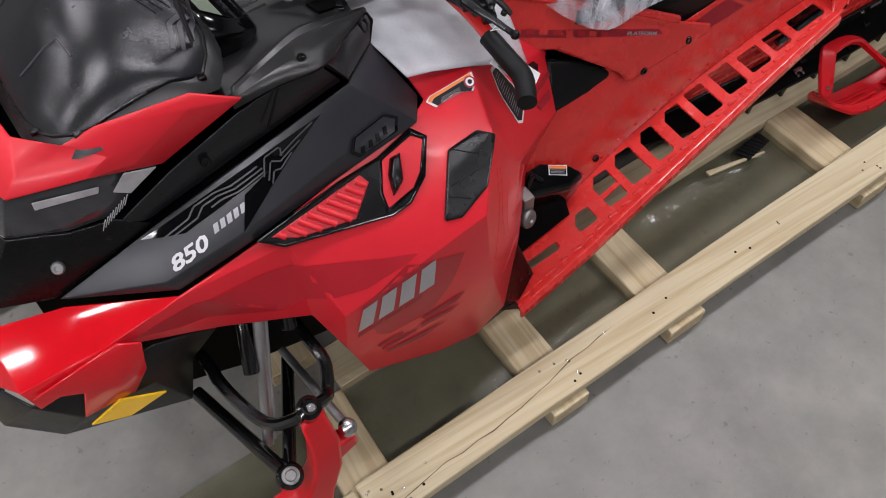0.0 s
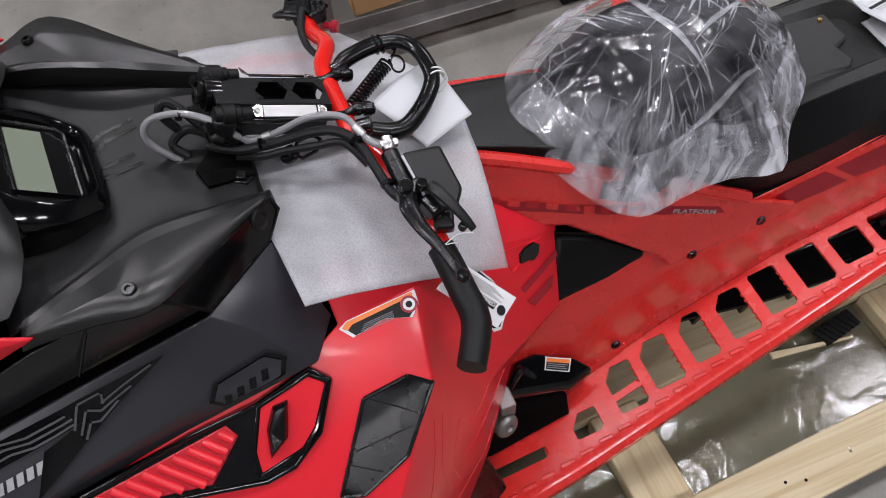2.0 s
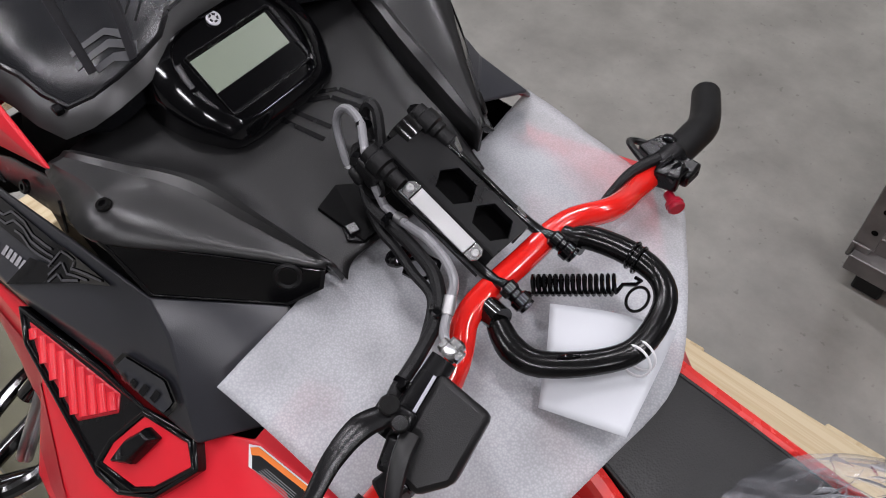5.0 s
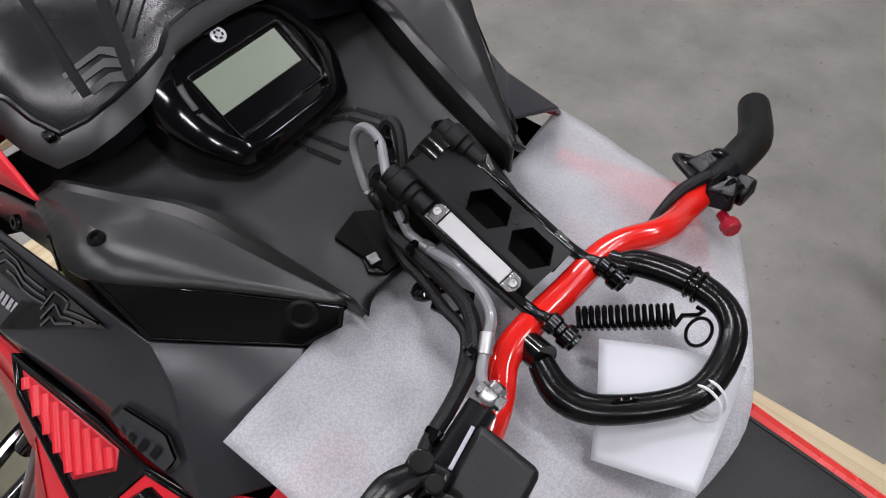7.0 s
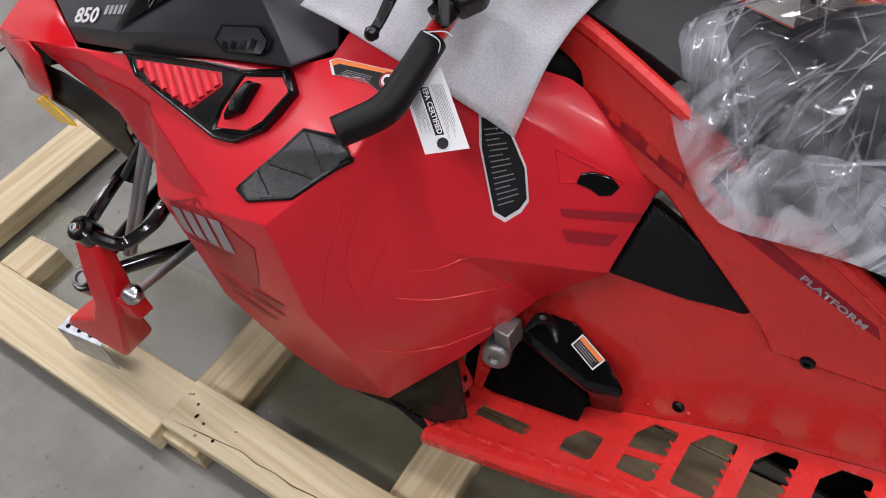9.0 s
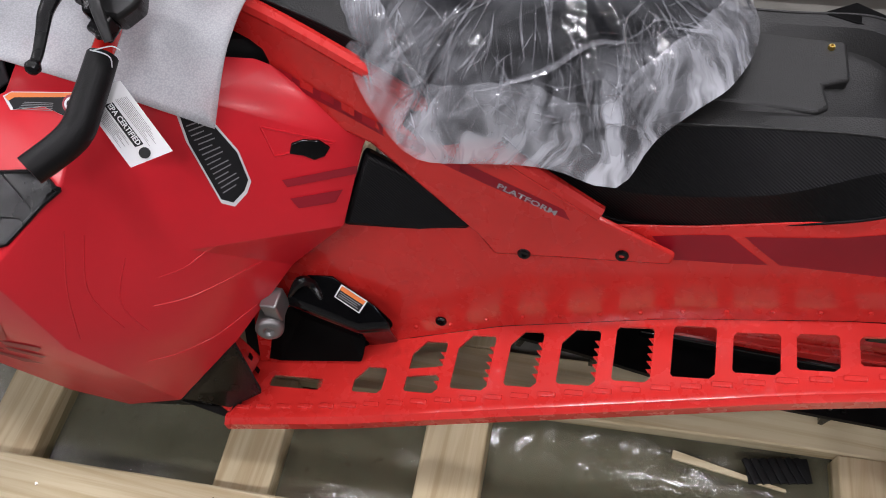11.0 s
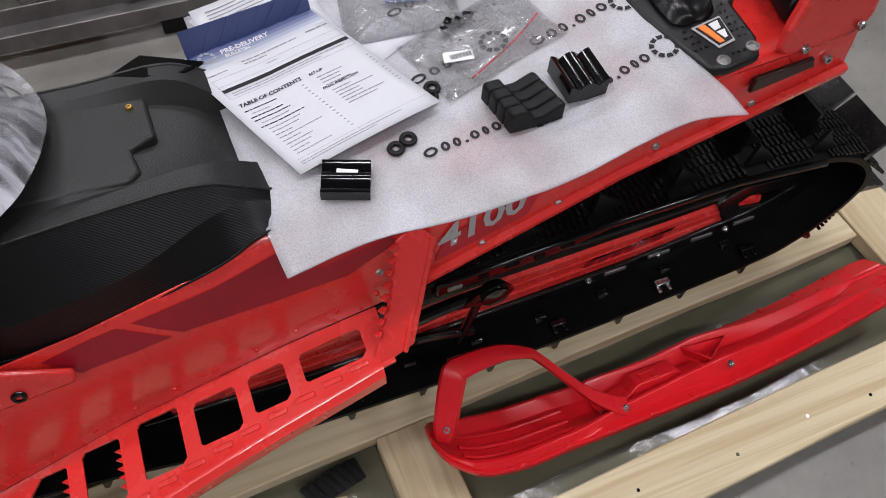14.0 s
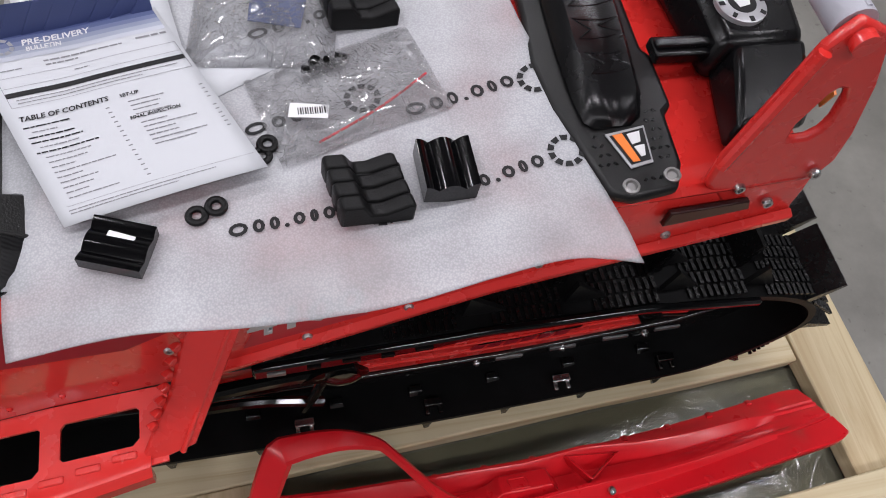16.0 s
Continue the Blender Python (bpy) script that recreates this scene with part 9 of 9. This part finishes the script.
for pts in (((1.285, 0.21, 0.125), (1.31, 0.145, 0.125)), ((1.31, 0.145, 0.125), (1.385, 0.205, 0.12)), ((1.285, 0.21, 0.125), (1.385, 0.205, 0.12))):
    a, b = ski_tilt(pts[0]), ski_tilt(pts[1])
    bm = B()
    loft(bm, [[q + V((0.003, 0, 0)), q - V((0.003, 0, 0)), q - V((0.003, 0.0, 0.026)), q + V((0.003, 0, -0.026))] for q in (a, b)])
    part("saddle_web", bm, RED_SKI, ski, bevel=0.002)
bm = B()
loft(bm, [[ski_tilt(q) for q in ((x, 0.15, 0.075), (x, 0.2, 0.075), (x, 0.196, 0.075 + h), (x, 0.155, 0.075 + h))] for x, h in ((1.06, 0.004), (1.13, 0.02), (1.15, 0.038), (1.24, 0.042), (1.262, 0.008))])
block = part("saddle_block", bm, RED_SKI, ski, "raised saddle block", bevel=0.004)
bm = B()
ring_plate(bm, [ski_tilt(q) for q in ((1.165, 0.158, 0.1155), (1.2, 0.158, 0.1165), (1.2, 0.186, 0.1165), (1.165, 0.186, 0.1155))], [ski_tilt(q) for q in ((1.169, 0.162, 0.1155), (1.196, 0.162, 0.1165), (1.196, 0.182, 0.1165), (1.169, 0.182, 0.1155))], 0.003, (0, 0.5, 0.85))
part("block_window", bm, RED_SKI, block, bevel=0.001)
for i in range(10):
    x = 0.86 + 0.094 * i
    yc, w, zb, wh, yw = ski_at(x)
    for sgn in (-1, 1):
        bm = B()
        loft(bm, [[ski_tilt(q) for q in ((x + a - 0.009, yc + sgn * (w + o), zb + 0.012), (x + a + 0.009, yc + sgn * (w + o), zb + 0.012), (x + a + 0.005, yc + sgn * (w + o), zb + 0.022 - 0.003 * k), (x + a - 0.005, yc + sgn * (w + o), zb + 0.022 - 0.003 * k))] for k, (a, o) in enumerate(((0, -0.014), (0.004, 0.0015)))])
        part("lug", bm, RED_SKI, ski, bevel=0.0015)
for p, n in (((0.746, 0.205, 0.206), (-0.3, -0.6, 0.7)), ((1.096, 0.147, 0.13), (0, -0.5, 0.85)), ((1.336, 0.243, 0.084), (0, -0.2, 0.95)), ((1.333, 0.151, 0.144), (0, -0.6, 0.8))):
    bolt(ski, p, n, 0.0078, STEEL, "bolt", 0.005)
for off in (-0.45, 0.0, 0.45):
    path = []
    for i in range(9):
        x = 0.765 + 0.029 * i
        yc, w, zb, wh, yw = ski_at(x)
        path.append(ski_tilt((x, yc + off * yw, zb + (0.007 if off == 0 else 0.0105))))
    bm = B()
    tube(bm, path, 0.0042, 8, per=2)
    part("scoop_rib", bm, RED_SKI, ski)

# scrap on the film
m = Matrix.Rotation(radians(12), 4, "Z")
strip = thing("rubber_strip", (0.535, 0.232, 0.045), "short ribbed black rubber strip on the film", "rubber strip")
bm = B()
box(bm, (0.535, 0.232, 0.047), (0.115, 0.046, 0.005), m)
part("base", bm, RUBBER, strip, bevel=0.001)
for i in range(7):
    bm = B()
    box(bm, V((0.535, 0.232, 0.05)) + m.to_3x3() @ V((-0.05 + 0.0155 * i, 0, 0.001 * (i % 2))), (0.011, 0.05, 0.006), m @ Matrix.Rotation(0.3, 4, "Z"))
    part("rib", bm, RUBBER, strip, bevel=0.001)
bm = B()
loft(bm, [[(0.343, 0.218, 0.042), (0.345, 0.235, 0.042), (0.345, 0.235, 0.05), (0.343, 0.218, 0.05)], [(0.55, 0.195, 0.042), (0.55, 0.201, 0.042), (0.55, 0.201, 0.048), (0.55, 0.195, 0.048)]])
single("wood_splinter", bm, WOOD_X, "pale wooden splinter on the film", "wood splinter", bevel=0.001)

# tail of the snowmobile
bm = B()
FL = [(1.12, 0.62, 0.0), (1.112, 0.546, 0.0), (1.12, 0.476, 0.0), (1.136, 0.414, 0.0), (1.15, 0.356, 0.0), (1.174, 0.346, 0.0), (1.226, 0.351, 0.0), (1.24, 0.382, 0.0), (1.244, 0.45, 0.0), (1.256, 0.46, 0.0), (1.256, 0.535, 0.0), (1.248, 0.545, 0.0), (1.25, 0.62, 0.0), (1.245, 0.72, 0.0), (1.125, 0.72, 0.0)]
plate(bm, [(x, y, TT(x) + 0.02) for x, y, _ in FL], 0.018, (-0.12, 0, 1))
tb = part("tunnel_mat", bm, BLACK, sled, "black rubber tunnel pad with a raised centre", bevel=0.006)
bm = B()
pad_rows = []
for y, x0, x1, h in ((0.437, 1.162, 1.2, 0.004), (0.447, 1.15, 1.212, 0.014), (0.475, 1.146, 1.222, 0.019), (0.55, 1.146, 1.23, 0.022), (0.63, 1.15, 1.236, 0.024), (0.7, 1.154, 1.24, 0.024), (0.715, 1.16, 1.234, 0.012)):
    z0 = TT((x0 + x1) / 2) + 0.0195
    pad_rows.append([(x0 - 0.004, y, z0), (x0 + 0.003, y, z0 + h * 0.6), (x0 + 0.012, y, z0 + h), (x0 + (x1 - x0) * 0.4, y, z0 + h * 0.82), (x0 + (x1 - x0) * 0.65, y, z0 + h * 0.8), (x1 - 0.01, y, z0 + h), (x1 - 0.002, y, z0 + h * 0.6), (x1 + 0.004, y, z0)])
loft(bm, pad_rows)
centre = part("pad_centre", bm, BLACK_SATIN, tb, "raised smooth rubber centre", angle=50)
CENTRE = bvh_of(centre)
for i in range(4):
    y = 0.5 + 0.05 * i
    zig = [(1.165, y), (1.222, y + 0.006), (1.196, y + 0.022), (1.222, y + 0.03), (1.165, y + 0.03), (1.185, y + 0.016)]
    path2 = []
    for a, b in zip(zig, zig[1:] + zig[:1]):
        for t in range(5):
            h = CENTRE.ray_cast(V((a[0] + (b[0] - a[0]) * t / 5, a[1] + (b[1] - a[1]) * t / 5, 1.2)), V((0, 0, -1)), 1.0)
            if h[0] is not None:
                path2.append(h[0])
    if len(path2) > 4:
        bm = B()
        tube(bm, path2, 0.0011, 6, closed=True, smooth=False)
        part("mark_stroke", bm, BLACK_SATIN, tb)
for i in range(15):
    for j in range(8):
        x, y = 1.15 + 0.0085 * i + 0.004 * (j % 2), 0.366 + 0.0125 * j
        if 1.166 - (y - 0.4) * 0.25 < x < 1.212 + (y - 0.4) * 0.12 and y > 0.374 or x > 1.234 or y > 0.432 and 1.14 < x < 1.215 or y < 0.382 and (x < 1.19 or x > 1.21) or x > 1.245 or x < 1.165 and y < 0.38:
            continue
        bm = B()
        z = TT(x) + 0.0205
        s = 1 if (i + j) % 2 else -1
        plate(bm, [(x - 0.003, y - 0.0012 * s, z), (x, y - 0.0022, z), (x + 0.003, y + 0.0012 * s, z), (x, y + 0.0022, z)], 0.0012, (-0.12, 0, 1))
        part("diamond", bm, BLACK_SATIN, tb, smooth=False)
def badge_plate(s, h):
    c0 = V((1.191, 0.407, 0))
    return [(c0.x + (x - c0.x) * s, c0.y + (y - c0.y) * s, TT(x) + h) for x, y in ((1.165, 0.429), (1.212, 0.434), (1.207, 0.385), (1.18, 0.381))]


bm = B()
plate(bm, badge_plate(1.0, 0.0225), 0.002, (-0.12, 0, 1))
bd = part("pad_badge", bm, SILVER_PRINT, tb, "silver framed red badge", bevel=0.0008)
bm = B()
plate(bm, badge_plate(0.84, 0.0236), 0.001, (-0.12, 0, 1))
part("badge_face", bm, INK, bd, smooth=False)
bm = B()
plate(bm, [(x, y, TT(x) + 0.0244) for x, y in ((1.172, 0.425), (1.183, 0.426), (1.192, 0.388), (1.184, 0.3875))], 0.001, (-0.12, 0, 1))
part("badge_band", bm, ORANGE, bd, smooth=False)
for q in (((1.188, 0.424), (1.203, 0.426), (1.2, 0.412), (1.19, 0.41)), ((1.191, 0.407), (1.203, 0.408), (1.2, 0.394), (1.195, 0.393))):
    bm = B()
    plate(bm, [(x, y, TT(x) + 0.0244) for x, y in q], 0.001, (-0.12, 0, 1))
    part("badge_mark", bm, WHITE, bd, smooth=False)
for p in ((1.174, 0.36, 0.806), (1.222, 0.366, 0.812)):
    bm = B()
    lathe(bm, p, (-0.1, 0, 1), [(0.0095, 0), (0.0095, 0.003), (0.0065, 0.0035), (0.005, 0.001), (0.002, 0.001)], 18)
    part("bolt", bm, CAST, tb, "dull steel washer bolt")
# rear grab bar plates and tube
for flip in (False, True):
    f = (lambda p: mirrored(p, CY)) if flip else (lambda p: p)
    bm = B()
    ring_plate(bm, [f(p) for p in ((1.265, 0.355, 0.80), (1.30, 0.35, 0.765), (1.384, 0.35, 0.745), (1.408, 0.353, 0.83), (1.402, 0.357, 0.875), (1.378, 0.362, 0.95), (1.345, 0.366, 1.018), (1.305, 0.367, 1.034), (1.285, 0.365, 1.005), (1.262, 0.357, 0.845))],
               [f(p) for p in ((1.322, 0.358, 0.878), (1.33, 0.358, 0.873), (1.348, 0.358, 0.874), (1.357, 0.358, 0.884), (1.36, 0.359, 0.9), (1.355, 0.361, 0.93), (1.348, 0.362, 0.945), (1.338, 0.362, 0.947), (1.33, 0.361, 0.94), (1.32, 0.359, 0.9))], 0.012, (0, -1 if not flip else 1, 0.1))
    bm2 = B()
    tube(bm2, [f(p) for p in ((1.262, 0.354, 0.84), (1.284, 0.362, 1.0))], 0.007, 8, per=1, smooth=False)
    part("plate_fold", bm2, RED_PAINT, sled)
    part("grab_bar_plate", bm, RED_PAINT, sled, "red rear bumper plate", bevel=0.005)
bm = B()
cyl(bm, (1.315, 0.38, 1.012), (1.315, 0.664, 1.012), 0.021, 18)
cyl(bm, (1.318, 0.384, 1.031), (1.318, 0.66, 1.031), 0.0035, 8)
part("grab_bar", bm, PAD, sled, "grey foam-padded rear grab bar")
bm = B()
cyl(bm, (1.315, 0.355, 1.012), (1.315, 0.689, 1.012), 0.013, 14)
part("grab_bar_core", bm, RED_PAINT, sled)
for p in ((1.306, 0.352, 0.797), (1.356, 0.346, 0.768), (1.388, 0.349, 0.818)):
    bolt(sled, p, (0, -1, 0.1), 0.0072, STEEL, "bolt", 0.005)
bm = B()
plate(bm, [(1.228, 0.338, 0.776), (1.325, 0.341, 0.782), (1.335, 0.342, 0.762), (1.228, 0.338, 0.748)], 0.008, (0, -1, 0.1))
part("tail_reflector", bm, SMOKE, sled, "dark red tail reflector", bevel=0.002)
# black tank with a round cap, strap bar
bm = B()
loft(bm, [[(1.31, 0.50, 0.80), (1.44, 0.50, 0.80), (1.43, 0.51, 0.86), (1.325, 0.51, 0.855)], [(1.30, 0.68, 0.80), (1.47, 0.68, 0.80), (1.45, 0.67, 0.87), (1.32, 0.67, 0.865)]])
tank = part("tail_box", bm, BLACK_SATIN, sled, "black plastic tail box with a round cap", bevel=0.012)
bm = B()
loft(bm, [[(1.3, 0.40, 0.80), (1.42, 0.42, 0.80), (1.41, 0.425, 0.84), (1.31, 0.405, 0.838)], [(1.325, 0.51, 0.80), (1.44, 0.51, 0.80), (1.43, 0.51, 0.858), (1.34, 0.51, 0.855)]])
part("tail_lamp_housing", bm, BLACK_SATIN, tank, bevel=0.008)
bm = B()
lathe(bm, (1.362, 0.562, 0.858), (0, 0, 1), [(0.032, 0), (0.032, 0.006), (0.028, 0.0075), (0.006, 0.0075)], 28)
cap = part("cap", bm, SILVER_PRINT, tank, "round silver cap with a toothed rim")
bm = B()
lathe(bm, (1.362, 0.562, 0.8655), (0, 0, 1), [(0.018, 0), (0.018, 0.0008)], 20)
part("cap_face", bm, INK, cap)
for k in range(8):
    bm = B()
    w0 = 2 * math.pi * k / 8
    plate(bm, [(1.362 + r * math.cos(w), 0.562 + r * math.sin(w), 0.8664) for r, w in ((0.031, w0), (0.031, w0 + 0.16), (0.024, w0 + 0.2), (0.024, w0 - 0.04))], 0.001, (0, 0, 1))
    part("cap_notch", bm, INK, cap, smooth=False)
bm = B()
plate(bm, [(1.35, 0.568, 0.8672), (1.374, 0.572, 0.8672), (1.37, 0.556, 0.8672), (1.355, 0.552, 0.8672)], 0.0006, (0, 0, 1))
part("cap_mark", bm, WHITE, cap, smooth=False)
bm = B()
box(bm, (1.29, 0.53, 0.825), (0.08, 0.03, 0.016))
box(bm, (1.29, 0.53, 0.836), (0.08, 0.012, 0.008))
part("link_bar", bm, BLACK_SATIN, tank, bevel=0.003)
bm = B()
plate(bm, [(1.437, 0.43, 0.85), (1.445, 0.5, 0.865), (1.452, 0.5, 0.83), (1.445, 0.44, 0.815)], 0.003, (1, 0, 0.3))
part("box_badge", bm, ORANGE, tank)

# ---- steel cart beyond the snowmobile ----
cart = thing("steel_cart", (0.5, 2.0, 0.0), "long grey steel transport frame with perforated uprights", "cart")
STEEL_GREY = mat("grey_frame_steel", (0.17, 0.165, 0.16), 0.4, metal=0.7, var=0.25, scale=12, grain=0.06)
for y in (1.66, 2.45):
    bm = B()
    loft(bm, [[(x, y - 0.024, 0.06), (x, y - 0.016, 0.06), (x, y - 0.016, 0.099), (x, y + 0.019, 0.099), (x, y + 0.019, 0.16), (x, y + 0.025, 0.16), (x, y + 0.025, 0.111), (x, y - 0.024, 0.111)] for x in (-0.35, 1.85)])
    part("base_rail", bm, STEEL_GREY, cart, bevel=0.003)
for x in (-0.34, 1.84):
    bm = B()
    box(bm, (x, 2.055, 0.105), (0.045, 0.79, 0.05))
    part("base_rail", bm, STEEL_GREY, cart, bevel=0.003)
for x in (-0.28, 0.5, 1.3):
    for y in (1.68, 2.43):
        bm = B()
        box(bm, (x, y, 0.036), (0.07, 0.06, 0.07))
        part("rubber_foot", bm, RUBBER, cart, bevel=0.006)
for x in (-0.335, 0.42, 1.2):
    for y in (1.668, 2.44):
        bm = B()
        box(bm, (x, y, 0.85), (0.05, 0.005, 1.45))
        box(bm, (x - 0.024, y + 0.022, 0.85), (0.005, 0.045, 1.45))
        up = part("upright", bm, STEEL_GREY, cart, bevel=0.002)
        for i in range(12):
            bm = B()
            cyl(bm, (x + 0.006, y - 0.0022, 0.18 + 0.07 * i), (x + 0.006, y - 0.0034, 0.18 + 0.07 * i), 0.008, 10)
            part("hole", bm, DARK_VOID, up)
for x0, x1 in ((-0.33, -0.2), (0.42, 0.6)):
    bm = B()
    tube(bm, [(x0, 2.3, 0.13), (x1, 1.7, 0.9)], 0.012, 8, per=1, smooth=False)
    part("brace", bm, STEEL_GREY, cart)
ctn = thing("cardboard_box", (-0.13, 1.95, 0.13), "tall brown cardboard carton strapped with white bands", "box")
bm = B()
box(bm, (-0.145, 1.93, 0.47), (0.22, 0.42, 0.66), Matrix.Rotation(-0.06, 4, "Y"))
part("carton", bm, CARD, ctn, bevel=0.004)
bm = B()
box(bm, (-0.135, 1.714, 0.5), (0.235, 0.004, 0.022), Matrix.Rotation(0.35, 4, "Y"))
box(bm, (-0.10, 1.712, 0.37), (0.012, 0.003, 0.14), Matrix.Rotation(0.5, 4, "Y"))
part("white_band", bm, WHITE, ctn, smooth=False)
bm = B()
box(bm, (0.04, 2.05, 0.42), (0.12, 0.3, 0.56), Matrix.Rotation(0.05, 4, "Y"))
single("cardboard_box", bm, CARD, "narrow brown cardboard carton standing on the cart", "box", bevel=0.004)
parcel = thing("wrapped_parcel", (0.235, 1.96, 0.12), "white plastic wrapped bundle on the cart", "parcel")
bm = B()
loft(bm, [[(0.13, 1.72, 0.12), (0.34, 1.72, 0.12), (0.34, 2.2, 0.12), (0.13, 2.2, 0.12)], [(0.16, 1.78, 0.4), (0.31, 1.78, 0.42), (0.31, 2.1, 0.45), (0.16, 2.1, 0.44)]])
part("wrap", bm, FILM_ZIP, parcel, bevel=0.02)
bm = B()
loft(bm, [[(0.15, 1.75, 0.121), (0.32, 1.75, 0.121), (0.32, 2.17, 0.121), (0.15, 2.17, 0.121)], [(0.175, 1.8, 0.38), (0.295, 1.8, 0.4), (0.295, 2.08, 0.43), (0.175, 2.08, 0.42)]])
part("bundle", bm, PAD, parcel, "pale padded bundle inside the wrap", bevel=0.03)
bm = B()
rows = [[(0.5 + 0.42 * i / 8, 1.74 + 0.06 * math.sin(i), 0.2 + 0.015 * math.sin(2.3 * i)) for i in range(9)], [(0.5 + 0.42 * i / 8, 1.77, 0.3 + 0.012 * math.sin(1.7 * i)) for i in range(9)],
        [(0.5 + 0.42 * i / 8, 1.9, 0.36 + 0.02 * math.sin(1.1 * i)) for i in range(9)], [(0.5 + 0.42 * i / 8, 2.2, 0.36 + 0.02 * math.sin(1.9 * i)) for i in range(9)]]
grid(bm, fine(rows, 3, 3))
single("cloth_cover", bm, CLOTH, "grey cloth thrown over parts on the cart", "cloth", solid=0.004)
bm = B()
for i in range(7):
    cyl(bm, (0.55 + 0.05 * i, 1.8, 0.2), (0.55 + 0.05 * i, 2.15, 0.2), 0.026, 12)
box(bm, (0.7, 1.98, 0.15), (0.42, 0.4, 0.05))
single("coil_rack", bm, COPPER, "row of rusty orange coils under a cloth", "coils", bevel=0.002)
bm = B()
for i in range(5):
    box(bm, (0.98 + 0.17 * i, 2.05, 0.27 + 0.04 * (i % 2)), (0.13, 0.5, 0.3 + 0.08 * (i % 3)))
single("machine_parts", bm, DARK_VOID, "dark machine parts packed on the cart", "machine parts", bevel=0.02)

# the cart stands a little nearer
for ob in bpy.data.objects:
    if ob.parent is None and ob.name.split(".")[0] in ("steel_cart", "cardboard_box", "wrapped_parcel", "cloth_cover"):
        ob.location.y -= 0.045
